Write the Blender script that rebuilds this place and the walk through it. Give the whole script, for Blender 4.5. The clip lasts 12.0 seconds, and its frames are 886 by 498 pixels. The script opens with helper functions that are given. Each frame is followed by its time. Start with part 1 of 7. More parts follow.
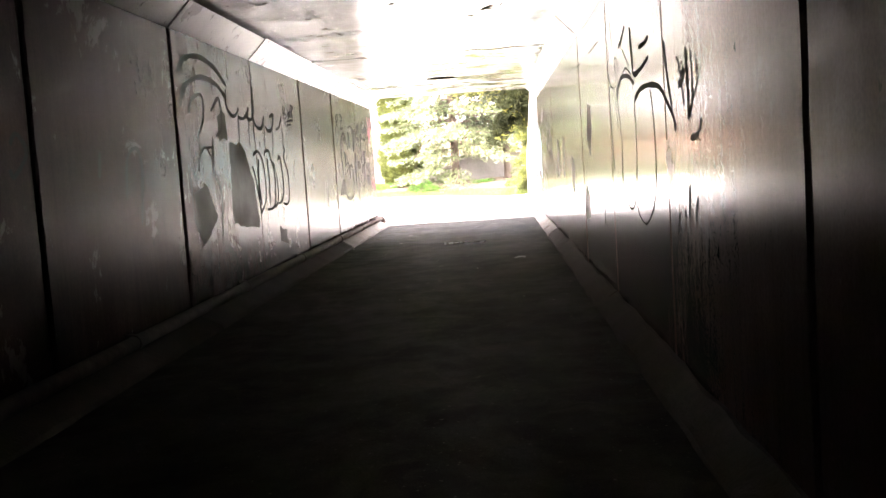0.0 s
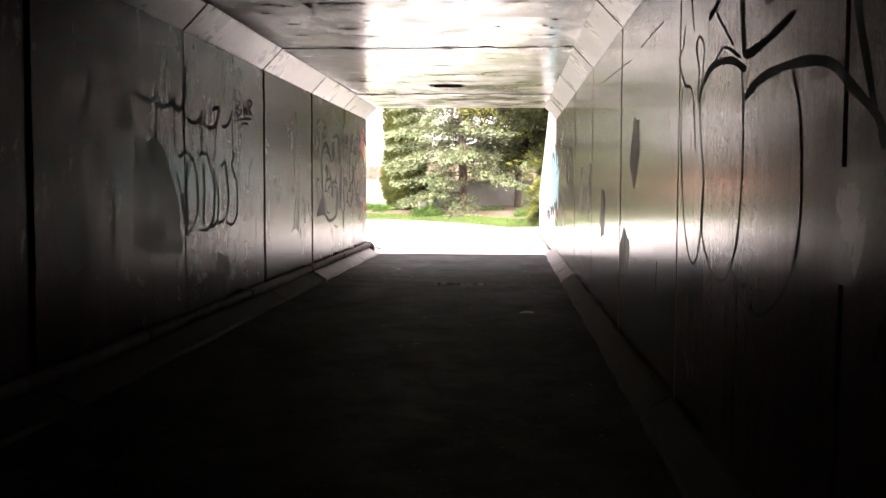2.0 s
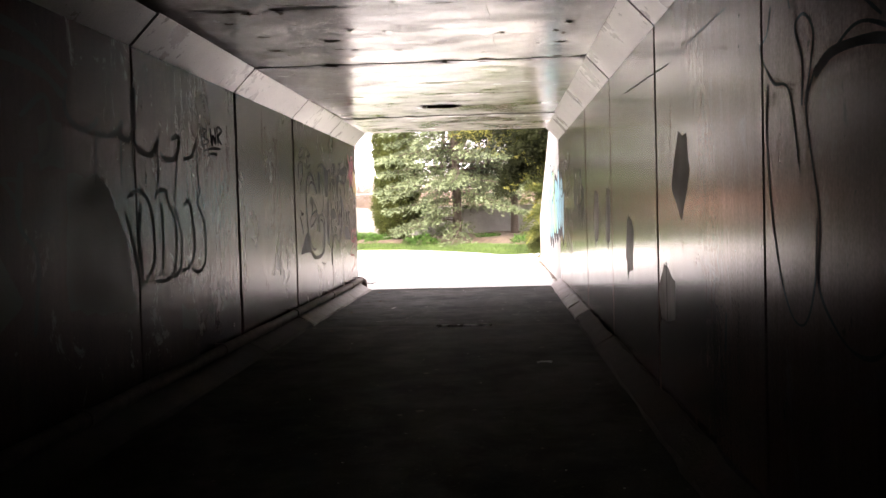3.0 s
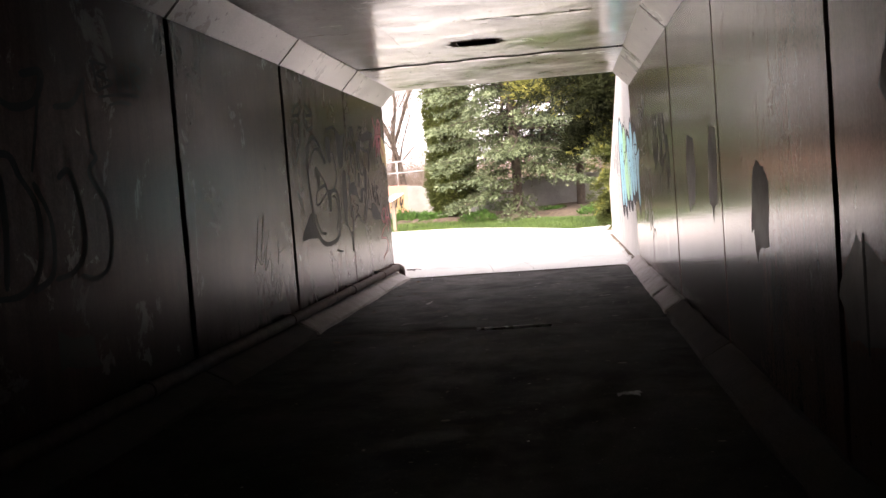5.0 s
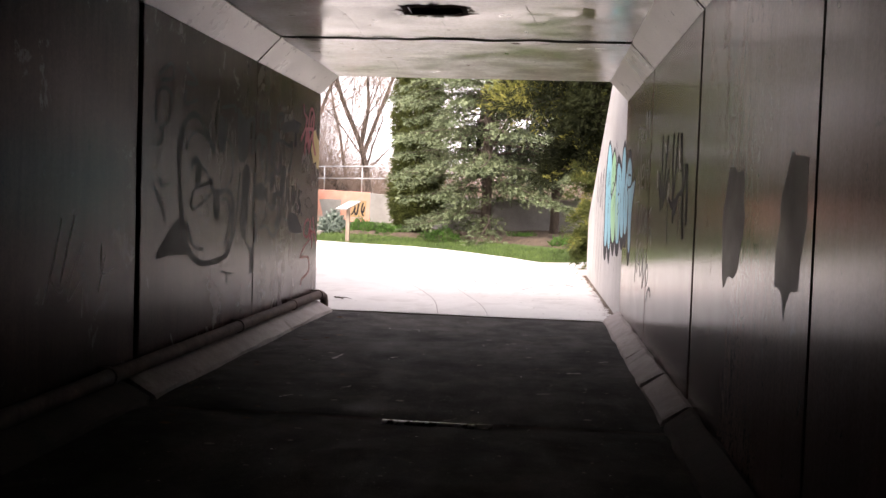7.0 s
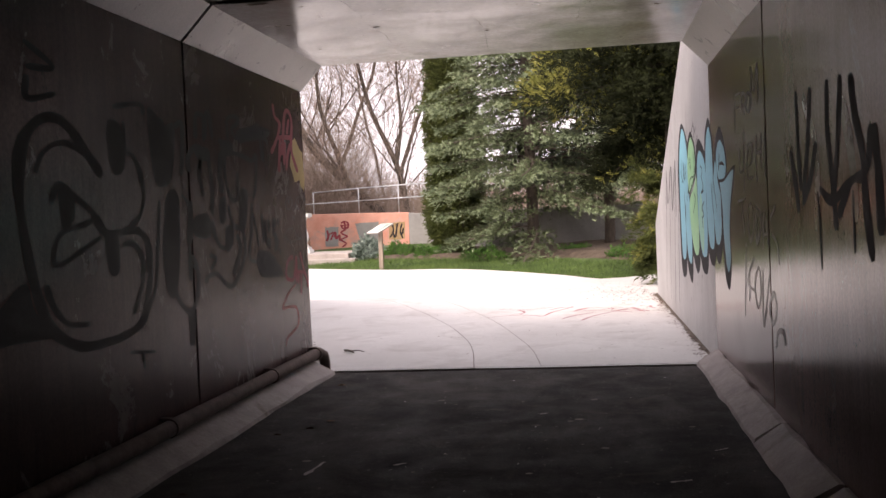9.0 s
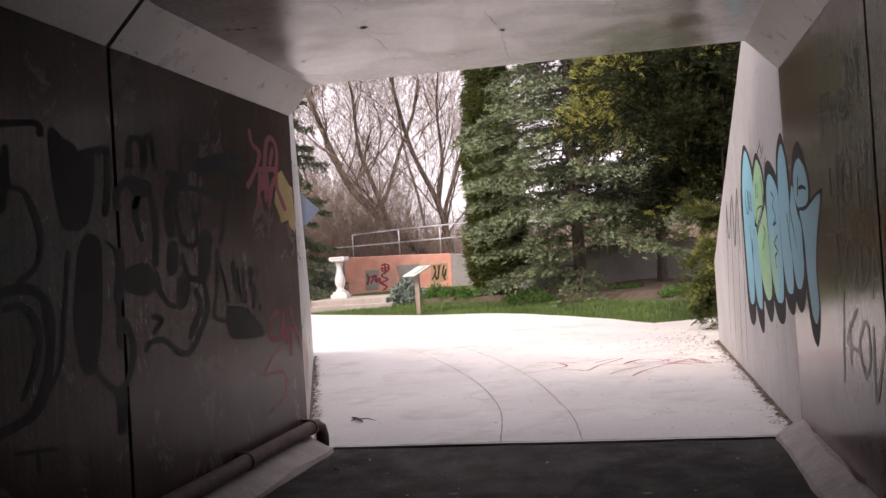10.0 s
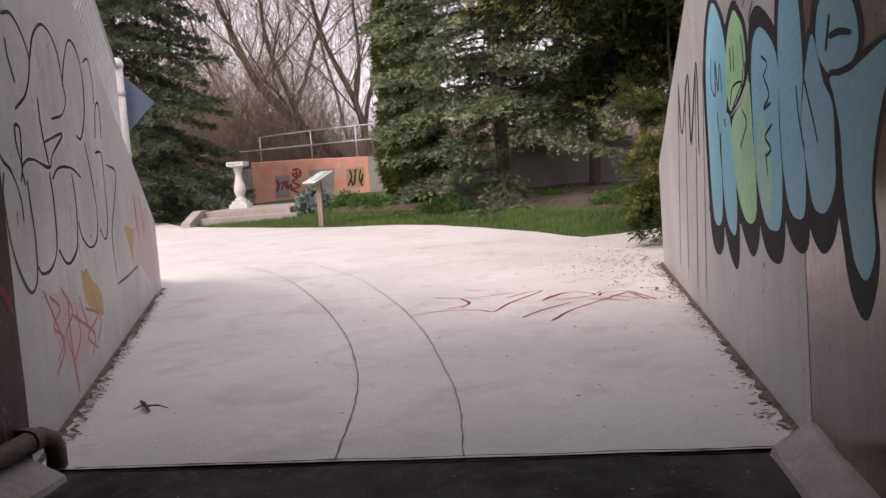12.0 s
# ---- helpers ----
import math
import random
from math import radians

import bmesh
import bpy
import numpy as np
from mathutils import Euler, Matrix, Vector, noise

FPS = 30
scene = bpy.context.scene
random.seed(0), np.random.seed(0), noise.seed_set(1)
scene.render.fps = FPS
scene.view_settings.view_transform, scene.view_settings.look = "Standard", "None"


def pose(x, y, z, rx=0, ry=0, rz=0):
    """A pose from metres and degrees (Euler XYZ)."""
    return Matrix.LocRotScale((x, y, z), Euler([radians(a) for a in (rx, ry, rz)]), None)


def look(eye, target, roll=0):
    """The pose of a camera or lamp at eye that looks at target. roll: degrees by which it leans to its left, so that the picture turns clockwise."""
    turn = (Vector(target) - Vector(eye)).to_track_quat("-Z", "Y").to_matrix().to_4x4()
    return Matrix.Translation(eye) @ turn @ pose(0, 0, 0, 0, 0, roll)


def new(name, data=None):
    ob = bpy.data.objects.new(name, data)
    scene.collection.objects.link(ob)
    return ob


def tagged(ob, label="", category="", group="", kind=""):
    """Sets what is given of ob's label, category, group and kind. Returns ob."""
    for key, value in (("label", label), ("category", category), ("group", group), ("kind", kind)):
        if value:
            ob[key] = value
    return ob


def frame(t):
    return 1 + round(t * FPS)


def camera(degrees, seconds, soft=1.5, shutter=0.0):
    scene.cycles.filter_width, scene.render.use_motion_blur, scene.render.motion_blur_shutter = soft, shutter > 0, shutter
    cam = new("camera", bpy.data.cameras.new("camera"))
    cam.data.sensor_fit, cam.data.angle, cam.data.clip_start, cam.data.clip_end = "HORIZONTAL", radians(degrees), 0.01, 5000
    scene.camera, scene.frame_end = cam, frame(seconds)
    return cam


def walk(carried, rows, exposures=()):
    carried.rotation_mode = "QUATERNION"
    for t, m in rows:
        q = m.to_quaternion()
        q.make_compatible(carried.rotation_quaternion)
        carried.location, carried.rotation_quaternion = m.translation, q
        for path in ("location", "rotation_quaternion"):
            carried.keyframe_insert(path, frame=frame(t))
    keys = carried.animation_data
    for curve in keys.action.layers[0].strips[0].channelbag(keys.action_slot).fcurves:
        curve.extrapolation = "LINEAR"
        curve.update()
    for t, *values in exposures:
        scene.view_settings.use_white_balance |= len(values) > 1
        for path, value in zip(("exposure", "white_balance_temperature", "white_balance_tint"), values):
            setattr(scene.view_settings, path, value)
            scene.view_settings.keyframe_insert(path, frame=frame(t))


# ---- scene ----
cam = camera(49.0, 12.0)
PATH = [
    (0, (-0.008, 0.625, 1.306), (-0.127, 2.614, 1.131), -3.8),
    (0.5, (0.0, 1.34, 1.344), (-0.071, 3.334, 1.211), -4.7),
    (1, (0.087, 2.053, 1.354), (-0.016, 4.045, 1.209), -7.5),
    (1.5, (0.089, 2.729, 1.293), (-0.095, 4.716, 1.158), -0.3),
    (2, (0.025, 3.423, 1.292), (-0.105, 5.414, 1.166), 0.2),
    (2.5, (-0.037, 4.094, 1.32), (-0.23, 6.082, 1.205), -2.6),
    (3, (-0.133, 4.751, 1.364), (-0.249, 6.746, 1.289), -1.6),
    (3.2, (-0.12, 5.039, 1.338), (-0.182, 7.036, 1.263), -3.3),
    (4.8, (-0.058, 7.427, 1.26), (-0.223, 9.419, 1.178), -5.9),
    (5, (-0.039, 7.719, 1.246), (-0.298, 9.699, 1.132), -4.4),
    (5.5, (-0.045, 8.454, 1.293), (-0.218, 10.442, 1.162), -1.3),
    (6, (-0.029, 9.191, 1.284), (-0.231, 11.178, 1.184), -5.5),
    (6.5, (-0.014, 9.927, 1.32), (-0.27, 11.908, 1.218), 1.3),
    (6.7, (-0.021, 10.22, 1.322), (-0.231, 12.207, 1.231), 2.4),
    (8.3, (-0.025, 12.44, 1.29), (-0.216, 14.429, 1.198), -3.2),
    (8.5, (-0.033, 12.755, 1.345), (-0.284, 14.738, 1.265), -5.1),
    (9, (-0.106, 13.513, 1.359), (-0.406, 15.489, 1.3), -2.5),
    (9.5, (-0.121, 14.253, 1.335), (-0.3, 16.244, 1.287), -2.4),
    (10, (-0.074, 15.026, 1.377), (-0.472, 16.986, 1.406), -3.6),
    (10.5, (-0.046, 15.788, 1.401), (-0.169, 17.784, 1.446), -2.5),
    (11, (0.06, 16.511, 1.394), (-0.217, 18.491, 1.428), -5.4),
    (11.5, (0.052, 17.203, 1.366), (-0.231, 19.18, 1.267), -1.6),
    (12, (0.007, 17.921, 1.365), (-0.273, 19.893, 1.186), -4.2),
]
EXPOSURES = [(0.0, 5.05, 7200, 17), (0.5, 4.33, 7200, 17), (1.5, 3.7, 7200, 17), (3.0, 3.17, 7200, 17), (5.0, 2.55, 7150, 18), (6.5, 2.22, 7100, 19), (8.5, 1.52, 7050, 20), (10.0, 1.12, 6980, 21), (10.5, 1.02, 6950, 21), (11.0, 1.0, 6930, 21), (11.5, 0.83, 6880, 21), (12.0, 0.62, 6850, 21)]
walk(cam, [(t, look(eye, target, roll)) for t, eye, target, roll in PATH], EXPOSURES)

# ---- light ----
world = bpy.data.worlds.new("sky")
scene.world = world
world.use_nodes = True
wn = world.node_tree.nodes
wl = world.node_tree.links
sky = wn.new("ShaderNodeTexSky")
sky.sky_type = "NISHITA"
sky.sun_disc = False
sky.sun_elevation = radians(48)
sky.sun_rotation = radians(215)
sky.air_density, sky.dust_density, sky.ozone_density = 1.0, 6.0, 1.0
veil = wn.new("ShaderNodeMix")
veil.data_type = "RGBA"
veil.inputs[0].default_value = 0.72
veil.inputs[7].default_value = (8.6, 8.5, 9.1, 1)
wl.new(sky.outputs[0], veil.inputs[6])
wl.new(veil.outputs[2], wn["Background"].inputs[0])
wn["Background"].inputs[1].default_value = 0.12

sun_data = bpy.data.lights.new("sun", "SUN")
sun_data.energy, sun_data.angle, sun_data.color = 1.3, radians(14), (1.0, 0.95, 0.88)
sun = new("sun", sun_data)
sun.matrix_world = look((-14, -10, 30), (0, 20, 0))


# ---- materials ----
def ramp_of(nodes, links, source, stops):
    r = nodes.new("ShaderNodeValToRGB")
    el = r.color_ramp.elements
    while len(el) < len(stops):
        el.new(0.5)
    for e, (p, c) in zip(el, stops):
        e.position, e.color = p, (*c, 1) if len(c) == 3 else c
    links.new(source, r.inputs[0])
    return r.outputs[0]


def mixed(nodes, links, fac, a, b, mode="MIX"):
    m = nodes.new("ShaderNodeMix")
    m.data_type, m.blend_type = "RGBA", mode
    for socket, v in ((m.inputs[0], fac), (m.inputs[6], a), (m.inputs[7], b)):
        if isinstance(v, bpy.types.NodeSocket):
            links.new(v, socket)
        elif isinstance(v, (int, float)):
            socket.default_value = v
        else:
            socket.default_value = (*v, 1)
    return m.outputs[2]


def noise_of(nodes, links, coord, scale, detail=5.0, rough=0.6, stretch=(1, 1, 1), distort=0.0):
    mp = nodes.new("ShaderNodeMapping")
    mp.inputs["Scale"].default_value = stretch
    links.new(coord, mp.inputs[0])
    n = nodes.new("ShaderNodeTexNoise")
    n.inputs["Scale"].default_value = scale
    n.inputs["Detail"].default_value = detail
    n.inputs["Roughness"].default_value = rough
    n.inputs["Distortion"].default_value = distort
    links.new(mp.outputs[0], n.inputs[0])
    return n.outputs[0]


def material(name, dark, light, rough=0.8, metal=0.0, scale=3.0, fine=40.0, bump=0.3, depth=0.01, stretch=(1, 1, 1),
             stain=None, stain_scale=1.2, stain_at=(0.55, 0.72), vary=0.0, spec=0.5, rough_spread=0.12, fine_amount=0.35):
    m = bpy.data.materials.new(name)
    m.use_nodes = True
    nd, lk = m.node_tree.nodes, m.node_tree.links
    b = nd["Principled BSDF"]
    co = nd.new("ShaderNodeTexCoord").outputs["Object"]
    big = noise_of(nd, lk, co, scale, 6, 0.62, stretch)
    small = noise_of(nd, lk, co, fine, 4, 0.6, stretch)
    col = ramp_of(nd, lk, big, [(0.32, dark), (0.68, light)])
    grain = ramp_of(nd, lk, small, [(0.3, (0.55, 0.55, 0.55)), (0.7, (1.25, 1.25, 1.25))])
    col = mixed(nd, lk, fine_amount, col, mixed(nd, lk, 1.0, col, grain, "MULTIPLY"))
    if stain:
        st = noise_of(nd, lk, co, stain_scale, 7, 0.65, stretch, 0.4)
        fac = ramp_of(nd, lk, st, [(stain_at[0], (0, 0, 0)), (stain_at[1], (1, 1, 1))])
        col = mixed(nd, lk, fac, col, stain)
    if vary:
        oi = nd.new("ShaderNodeNewGeometry").outputs["Random Per Island"]
        tone = ramp_of(nd, lk, oi, [(0, (1 - vary,) * 3), (1, (1 + vary,) * 3)])
        col = mixed(nd, lk, 1.0, col, tone, "MULTIPLY")
    lk.new(col, b.inputs["Base Color"])
    rr = nd.new("ShaderNodeMapRange")
    lk.new(big, rr.inputs[0])
    rr.inputs[1].default_value, rr.inputs[2].default_value = 0.3, 0.7
    rr.inputs[3].default_value, rr.inputs[4].default_value = max(rough - rough_spread, 0.03), min(rough + rough_spread, 1)
    lk.new(rr.outputs[0], b.inputs["Roughness"])
    b.inputs["Metallic"].default_value = metal
    b.inputs["Specular IOR Level"].default_value = spec
    if bump:
        bp = nd.new("ShaderNodeBump")
        bp.inputs["Strength"].default_value, bp.inputs["Distance"].default_value = bump, depth
        lk.new(small, bp.inputs["Height"])
        lk.new(bp.outputs[0], b.inputs["Normal"])
    return m


def wall_material(name, dark, light, rough, spec=0.5, drips=0.3, tint=(1, 1, 1, 1), streaks=0.38):
    """Painted precast concrete: mottled paint, vertical drips, cleaned patches, pin holes, a semi-gloss coat."""
    m = bpy.data.materials.new(name)
    m.use_nodes = True
    nd, lk = m.node_tree.nodes, m.node_tree.links
    b = nd["Principled BSDF"]
    co = nd.new("ShaderNodeTexCoord").outputs["Object"]
    big = noise_of(nd, lk, co, 0.9, 6, 0.6, (1, 1, 0.7))
    drip = noise_of(nd, lk, co, 5.0, 6, 0.68, (1, 1, 0.17), 0.3)
    small = noise_of(nd, lk, co, 55.0, 4, 0.6)
    pits = noise_of(nd, lk, co, 22.0, 3, 0.55)
    col = ramp_of(nd, lk, big, [(0.3, dark), (0.66, light)])
    col = mixed(nd, lk, ramp_of(nd, lk, drip, [(0.5, (0, 0, 0)), (0.78, (drips,) * 3)]), col, (0.1, 0.08, 0.07))
    scuff = noise_of(nd, lk, co, 2.4, 8, 0.72, (1, 1, 0.75), 0.6)
    col = mixed(nd, lk, ramp_of(nd, lk, scuff, [(0.58, (0, 0, 0)), (0.66, (0.3, 0.3, 0.3))]), col, (0.28, 0.25, 0.235))
    col = mixed(nd, lk, ramp_of(nd, lk, pits, [(0.24, (0.8, 0.8, 0.8)), (0.29, (0, 0, 0))]), col, (0.08, 0.07, 0.065))
    chips = noise_of(nd, lk, co, 6.5, 7, 0.7, (1, 1, 0.65), 0.3)
    col = mixed(nd, lk, ramp_of(nd, lk, chips, [(0.64, (0, 0, 0)), (0.68, (0.8, 0.8, 0.8))]), col, (0.06, 0.05, 0.045))
    streak = noise_of(nd, lk, co, 17.0, 5, 0.7, (1, 1, 0.07), 0.2)
    col = mixed(nd, lk, 1.0, col, ramp_of(nd, lk, streak, [(0.3, (1 - streaks,) * 3), (0.62, (1 + 0.4 * streaks,) * 3)]), "MULTIPLY")
    grain = ramp_of(nd, lk, small, [(0.3, (0.8, 0.8, 0.8)), (0.7, (1.1, 1.1, 1.1))])
    col = mixed(nd, lk, 1.0, col, grain, "MULTIPLY")
    lk.new(col, b.inputs["Base Color"])
    lk.new(ramp_of(nd, lk, scuff, [(0.35, (rough - 0.02,) * 3), (0.7, (rough + 0.04,) * 3)]), b.inputs["Roughness"])
    bp = nd.new("ShaderNodeBump")
    bp.inputs["Strength"].default_value, bp.inputs["Distance"].default_value = 0.25, 0.0012
    lk.new(small, bp.inputs["Height"])
    b.inputs["Specular IOR Level"].default_value = spec
    b.inputs["Specular Tint"].default_value = tint
    bp2 = nd.new("ShaderNodeBump")
    bp2.inputs["Strength"].default_value, bp2.inputs["Distance"].default_value = 0.25, 0.0018
    lk.new(pits, bp2.inputs["Height"])
    lk.new(bp.outputs[0], bp2.inputs["Normal"])
    lk.new(bp2.outputs[0], b.inputs["Normal"])
    return m


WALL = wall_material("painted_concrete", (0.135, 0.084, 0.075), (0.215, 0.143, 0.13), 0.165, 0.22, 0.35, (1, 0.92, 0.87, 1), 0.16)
# West paint: duller, and darkened to carry that side's shade in its colour.
WALL_WEST = wall_material("dull_darkened_concrete", (0.05, 0.031, 0.03), (0.122, 0.079, 0.077), 0.25, 0.2, 0.2, (1, 0.86, 0.83, 1), 0.2)
WING = wall_material("weathered_wing_concrete", (0.35, 0.335, 0.328), (0.49, 0.474, 0.466), 0.45, 0.5, 0.16, streaks=0.07)
HAUNCH_WHITE = material("haunch_concrete", (0.34, 0.3, 0.28), (0.47, 0.425, 0.4), 0.3, scale=1.3, fine=70, bump=0.15, depth=0.001,
                        stain=(0.1, 0.075, 0.065), stain_scale=6.5, stain_at=(0.63, 0.66), rough_spread=0.05)
CEIL = material("ceiling_concrete", (0.42, 0.36, 0.34), (0.6, 0.53, 0.505), 0.17, spec=0.75, scale=1.6, fine=30, bump=0.2, depth=0.0015,
                stain=(0.13, 0.09, 0.075), stain_scale=5.5, stain_at=(0.665, 0.7), stretch=(0.9, 1.0, 1))
FILLER = material("joint_filler", (0.03, 0.021, 0.018), (0.065, 0.042, 0.035), 0.9)
RUST = material("rusty_joint", (0.05, 0.03, 0.022), (0.12, 0.07, 0.05), 0.95, scale=8, spec=0.1)


def asphalt_material():
    """Old asphalt: soft wear patches, brown dust, dark oil, pale chippings, coarse grain."""
    m = bpy.data.materials.new("asphalt")
    m.use_nodes = True
    nd, lk = m.node_tree.nodes, m.node_tree.links
    b = nd["Principled BSDF"]
    co = nd.new("ShaderNodeTexCoord").outputs["Object"]
    wear = noise_of(nd, lk, co, 0.9, 8, 0.68, (1, 0.7, 1), 0.5)
    dust = noise_of(nd, lk, co, 2.1, 8, 0.7, (1, 1, 1), 0.8)
    oil = noise_of(nd, lk, co, 3.3, 6, 0.65)
    chips = noise_of(nd, lk, co, 34.0, 2, 0.5)
    fine = noise_of(nd, lk, co, 120.0, 3, 0.65)
    col = ramp_of(nd, lk, wear, [(0.36, (0.017, 0.015, 0.015)), (0.5, (0.036, 0.032, 0.03)), (0.64, (0.07, 0.063, 0.058))])
    col = mixed(nd, lk, ramp_of(nd, lk, dust, [(0.55, (0, 0, 0)), (0.7, (0.55, 0.55, 0.55))]), col, (0.1, 0.082, 0.07))
    col = mixed(nd, lk, ramp_of(nd, lk, oil, [(0.3, (0.7, 0.7, 0.7)), (0.42, (0, 0, 0))]), col, (0.013, 0.012, 0.012))
    col = mixed(nd, lk, ramp_of(nd, lk, chips, [(0.68, (0, 0, 0)), (0.74, (0.75, 0.75, 0.75))]), col, (0.2, 0.185, 0.17))
    col = mixed(nd, lk, 1.0, col, ramp_of(nd, lk, fine, [(0.3, (0.5, 0.5, 0.5)), (0.72, (1.5, 1.5, 1.5))]), "MULTIPLY")
    lk.new(col, b.inputs["Base Color"])
    lk.new(ramp_of(nd, lk, oil, [(0.3, (0.6, 0.6, 0.6)), (0.6, (0.9, 0.9, 0.9))]), b.inputs["Roughness"])
    b.inputs["Specular IOR Level"].default_value = 0.12
    bp = nd.new("ShaderNodeBump")
    bp.inputs["Strength"].default_value, bp.inputs["Distance"].default_value = 0.7, 0.006
    lk.new(fine, bp.inputs["Height"])
    b2 = nd.new("ShaderNodeBump")
    b2.inputs["Strength"].default_value, b2.inputs["Distance"].default_value = 0.25, 0.015
    lk.new(dust, b2.inputs["Height"])
    lk.new(bp.outputs[0], b2.inputs["Normal"])
    lk.new(b2.outputs[0], b.inputs["Normal"])
    return m


ASPHALT = asphalt_material()
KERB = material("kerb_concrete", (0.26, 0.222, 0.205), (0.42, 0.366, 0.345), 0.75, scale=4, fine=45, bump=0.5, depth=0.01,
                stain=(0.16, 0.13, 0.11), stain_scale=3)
PAD = material("pavement_concrete", (0.53, 0.51, 0.49), (0.64, 0.62, 0.6), 0.8, scale=0.8, fine=70, bump=0.25, depth=0.004,
               stain=(0.38, 0.35, 0.33), stain_scale=1.6, stain_at=(0.5, 0.8), spec=0.3)
DIRT = material("washed_dirt", (0.07, 0.055, 0.045), (0.19, 0.155, 0.13), 0.95, scale=9, fine=60, bump=0.8, depth=0.01, spec=0.1)
CRACK = material("joint_dirt", (0.13, 0.11, 0.09), (0.24, 0.21, 0.18), 0.9, scale=14)
PIPE = material("grey_pipe", (0.09, 0.065, 0.057), (0.19, 0.14, 0.124), 0.75, scale=9, bump=0.1, spec=0.2)
GRASS = material("lawn", (0.045, 0.072, 0.022), (0.085, 0.125, 0.04), 0.9, scale=2.0, fine=60, bump=0.6, depth=0.03, spec=0.2)
BLADE = material("grass_blades", (0.055, 0.095, 0.026), (0.12, 0.18, 0.052), 0.8, scale=1.2, bump=0, vary=0.4, spec=0.2)
SOIL = material("mulch", (0.07, 0.052, 0.04), (0.15, 0.115, 0.085), 0.95, scale=5, fine=45, bump=0.9, depth=0.03, spec=0.2)
EARTH = material("embankment_soil", (0.05, 0.065, 0.03), (0.11, 0.1, 0.055), 0.95, scale=2, fine=30, bump=0.8, depth=0.03, spec=0.2)
BARK = material("grey_bark", (0.05, 0.039, 0.032), (0.125, 0.1, 0.082), 0.9, scale=6, bump=0.5, stretch=(1, 1, 0.3), spec=0.2)
TWIG = material("bud_twigs", (0.18, 0.135, 0.108), (0.37, 0.285, 0.235), 0.9, scale=2, bump=0, vary=0.3, spec=0.2)
# Spruce tips are pale; the inner needles are darkened further for crown shade.
SPRUCE = material("blue_spruce_needles", (0.055, 0.072, 0.035), (0.15, 0.18, 0.095), 0.75, scale=1.6, bump=0, vary=0.4, spec=0.25)
SPRUCE_TIP = material("pale_spruce_tips", (0.16, 0.21, 0.115), (0.32, 0.38, 0.225), 0.75, scale=1.6, bump=0, vary=0.35, spec=0.25)
DARKSPRUCE = material("dark_spruce_needles", (0.045, 0.06, 0.038), (0.11, 0.132, 0.088), 0.75, scale=1.6, bump=0, vary=0.4, spec=0.25)
CEDAR = material("cedar_foliage", (0.045, 0.06, 0.016), (0.105, 0.12, 0.033), 0.8, scale=1.6, bump=0, vary=0.35, spec=0.2)
# Near-black foliage carries the crown's inner shade; the golden mix, its lit sprays.
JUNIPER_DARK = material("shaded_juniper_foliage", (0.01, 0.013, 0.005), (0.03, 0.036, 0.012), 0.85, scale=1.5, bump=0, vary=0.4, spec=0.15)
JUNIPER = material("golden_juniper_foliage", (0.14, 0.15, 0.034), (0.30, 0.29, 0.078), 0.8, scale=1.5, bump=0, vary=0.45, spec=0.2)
SHRUB = material("low_shrub_leaves", (0.04, 0.1, 0.02), (0.1, 0.2, 0.04), 0.8, scale=3, bump=0, vary=0.4, spec=0.25)
SAGE = material("grey_green_leaves", (0.12, 0.16, 0.13), (0.24, 0.29, 0.25), 0.8, scale=3, bump=0, vary=0.3, spec=0.2)
ORANGE = material("faded_orange_paint", (0.62, 0.26, 0.185), (0.74, 0.39, 0.3), 0.8, scale=1.5, fine=30, bump=0.3, depth=0.005,
                  stain=(0.4, 0.31, 0.27), stain_scale=1.3, stain_at=(0.54, 0.68))
GREYWALL = material("garden_wall_concrete", (0.22, 0.21, 0.2), (0.33, 0.315, 0.3), 0.85, scale=1.5, fine=30, bump=0.4, depth=0.008)
SCUFF = material("pale_mineral_residue", (0.5, 0.47, 0.44), (0.7, 0.67, 0.64), 0.7, scale=20, bump=0)
STONE = material("pale_cast_stone", (0.52, 0.51, 0.49), (0.66, 0.65, 0.63), 0.75, scale=4, fine=50, bump=0.3, depth=0.004)
STEP = material("step_concrete", (0.27, 0.235, 0.21), (0.4, 0.355, 0.32), 0.8, scale=3, fine=40, bump=0.4, depth=0.005)
SEAL = material("worn_bright_seal", (0.7, 0.7, 0.7), (0.88, 0.88, 0.88), 0.28, metal=0.8, scale=12, bump=0.1)
GALV = material("galvanised_steel", (0.45, 0.46, 0.47), (0.62, 0.63, 0.64), 0.42, metal=0.7, scale=9, bump=0.05)
POSTW = material("weathered_post_wood", (0.2, 0.155, 0.12), (0.34, 0.27, 0.21), 0.85, scale=3, fine=40, bump=0.4, stretch=(6, 6, 0.4))
SIGNFACE = material("sign_face", (0.62, 0.66, 0.6), (0.76, 0.78, 0.74), 0.4, scale=4, bump=0)
SIGNINK = material("sign_print", (0.2, 0.27, 0.22), (0.32, 0.38, 0.32), 0.5, scale=4, bump=0)
SIGNFRAME = material("sign_frame", (0.16, 0.14, 0.12), (0.25, 0.22, 0.2), 0.6, bump=0)
BLUE = material("blue_sign_paint", (0.1, 0.13, 0.18), (0.14, 0.175, 0.23), 0.45, bump=0)
BLACKPAINT = material("black_spray_paint", (0.013, 0.012, 0.014), (0.028, 0.025, 0.028), 0.65, scale=3, bump=0, spec=0.12, rough_spread=0.08)
FADED = material("faded_black_paint", (0.015, 0.013, 0.014), (0.036, 0.031, 0.033), 0.5, scale=2, bump=0, spec=0.13)
FAINT = material("worn_grey_paint", (0.034, 0.026, 0.025), (0.066, 0.05, 0.048), 0.35, scale=3, bump=0, spec=0.2)
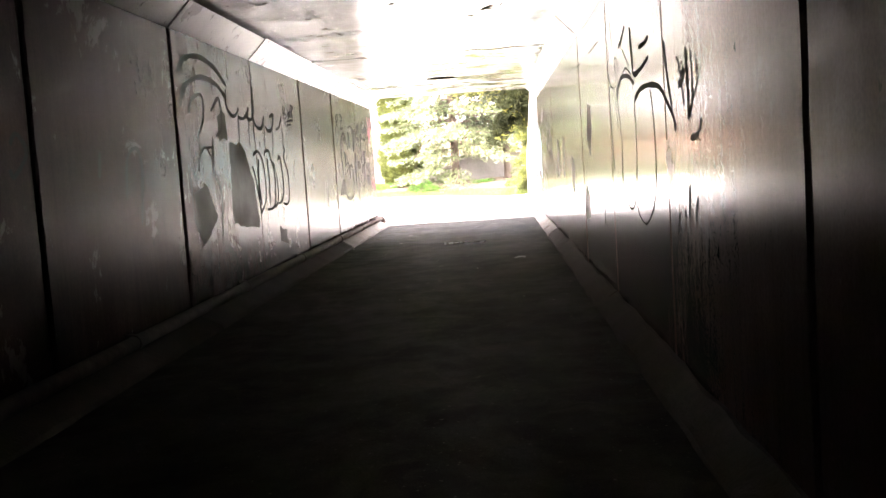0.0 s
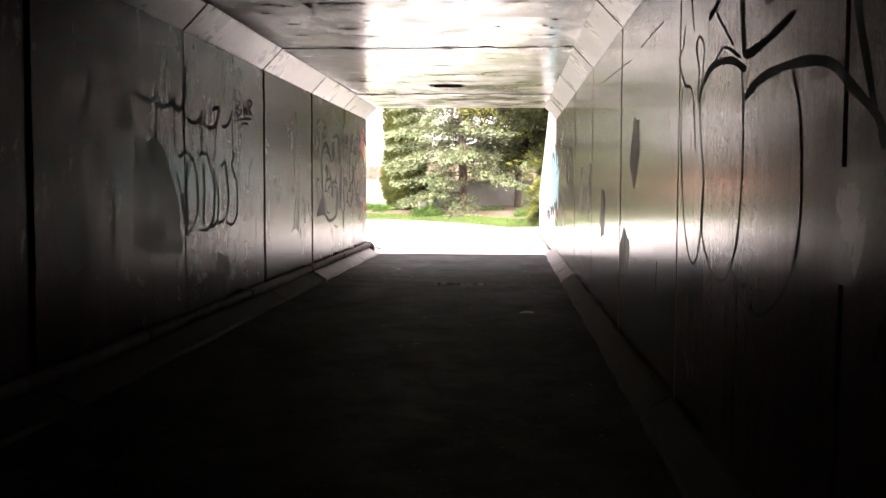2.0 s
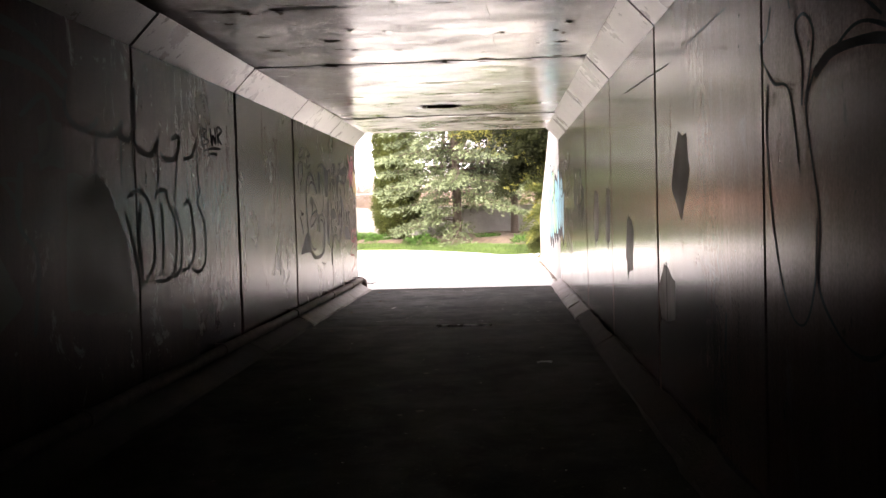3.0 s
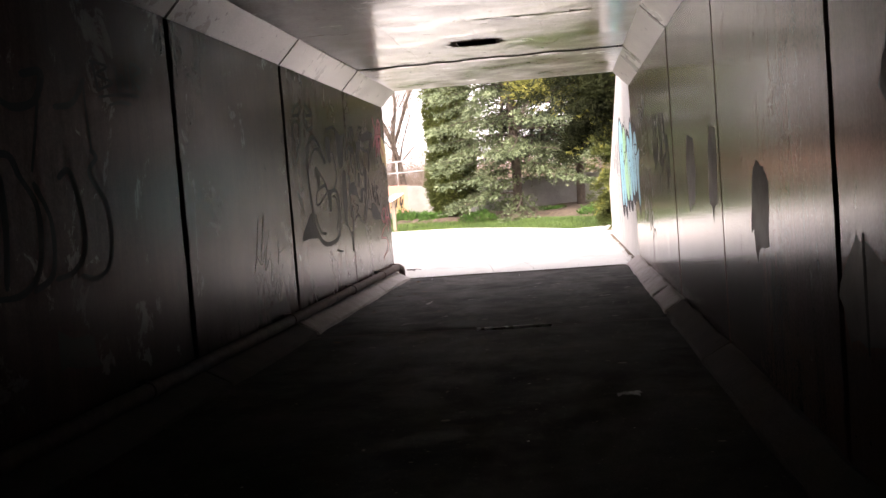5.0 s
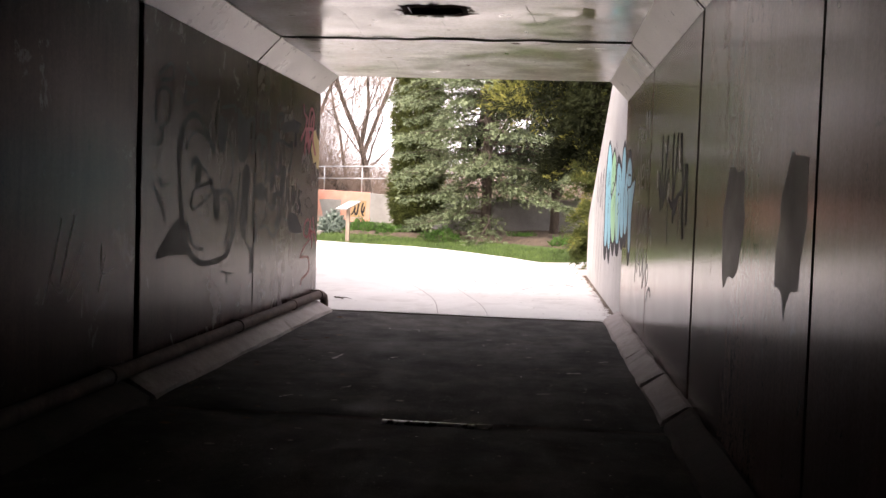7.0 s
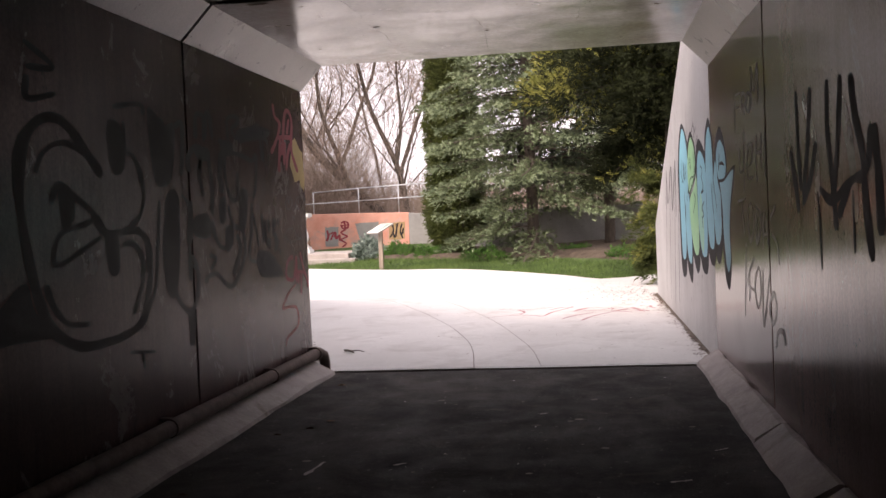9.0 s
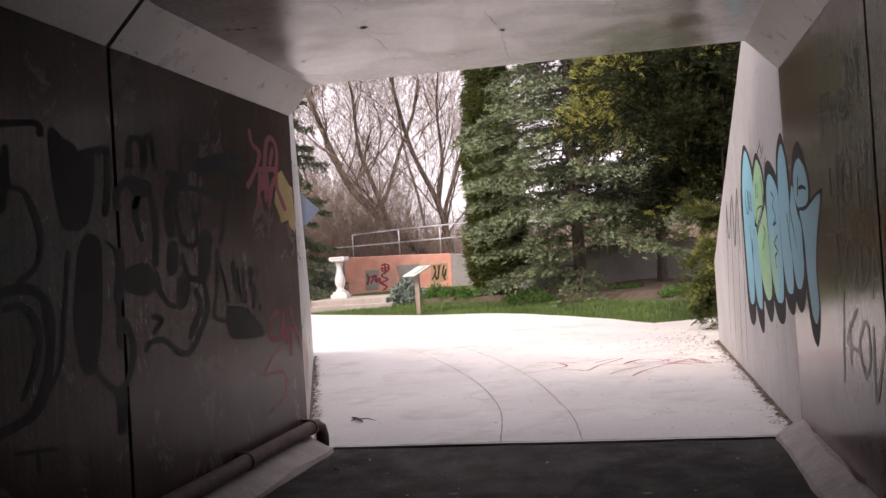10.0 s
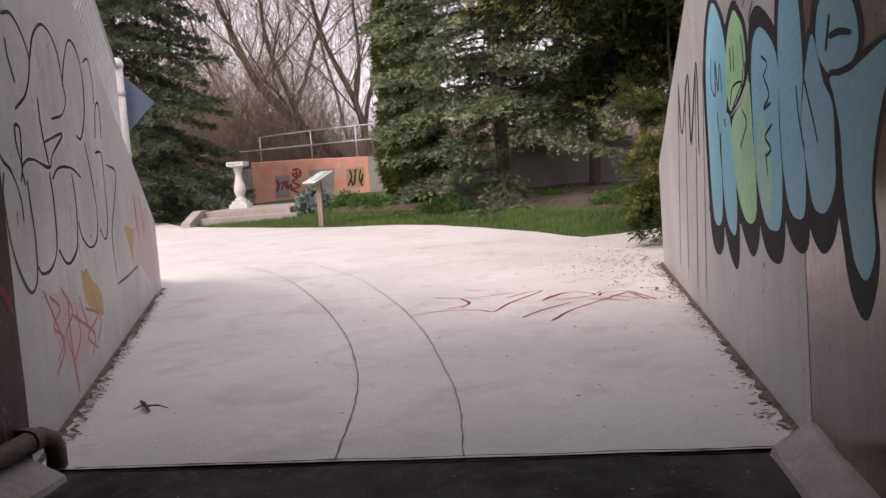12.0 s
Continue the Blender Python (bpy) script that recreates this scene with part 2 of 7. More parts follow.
PALE = material("pale_scratch", (0.4, 0.37, 0.35), (0.5, 0.47, 0.45), 0.5, scale=4, bump=0)
RUBBED = material("rubbed_brown_paint", (0.13, 0.11, 0.1), (0.2, 0.17, 0.155), 0.25, scale=3, bump=0)
GREYPAINT = material("grey_cover_paint", (0.024, 0.02, 0.019), (0.046, 0.039, 0.037), 0.45, scale=3, bump=0, spec=0.14)
SKYPAINT = material("light_blue_paint", (0.17, 0.45, 0.55), (0.24, 0.54, 0.64), 0.5, scale=2, bump=0)
PALEGREEN = material("blended_green_paint", (0.24, 0.52, 0.42), (0.34, 0.62, 0.48), 0.5, scale=2, bump=0)
PINKSMEAR = material("pink_overspray", (0.42, 0.33, 0.33), (0.5, 0.4, 0.4), 0.6, scale=3, bump=0)
OLIVE = material("olive_overspray", (0.3, 0.2, 0.09), (0.45, 0.28, 0.15), 0.7, scale=6, bump=0)
GREENPAINT = material("light_green_paint", (0.23, 0.52, 0.24), (0.42, 0.69, 0.4), 0.5, scale=2, bump=0)
REDPAINT = material("red_spray_paint", (0.2, 0.018, 0.03), (0.3, 0.04, 0.054), 0.6, scale=4, bump=0)
PINKPAINT = material("faded_red_paint", (0.36, 0.13, 0.12), (0.46, 0.21, 0.19), 0.6, scale=4, bump=0)
YELLOWPAINT = material("yellow_spray_paint", (0.36, 0.25, 0.085), (0.46, 0.33, 0.14), 0.6, scale=4, bump=0)
PLASTIC = material("crumpled_foil_plastic", (0.78, 0.78, 0.78), (0.92, 0.92, 0.92), 0.16, metal=0.9, bump=0)
pn, pl = PLASTIC.node_tree.nodes, PLASTIC.node_tree.links
thin = pn.new("ShaderNodeBsdfTranslucent")
thin.inputs[0].default_value = (0.85, 0.85, 0.85, 1)
film_mix = pn.new("ShaderNodeMixShader")
film_mix.inputs[0].default_value = 0.35
pn["Principled BSDF"].inputs["Coat Weight"].default_value = 1.0
pn["Principled BSDF"].inputs["Coat Roughness"].default_value = 0.12
pl.new(pn["Principled BSDF"].outputs[0], film_mix.inputs[1])
pl.new(thin.outputs[0], film_mix.inputs[2])
pl.new(film_mix.outputs[0], pn["Material Output"].inputs[0])
LEAF = material("dry_leaf_litter", (0.055, 0.034, 0.023), (0.15, 0.098, 0.064), 0.95, scale=8, bump=0, vary=0.5, spec=0.1)


# ---- mesh helpers ----
def mesh_object(name, verts, faces, mat, parent=None, label="", smooth=False):
    me = bpy.data.meshes.new(name)
    me.from_pydata(verts, [], faces)
    me.materials.append(mat)
    if smooth:
        me.shade_smooth()
    ob = new(name, me)
    if parent:
        ob.parent = parent
    if label:
        tagged(ob, label)
    return ob


def part(name, bm, mat, parent=None, label="", smooth=False):
    me = bpy.data.meshes.new(name)
    bmesh.ops.recalc_face_normals(bm, faces=bm.faces)
    bm.to_mesh(me)
    bm.free()
    me.materials.append(mat)
    if smooth:
        me.shade_smooth()
    ob = new(name, me)
    if parent:
        ob.parent = parent
    if label:
        tagged(ob, label)
    return ob


def empty(name, at=(0, 0, 0)):
    e = new(name)
    e.empty_display_size = 0.2
    e.location = at
    return e


def box(bm, lo, hi, bevel=0.0):
    c = [(a + b) / 2 for a, b in zip(lo, hi)]
    s = [b - a for a, b in zip(lo, hi)]
    made = bmesh.ops.create_cube(bm, size=1, matrix=Matrix.Translation(c) @ Matrix.Diagonal((*s, 1)))
    if bevel:
        edges = list({e for v in made["verts"] for e in v.link_edges})
        bmesh.ops.bevel(bm, geom=edges, offset=bevel, segments=2, affect="EDGES", profile=0.6)
    return bm


def prism(bm, outline, y0, y1, cuts=1, jitter=0.0, seed=0.0):
    """An outline in x and z, drawn along y; its rows may wander a little."""
    rows = []
    for i in range(cuts + 1):
        y = y0 + (y1 - y0) * i / cuts
        row = []
        for k, (x, z) in enumerate(outline):
            d = noise.noise_vector((x * 3 + seed, y * 2.3, z * 3 + k)) * jitter
            row.append(bm.verts.new((x + d.x, y, z + d.z)))
        rows.append(row)
    n = len(outline)
    for a, b in zip(rows, rows[1:]):
        for k in range(n):
            bm.faces.new((a[k], a[(k + 1) % n], b[(k + 1) % n], b[k]))
    bm.faces.new(rows[0])
    bm.faces.new(rows[-1][::-1])
    return bm


def tube(bm, points, radii, sides=10, cap=True):
    rings = []
    pts = [Vector(p) for p in points]
    side = None
    for i, p in enumerate(pts):
        d = (pts[min(i + 1, len(pts) - 1)] - pts[max(i - 1, 0)]).normalized()
        if side is None:
            side = d.cross(Vector((0, 0, 1)) if abs(d.z) < 0.9 else Vector((1, 0, 0))).normalized()
        side = (side - d * side.dot(d)).normalized()
        up = d.cross(side)
        r = radii[i] if isinstance(radii, (list, tuple)) else radii
        rings.append([bm.verts.new(p + (side * math.cos(a) + up * math.sin(a)) * r)
                      for a in (2 * math.pi * k / sides for k in range(sides))])
    for a, b in zip(rings, rings[1:]):
        for k in range(sides):
            bm.faces.new((a[k], a[(k + 1) % sides], b[(k + 1) % sides], b[k]))
    if cap:
        bm.faces.new(rings[0][::-1])
        bm.faces.new(rings[-1])
    return bm


def lathe(bm, profile, sides=24, at=(0, 0, 0)):
    rings = [[bm.verts.new((at[0] + r * math.cos(2 * math.pi * k / sides), at[1] + r * math.sin(2 * math.pi * k / sides), at[2] + z))
              for k in range(sides)] for r, z in profile]
    for a, b in zip(rings, rings[1:]):
        for k in range(sides):
            bm.faces.new((a[k], a[(k + 1) % sides], b[(k + 1) % sides], b[k]))
    bm.faces.new(rings[0][::-1])
    bm.faces.new(rings[-1])
    return bm


# ---- plan ----
XL, XR = -2.70, 0.96           # tunnel walls
HAUNCH, TOP = 2.60, 2.825      # foot of the haunch, underside of the roof slab
HX = 0.215                     # how far the haunch reaches in
Y0, MOUTH = -7.3, 22.25
JOINTS = [-7.30, -4.61, -1.93, 0.76, 3.72, 6.2, 8.83, 11.53, 14.24, 16.93, 19.60, 22.25]
LW = (Vector((-2.70, 22.25)), Vector((-4.91, 28.74)))
RW = (Vector((0.96, 22.25)), Vector((0.86, 28.25)))


def ground_z(x, y):
    edge = grass_edge(x)
    base = 0.115 * min(max((y - MOUTH) / 6.2, 0), 1) + 0.02 * min(max((y - 28.5) / 8, 0), 1)
    return base + 0.36 * min(max((y - edge) / 11, 0), 1)


EDGE = [(-60, 62), (-30, 56), (-14, 47.0), (-11.9, 45.6), (-11.4, 43.8), (-9.1, 41.3), (-7.8, 40.25), (-6.6, 39.2), (-5.45, 38.3), (-3.7, 37.6), (-2.7, 36.7),
        (-1.75, 35.3), (-0.67, 33.6), (0.04, 32.1), (0.5, 32.3), (1.06, 32.9), (3, 33.3), (60, 34)]


def grass_edge(x):
    for (a, ya), (b, yb) in zip(EDGE, EDGE[1:]):
        if x <= b:
            return ya + (yb - ya) * min(max((x - a) / (b - a), 0), 1)
    return EDGE[-1][1]


def bank_z(y):
    """The fill beside and above the tunnel: flat on top, then down along the wing walls."""
    return min(max(3.85 - 0.475 * (y - 22.4), -0.4), 3.85)


# ---- tunnel: walls, haunches, roof slab, floor ----
def wall_panels(name, x, out, label, thick, mat):
    wall = empty(name, (0, 0, 0))
    tagged(wall, label, "wall", kind="structure")
    for i, (a, b) in enumerate(zip(JOINTS, JOINTS[1:])):
        bm = bmesh.new()
        n = 60
        wide = 0.032 if out < 0 else 0.022
        thin_gap = 0.0022 if out < 0 else 0.0045
        ga = wide if a in thick else thin_gap
        gb = wide if b in thick else thin_gap
        inner = []
        for k in range(n + 1):
            z = -0.15 + (HAUNCH + 0.15) * k / n
            ja = ga + 0.4 * ga * (noise.noise((i * 7.1, z * 5, x)) + 0.7 * noise.noise((i * 7.1, z * 21, x)))
            jb = gb + 0.4 * gb * (noise.noise((i * 7.1 + 3, z * 5, x)) + 0.7 * noise.noise((i * 7.1 + 3, z * 21, x)))
            if b == MOUTH:
                jb = 0.004 * noise.noise((3, z * 7, x))
            if i == 0:
                ja = 0
            row = []
            for y, dx in ((a + ja, 0.012), (a + ja + 0.014, 0), ((a + b) / 2, 0), (b - jb - 0.014, 0), (b - jb, 0.012)):
                row.append(bm.verts.new((x + out * dx, y, z)))
            inner.append(row)
        for r, s in zip(inner, inner[1:]):
            for c in range(4):
                bm.faces.new((r[c], r[c + 1], s[c + 1], s[c]))
        back = []
        for row in (inner[0], inner[-1]):
            back.append([bm.verts.new((x + out * 0.25, row[0].co.y, row[0].co.z)), bm.verts.new((x + out * 0.25, row[-1].co.y, row[0].co.z))])
        bm.faces.new((back[0][0], back[0][1], back[1][1], back[1][0]))
        bm.faces.new((*inner[-1], back[1][1], back[1][0]))
        bm.faces.new((*inner[0], back[0][1], back[0][0]))
        bm.faces.new((*[r[0] for r in inner], back[1][0], back[0][0]))
        bm.faces.new((*[r[-1] for r in inner], back[1][1], back[0][1]))
        part("panel", bm, mat, wall)
        bm = bmesh.new()
        g = 0.02
        end = b if b == MOUTH else b - g
        prism(bm, [(x, HAUNCH + 0.003), (x - out * HX, TOP), (x - out * HX, TOP + 0.12), (x + out * 0.25, TOP + 0.12), (x + out * 0.25, HAUNCH + 0.003)],
              a + g, end, 8, 0.004, i)
        part("haunch", bm, HAUNCH_WHITE, wall)
        if b != MOUTH:
            bm = bmesh.new()
            box(bm, (min(x + out * 0.03, x + out * 0.2), b - 0.035, -0.1), (max(x + out * 0.03, x + out * 0.2), b + 0.035, HAUNCH))
            prism(bm, [(x + out * 0.03, HAUNCH), (x - out * (HX - 0.03), TOP + 0.02), (x + out * 0.2, TOP + 0.05)], b - 0.035, b + 0.035)
            part("joint_filler", bm, FILLER, wall)
    return wall


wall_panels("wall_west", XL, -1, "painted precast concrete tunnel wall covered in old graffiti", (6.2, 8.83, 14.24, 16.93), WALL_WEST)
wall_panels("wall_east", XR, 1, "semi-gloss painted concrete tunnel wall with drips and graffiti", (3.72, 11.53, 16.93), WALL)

def roof_z(x, y):
    """Underside of the roof slab."""
    i = max(k for k in range(len(JOINTS) - 1) if k == 0 or y >= JOINTS[k])
    a, b = JOINTS[i], JOINTS[i + 1]
    rough = 0.0018 * noise.noise((x * 4, y * 4, 3))
    edge = max(0, 0.12 - min(y - a, b - y)) / 0.12 if b != MOUTH or y < b - 0.5 else 0
    rough += 0.018 * edge * max(noise.noise((x * 3, y * 6, 8)) + 0.1, 0)
    return TOP + rough + (0 if b == MOUTH else (0.0, 0.012, -0.008, 0.006)[i % 4])


bm = bmesh.new()
for i, (a, b) in enumerate(zip(JOINTS, JOINTS[1:])):
    g = 0.018 if i % 3 else 0.03
    xs = sorted([*np.linspace(XL + HX - 0.004, XR - HX + 0.004, 40).tolist(), -1.1, -1.09, -0.69, -0.68])
    fs_ = np.linspace(0, 1, 24).tolist()
    if a < 18.3 < b:
        fs_ = sorted([*fs_, *[(y - a) / (b - a) for y in (18.14, 18.15, 18.41, 18.42)]])
    ny = len(fs_) - 1
    grid = []
    for x in xs:
        col = []
        for f in fs_:
            ya = a + g + 0.014 * max(noise.noise((x * 2.5, i * 5.0, 1)) + 0.1, 0)
            yb = b - g - 0.012 * max(noise.noise((x * 2.5, i * 5.0, 9)), 0)
            if b == MOUTH:
                yb = b + 0.012 * noise.noise((x * 5, 2, 3))
            y = ya + (yb - ya) * f
            z = roof_z(x, min(max(y, a + 0.001), b - 0.001))
            col.append(bm.verts.new((x, y, z)))
        grid.append(col)
    for p, q in zip(grid, grid[1:]):
        for j in range(ny):
            mid = (p[j].co + q[j + 1].co) / 2
            if -1.095 < mid.x < -0.685 and 18.145 < mid.y < 18.415:
                continue
            bm.faces.new((p[j], q[j], q[j + 1], p[j + 1]))
ceiling = part("ceiling", bm, CEIL)
tagged(ceiling, "stained concrete tunnel roof slab with spalled joints", "ceiling", kind="structure")

bm = bmesh.new()
box(bm, (XL - 0.25, Y0 - 0.3, TOP + 0.125), (XR + 0.25, MOUTH, TOP + 0.4))
roof = tagged(part("roof_slab", bm, FILLER), "dark concrete slab above the tunnel roof joints", "roof slab", kind="structure")

# a dark pocket where the lamp was taken out of the roof
bm = bmesh.new()
for lo, hi in (((-1.14, 18.12), (-1.1, 18.44)), ((-0.68, 18.12), (-0.64, 18.44)), ((-1.1, 18.1), (-0.68, 18.14)), ((-1.1, 18.42), (-0.68, 18.46))):
    box(bm, (*lo, TOP + 0.006), (*hi, TOP + 0.122))
pocket = tagged(part("ceiling_pocket", bm, RUST), "rusty empty lamp pocket in the tunnel roof", "pocket", kind="structure")

# the stained grout deep in the roof joints
grout = empty("joint_grout")
tagged(grout, "dark rust-stained grout in the roof joints", "joint", kind="structure")
for b in JOINTS[1:-1]:
    bm = bmesh.new()
    box(bm, (XL + HX - 0.03, b - 0.13, TOP + 0.035), (XR - HX + 0.03, b + 0.13, TOP + 0.06))
    part("grout_strip", bm, RUST, grout)

# longitudinal form lines in the roof
roof_seams = empty("trim")
tagged(roof_seams, "thin jagged cracks along the concrete roof", "crack", kind="structure")
for x in (-1.66, -0.88, -0.14):
    for k, (a, b) in enumerate(zip(JOINTS, JOINTS[1:])):
        bm = bmesh.new()
        slant = 0.22 * noise.noise((k * 3.7, x * 5, 2))
        pts = []
        for y in np.linspace(a + 0.05, b - 0.05, 46):
            f = (y - a) / (b - a) - 0.5
            px = x + slant * f + 0.05 * noise.noise((y * 1.3, x, 0)) + 0.022 * noise.noise((y * 7, x, 5))
            pts.append((px, y, roof_z(px, y) + 0.0005))
        tube(bm, pts, [0.0006 + 0.003 * max(noise.noise((p[1] * 3, x * 9, 4)) + 0.25, 0) for p in pts], 4)
        part("crack", bm, CRACK, roof_seams)

# dark flaking skin of the roof, ragged, thickest along the joints
rf = random.Random(12)
flakes = empty("ceiling_flaking")
tagged(flakes, "dark ragged flaking patches beside the roof joints", "flaking", kind="structure")


def flake(x, y, rx, ry):
    bm = bmesh.new()
    n = 26
    mid = bm.verts.new((x, y, roof_z(x, y) - 0.003))
    ring = []
    for k in range(n):
        t = 2 * math.pi * k / n
        r = rf.uniform(0.35, 1.0) * (0.75 + 0.5 * noise.noise((x * 3 + math.cos(t), y * 3 + math.sin(t), 1)))
        px = min(max(x + rx * r * math.cos(t), XL + HX), XR - HX)
        py = y + ry * r * math.sin(t)
        ring.append(bm.verts.new((px, py, roof_z(px, py) - 0.003)))
    for k in range(n):
        bm.faces.new((mid, ring[k], ring[(k + 1) % n]))
    part("flake", bm, RUST, flakes)


for b in JOINTS[3:-1]:
    for k in range(9):
        y = b + rf.choice((-1, -1, 1)) * rf.uniform(0.02, 0.12)
        flake(rf.uniform(XL + 0.35, XR - 0.35), y, rf.uniform(0.03, 0.2), rf.uniform(0.02, 0.07))
for k in range(30):
    flake(rf.uniform(XL + 0.4, XR - 0.4), rf.uniform(4, 21.4), rf.uniform(0.015, 0.05), rf.uniform(0.015, 0.05))
for k in range(60):
    flake(rf.uniform(XL + 0.5, XR - 0.5), rf.uniform(6.4, 13.6), rf.uniform(0.03, 0.13), rf.uniform(0.04, 0.13))
for k in range(12):
    t = k * math.pi / 6
    flake(-0.89 + 0.275 * math.cos(t), 18.28 + 0.23 * math.sin(t), rf.uniform(0.06, 0.14), rf.uniform(0.06, 0.15))

# Unseen end wall, added to keep light out from behind.
bm = bmesh.new()
box(bm, (XL - 0.3, Y0 - 0.3, -0.3), (XR + 0.3, Y0, TOP + 0.3))
tagged(part("wall_south_added", bm, WALL), "plain unseen wall added to close the tunnel behind", "wall", kind="structure")

# asphalt floor: two slabs that meet at a joint with a lip
floor = empty("floor")
tagged(floor, "worn black asphalt tunnel floor with a cross joint", "floor", kind="structure")
for name, a, b in (("slab", Y0, 16.49), ("slab", 16.55, MOUTH)):
    nx, ny = 14, int((b - a) / 0.2)
    vs, fs = [], []
    for j in range(ny + 1):
        y = a + (b - a) * j / ny
        for k in range(nx + 1):
            x = -2.62 + 3.54 * k / nx
            z = 0.008 * noise.noise((x * 0.9, y * 0.9, 0)) + 0.003 * noise.noise((x * 4, y * 4, 5))
            if j in (0, ny):
                z -= 0.012
            vs.append((x, y + (0.012 * noise.noise((x * 5, y, 1)) if j in (0, ny) else 0), z))
    for j in range(ny):
        for k in range(nx):
            p = j * (nx + 1) + k
            fs.append((p, p + 1, p + nx + 2, p + nx + 1))
    mesh_object(name, vs, fs, ASPHALT, floor, smooth=True)
bm = bmesh.new()
box(bm, (XL - 0.25, Y0, -0.2), (XR + 0.25, MOUTH, -0.03))
part("base", bm, FILLER, floor)
bm = bmesh.new()
rows = []
for x in np.linspace(-0.92, -0.25, 30):
    y = 16.40 + 0.012 * noise.noise((x * 4, 0, 7))
    w = 0.006 + 0.016 * abs(noise.noise((x * 9, 2, 2)))
    z = 0.008 * noise.noise((x * 0.9, y * 0.9, 0)) + 0.003 * noise.noise((x * 4, y * 4, 5)) + 0.004
    rows.append([bm.verts.new((x, y + s * w, z + e)) for s, e in ((-1.6, -0.012), (-0.6, 0.012), (0.6, 0.012), (1.6, -0.012))])
for p, q in zip(rows, rows[1:]):
    for k in range(3):
        bm.faces.new((p[k], q[k], q[k + 1], p[k + 1]))
part("joint_seal", bm, SEAL, floor, "shiny strip of joint seal")


def kerb(name, x, sign, lengths, label, rise, reach):
    k = empty(name)
    tagged(k, label, "kerb", kind="structure")
    for i, (a, b, mat) in enumerate(lengths):
        bm = bmesh.new()
        prism(bm, [(x, -0.05), (x, rise), (x + sign * 0.03, rise + 0.005), (x + sign * reach, 0.03), (x + sign * (reach + 0.012), 0.0), (x + sign * (reach + 0.012), -0.05)],
              a, b, max(int((b - a) / 0.09), 2), 0.02, i * 3.3)
        part("kerb_block", bm, mat, k)


# Kerb deeper in: darker concrete, its colour deepened again for the tunnel's shade.
DIMKERB = material("dimmed_kerb_concrete", (0.035, 0.029, 0.026), (0.08, 0.067, 0.06), 0.9, scale=4, fine=40, bump=0.6, depth=0.015)
west_lengths = [(Y0, 3.44, DIMKERB), (3.46, 8.84, DIMKERB), (8.87, 14.22, DIMKERB), (14.26, 16.6, DIMKERB), (16.68, 22.1, KERB)]
east_lengths = [(Y0, 3.44, DIMKERB), (3.46, 8.84, DIMKERB), (8.88, 14.2, DIMKERB), (14.24, 16.62, DIMKERB), (16.7, 17.9, KERB), (17.97, 19.2, KERB), (19.23, 22.2, KERB)]
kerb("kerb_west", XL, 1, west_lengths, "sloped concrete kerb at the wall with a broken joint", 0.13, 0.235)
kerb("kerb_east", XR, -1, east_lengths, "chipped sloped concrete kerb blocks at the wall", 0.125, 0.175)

# the conduit that lies on the kerb, with clamps and a bent end
conduit = empty("pipe", (XL + 0.065, 10, 0.185))
tagged(conduit, "grey metal conduit pipe clamped along the tunnel wall", "pipe")
bm = bmesh.new()
tube(bm, [(0, y - 10, 0.006 * noise.noise((y, 0, 0))) for y in np.linspace(Y0 + 0.1, 22.12, 40)] + [(0.01, 12.2, 0.0), (0.035, 12.25, -0.03), (0.04, 12.27, -0.09), (0.04, 12.27, -0.17)], 0.05, 14)
part("tube", bm, PIPE, conduit, smooth=True)
for y in (1.2, 4.2, 7.3, 10.4, 13.3, 16.4, 19.0, 20.9, 22.13):
    bm = bmesh.new()
    tube(bm, [(0, y - 10.025, 0), (0, y - 9.975, 0)], 0.06, 14)
    box(bm, (-0.064, y - 10.02, 0.04), (0.0, y - 9.98, 0.062), 0.004)
    part("clamp", bm, PIPE, conduit)

# ---- mouth: headwall and wing walls ----
bm = bmesh.new()
box(bm, (XL - 0.6, MOUTH - 0.35, TOP + 0.42), (XR + 0.6, MOUTH - 0.002, 3.95), 0.02)
tagged(part("headwall", bm, WING), "concrete headwall above the tunnel mouth", "headwall", kind="structure")


def wing_wall(name, start, end, out, top0, top1, label):
    d = (end - start).normalized()
    n = Vector((-d.y, d.x)) * out
    length = (end - start).length
    rows = 24
    bm = bmesh.new()
    rings = []
    for i in range(rows + 1):
        s = length * i / rows
        p = start + d * s
        t = top0 + (top1 - top0) * i / rows
        q = p + n * 0.3
        wob = 0.008 * noise.noise((s * 3, out, 0))
        rings.append([bm.verts.new(c) for c in ((p.x, p.y, -0.4), (p.x, p.y, t - 0.03 + wob), (p.x + n.x * 0.03, p.y + n.y * 0.03, t + wob),
                                                 (q.x, q.y, t), (q.x, q.y, -0.4))])
    for a, b in zip(rings, rings[1:]):
        for k in range(5):
            bm.faces.new((a[k], a[(k + 1) % 5], b[(k + 1) % 5], b[k]))
    bm.faces.new(rings[0])
    bm.faces.new(rings[-1][::-1])
    return tagged(part(name, bm, WING), label, "wing wall", kind="structure")


wing_wall("wall_wing_west", LW[0] + Vector((-0.02, 0.01)), LW[1], 1, 3.87, 0.93, "pale sloping concrete wing wall with outlined graffiti")
wing_wall("wall_wing_east", RW[0] + Vector((0.0, 0.004)), RW[1], -1, 4.15, 1.2, "sloping concrete wing wall with a painted mural")

# ---- ground ----
def sheet(name, xs, ys, zf, mat, label, category):
    vs = [(x, y, zf(x, y)) for y in ys for x in xs]
    n = len(xs)
    fs = [(j * n + k, j * n + k + 1, (j + 1) * n + k + 1, (j + 1) * n + k) for j in range(len(ys) - 1) for k in range(n - 1)]
    return tagged(mesh_object(name, vs, fs, mat, smooth=True), label, category, kind="structure")


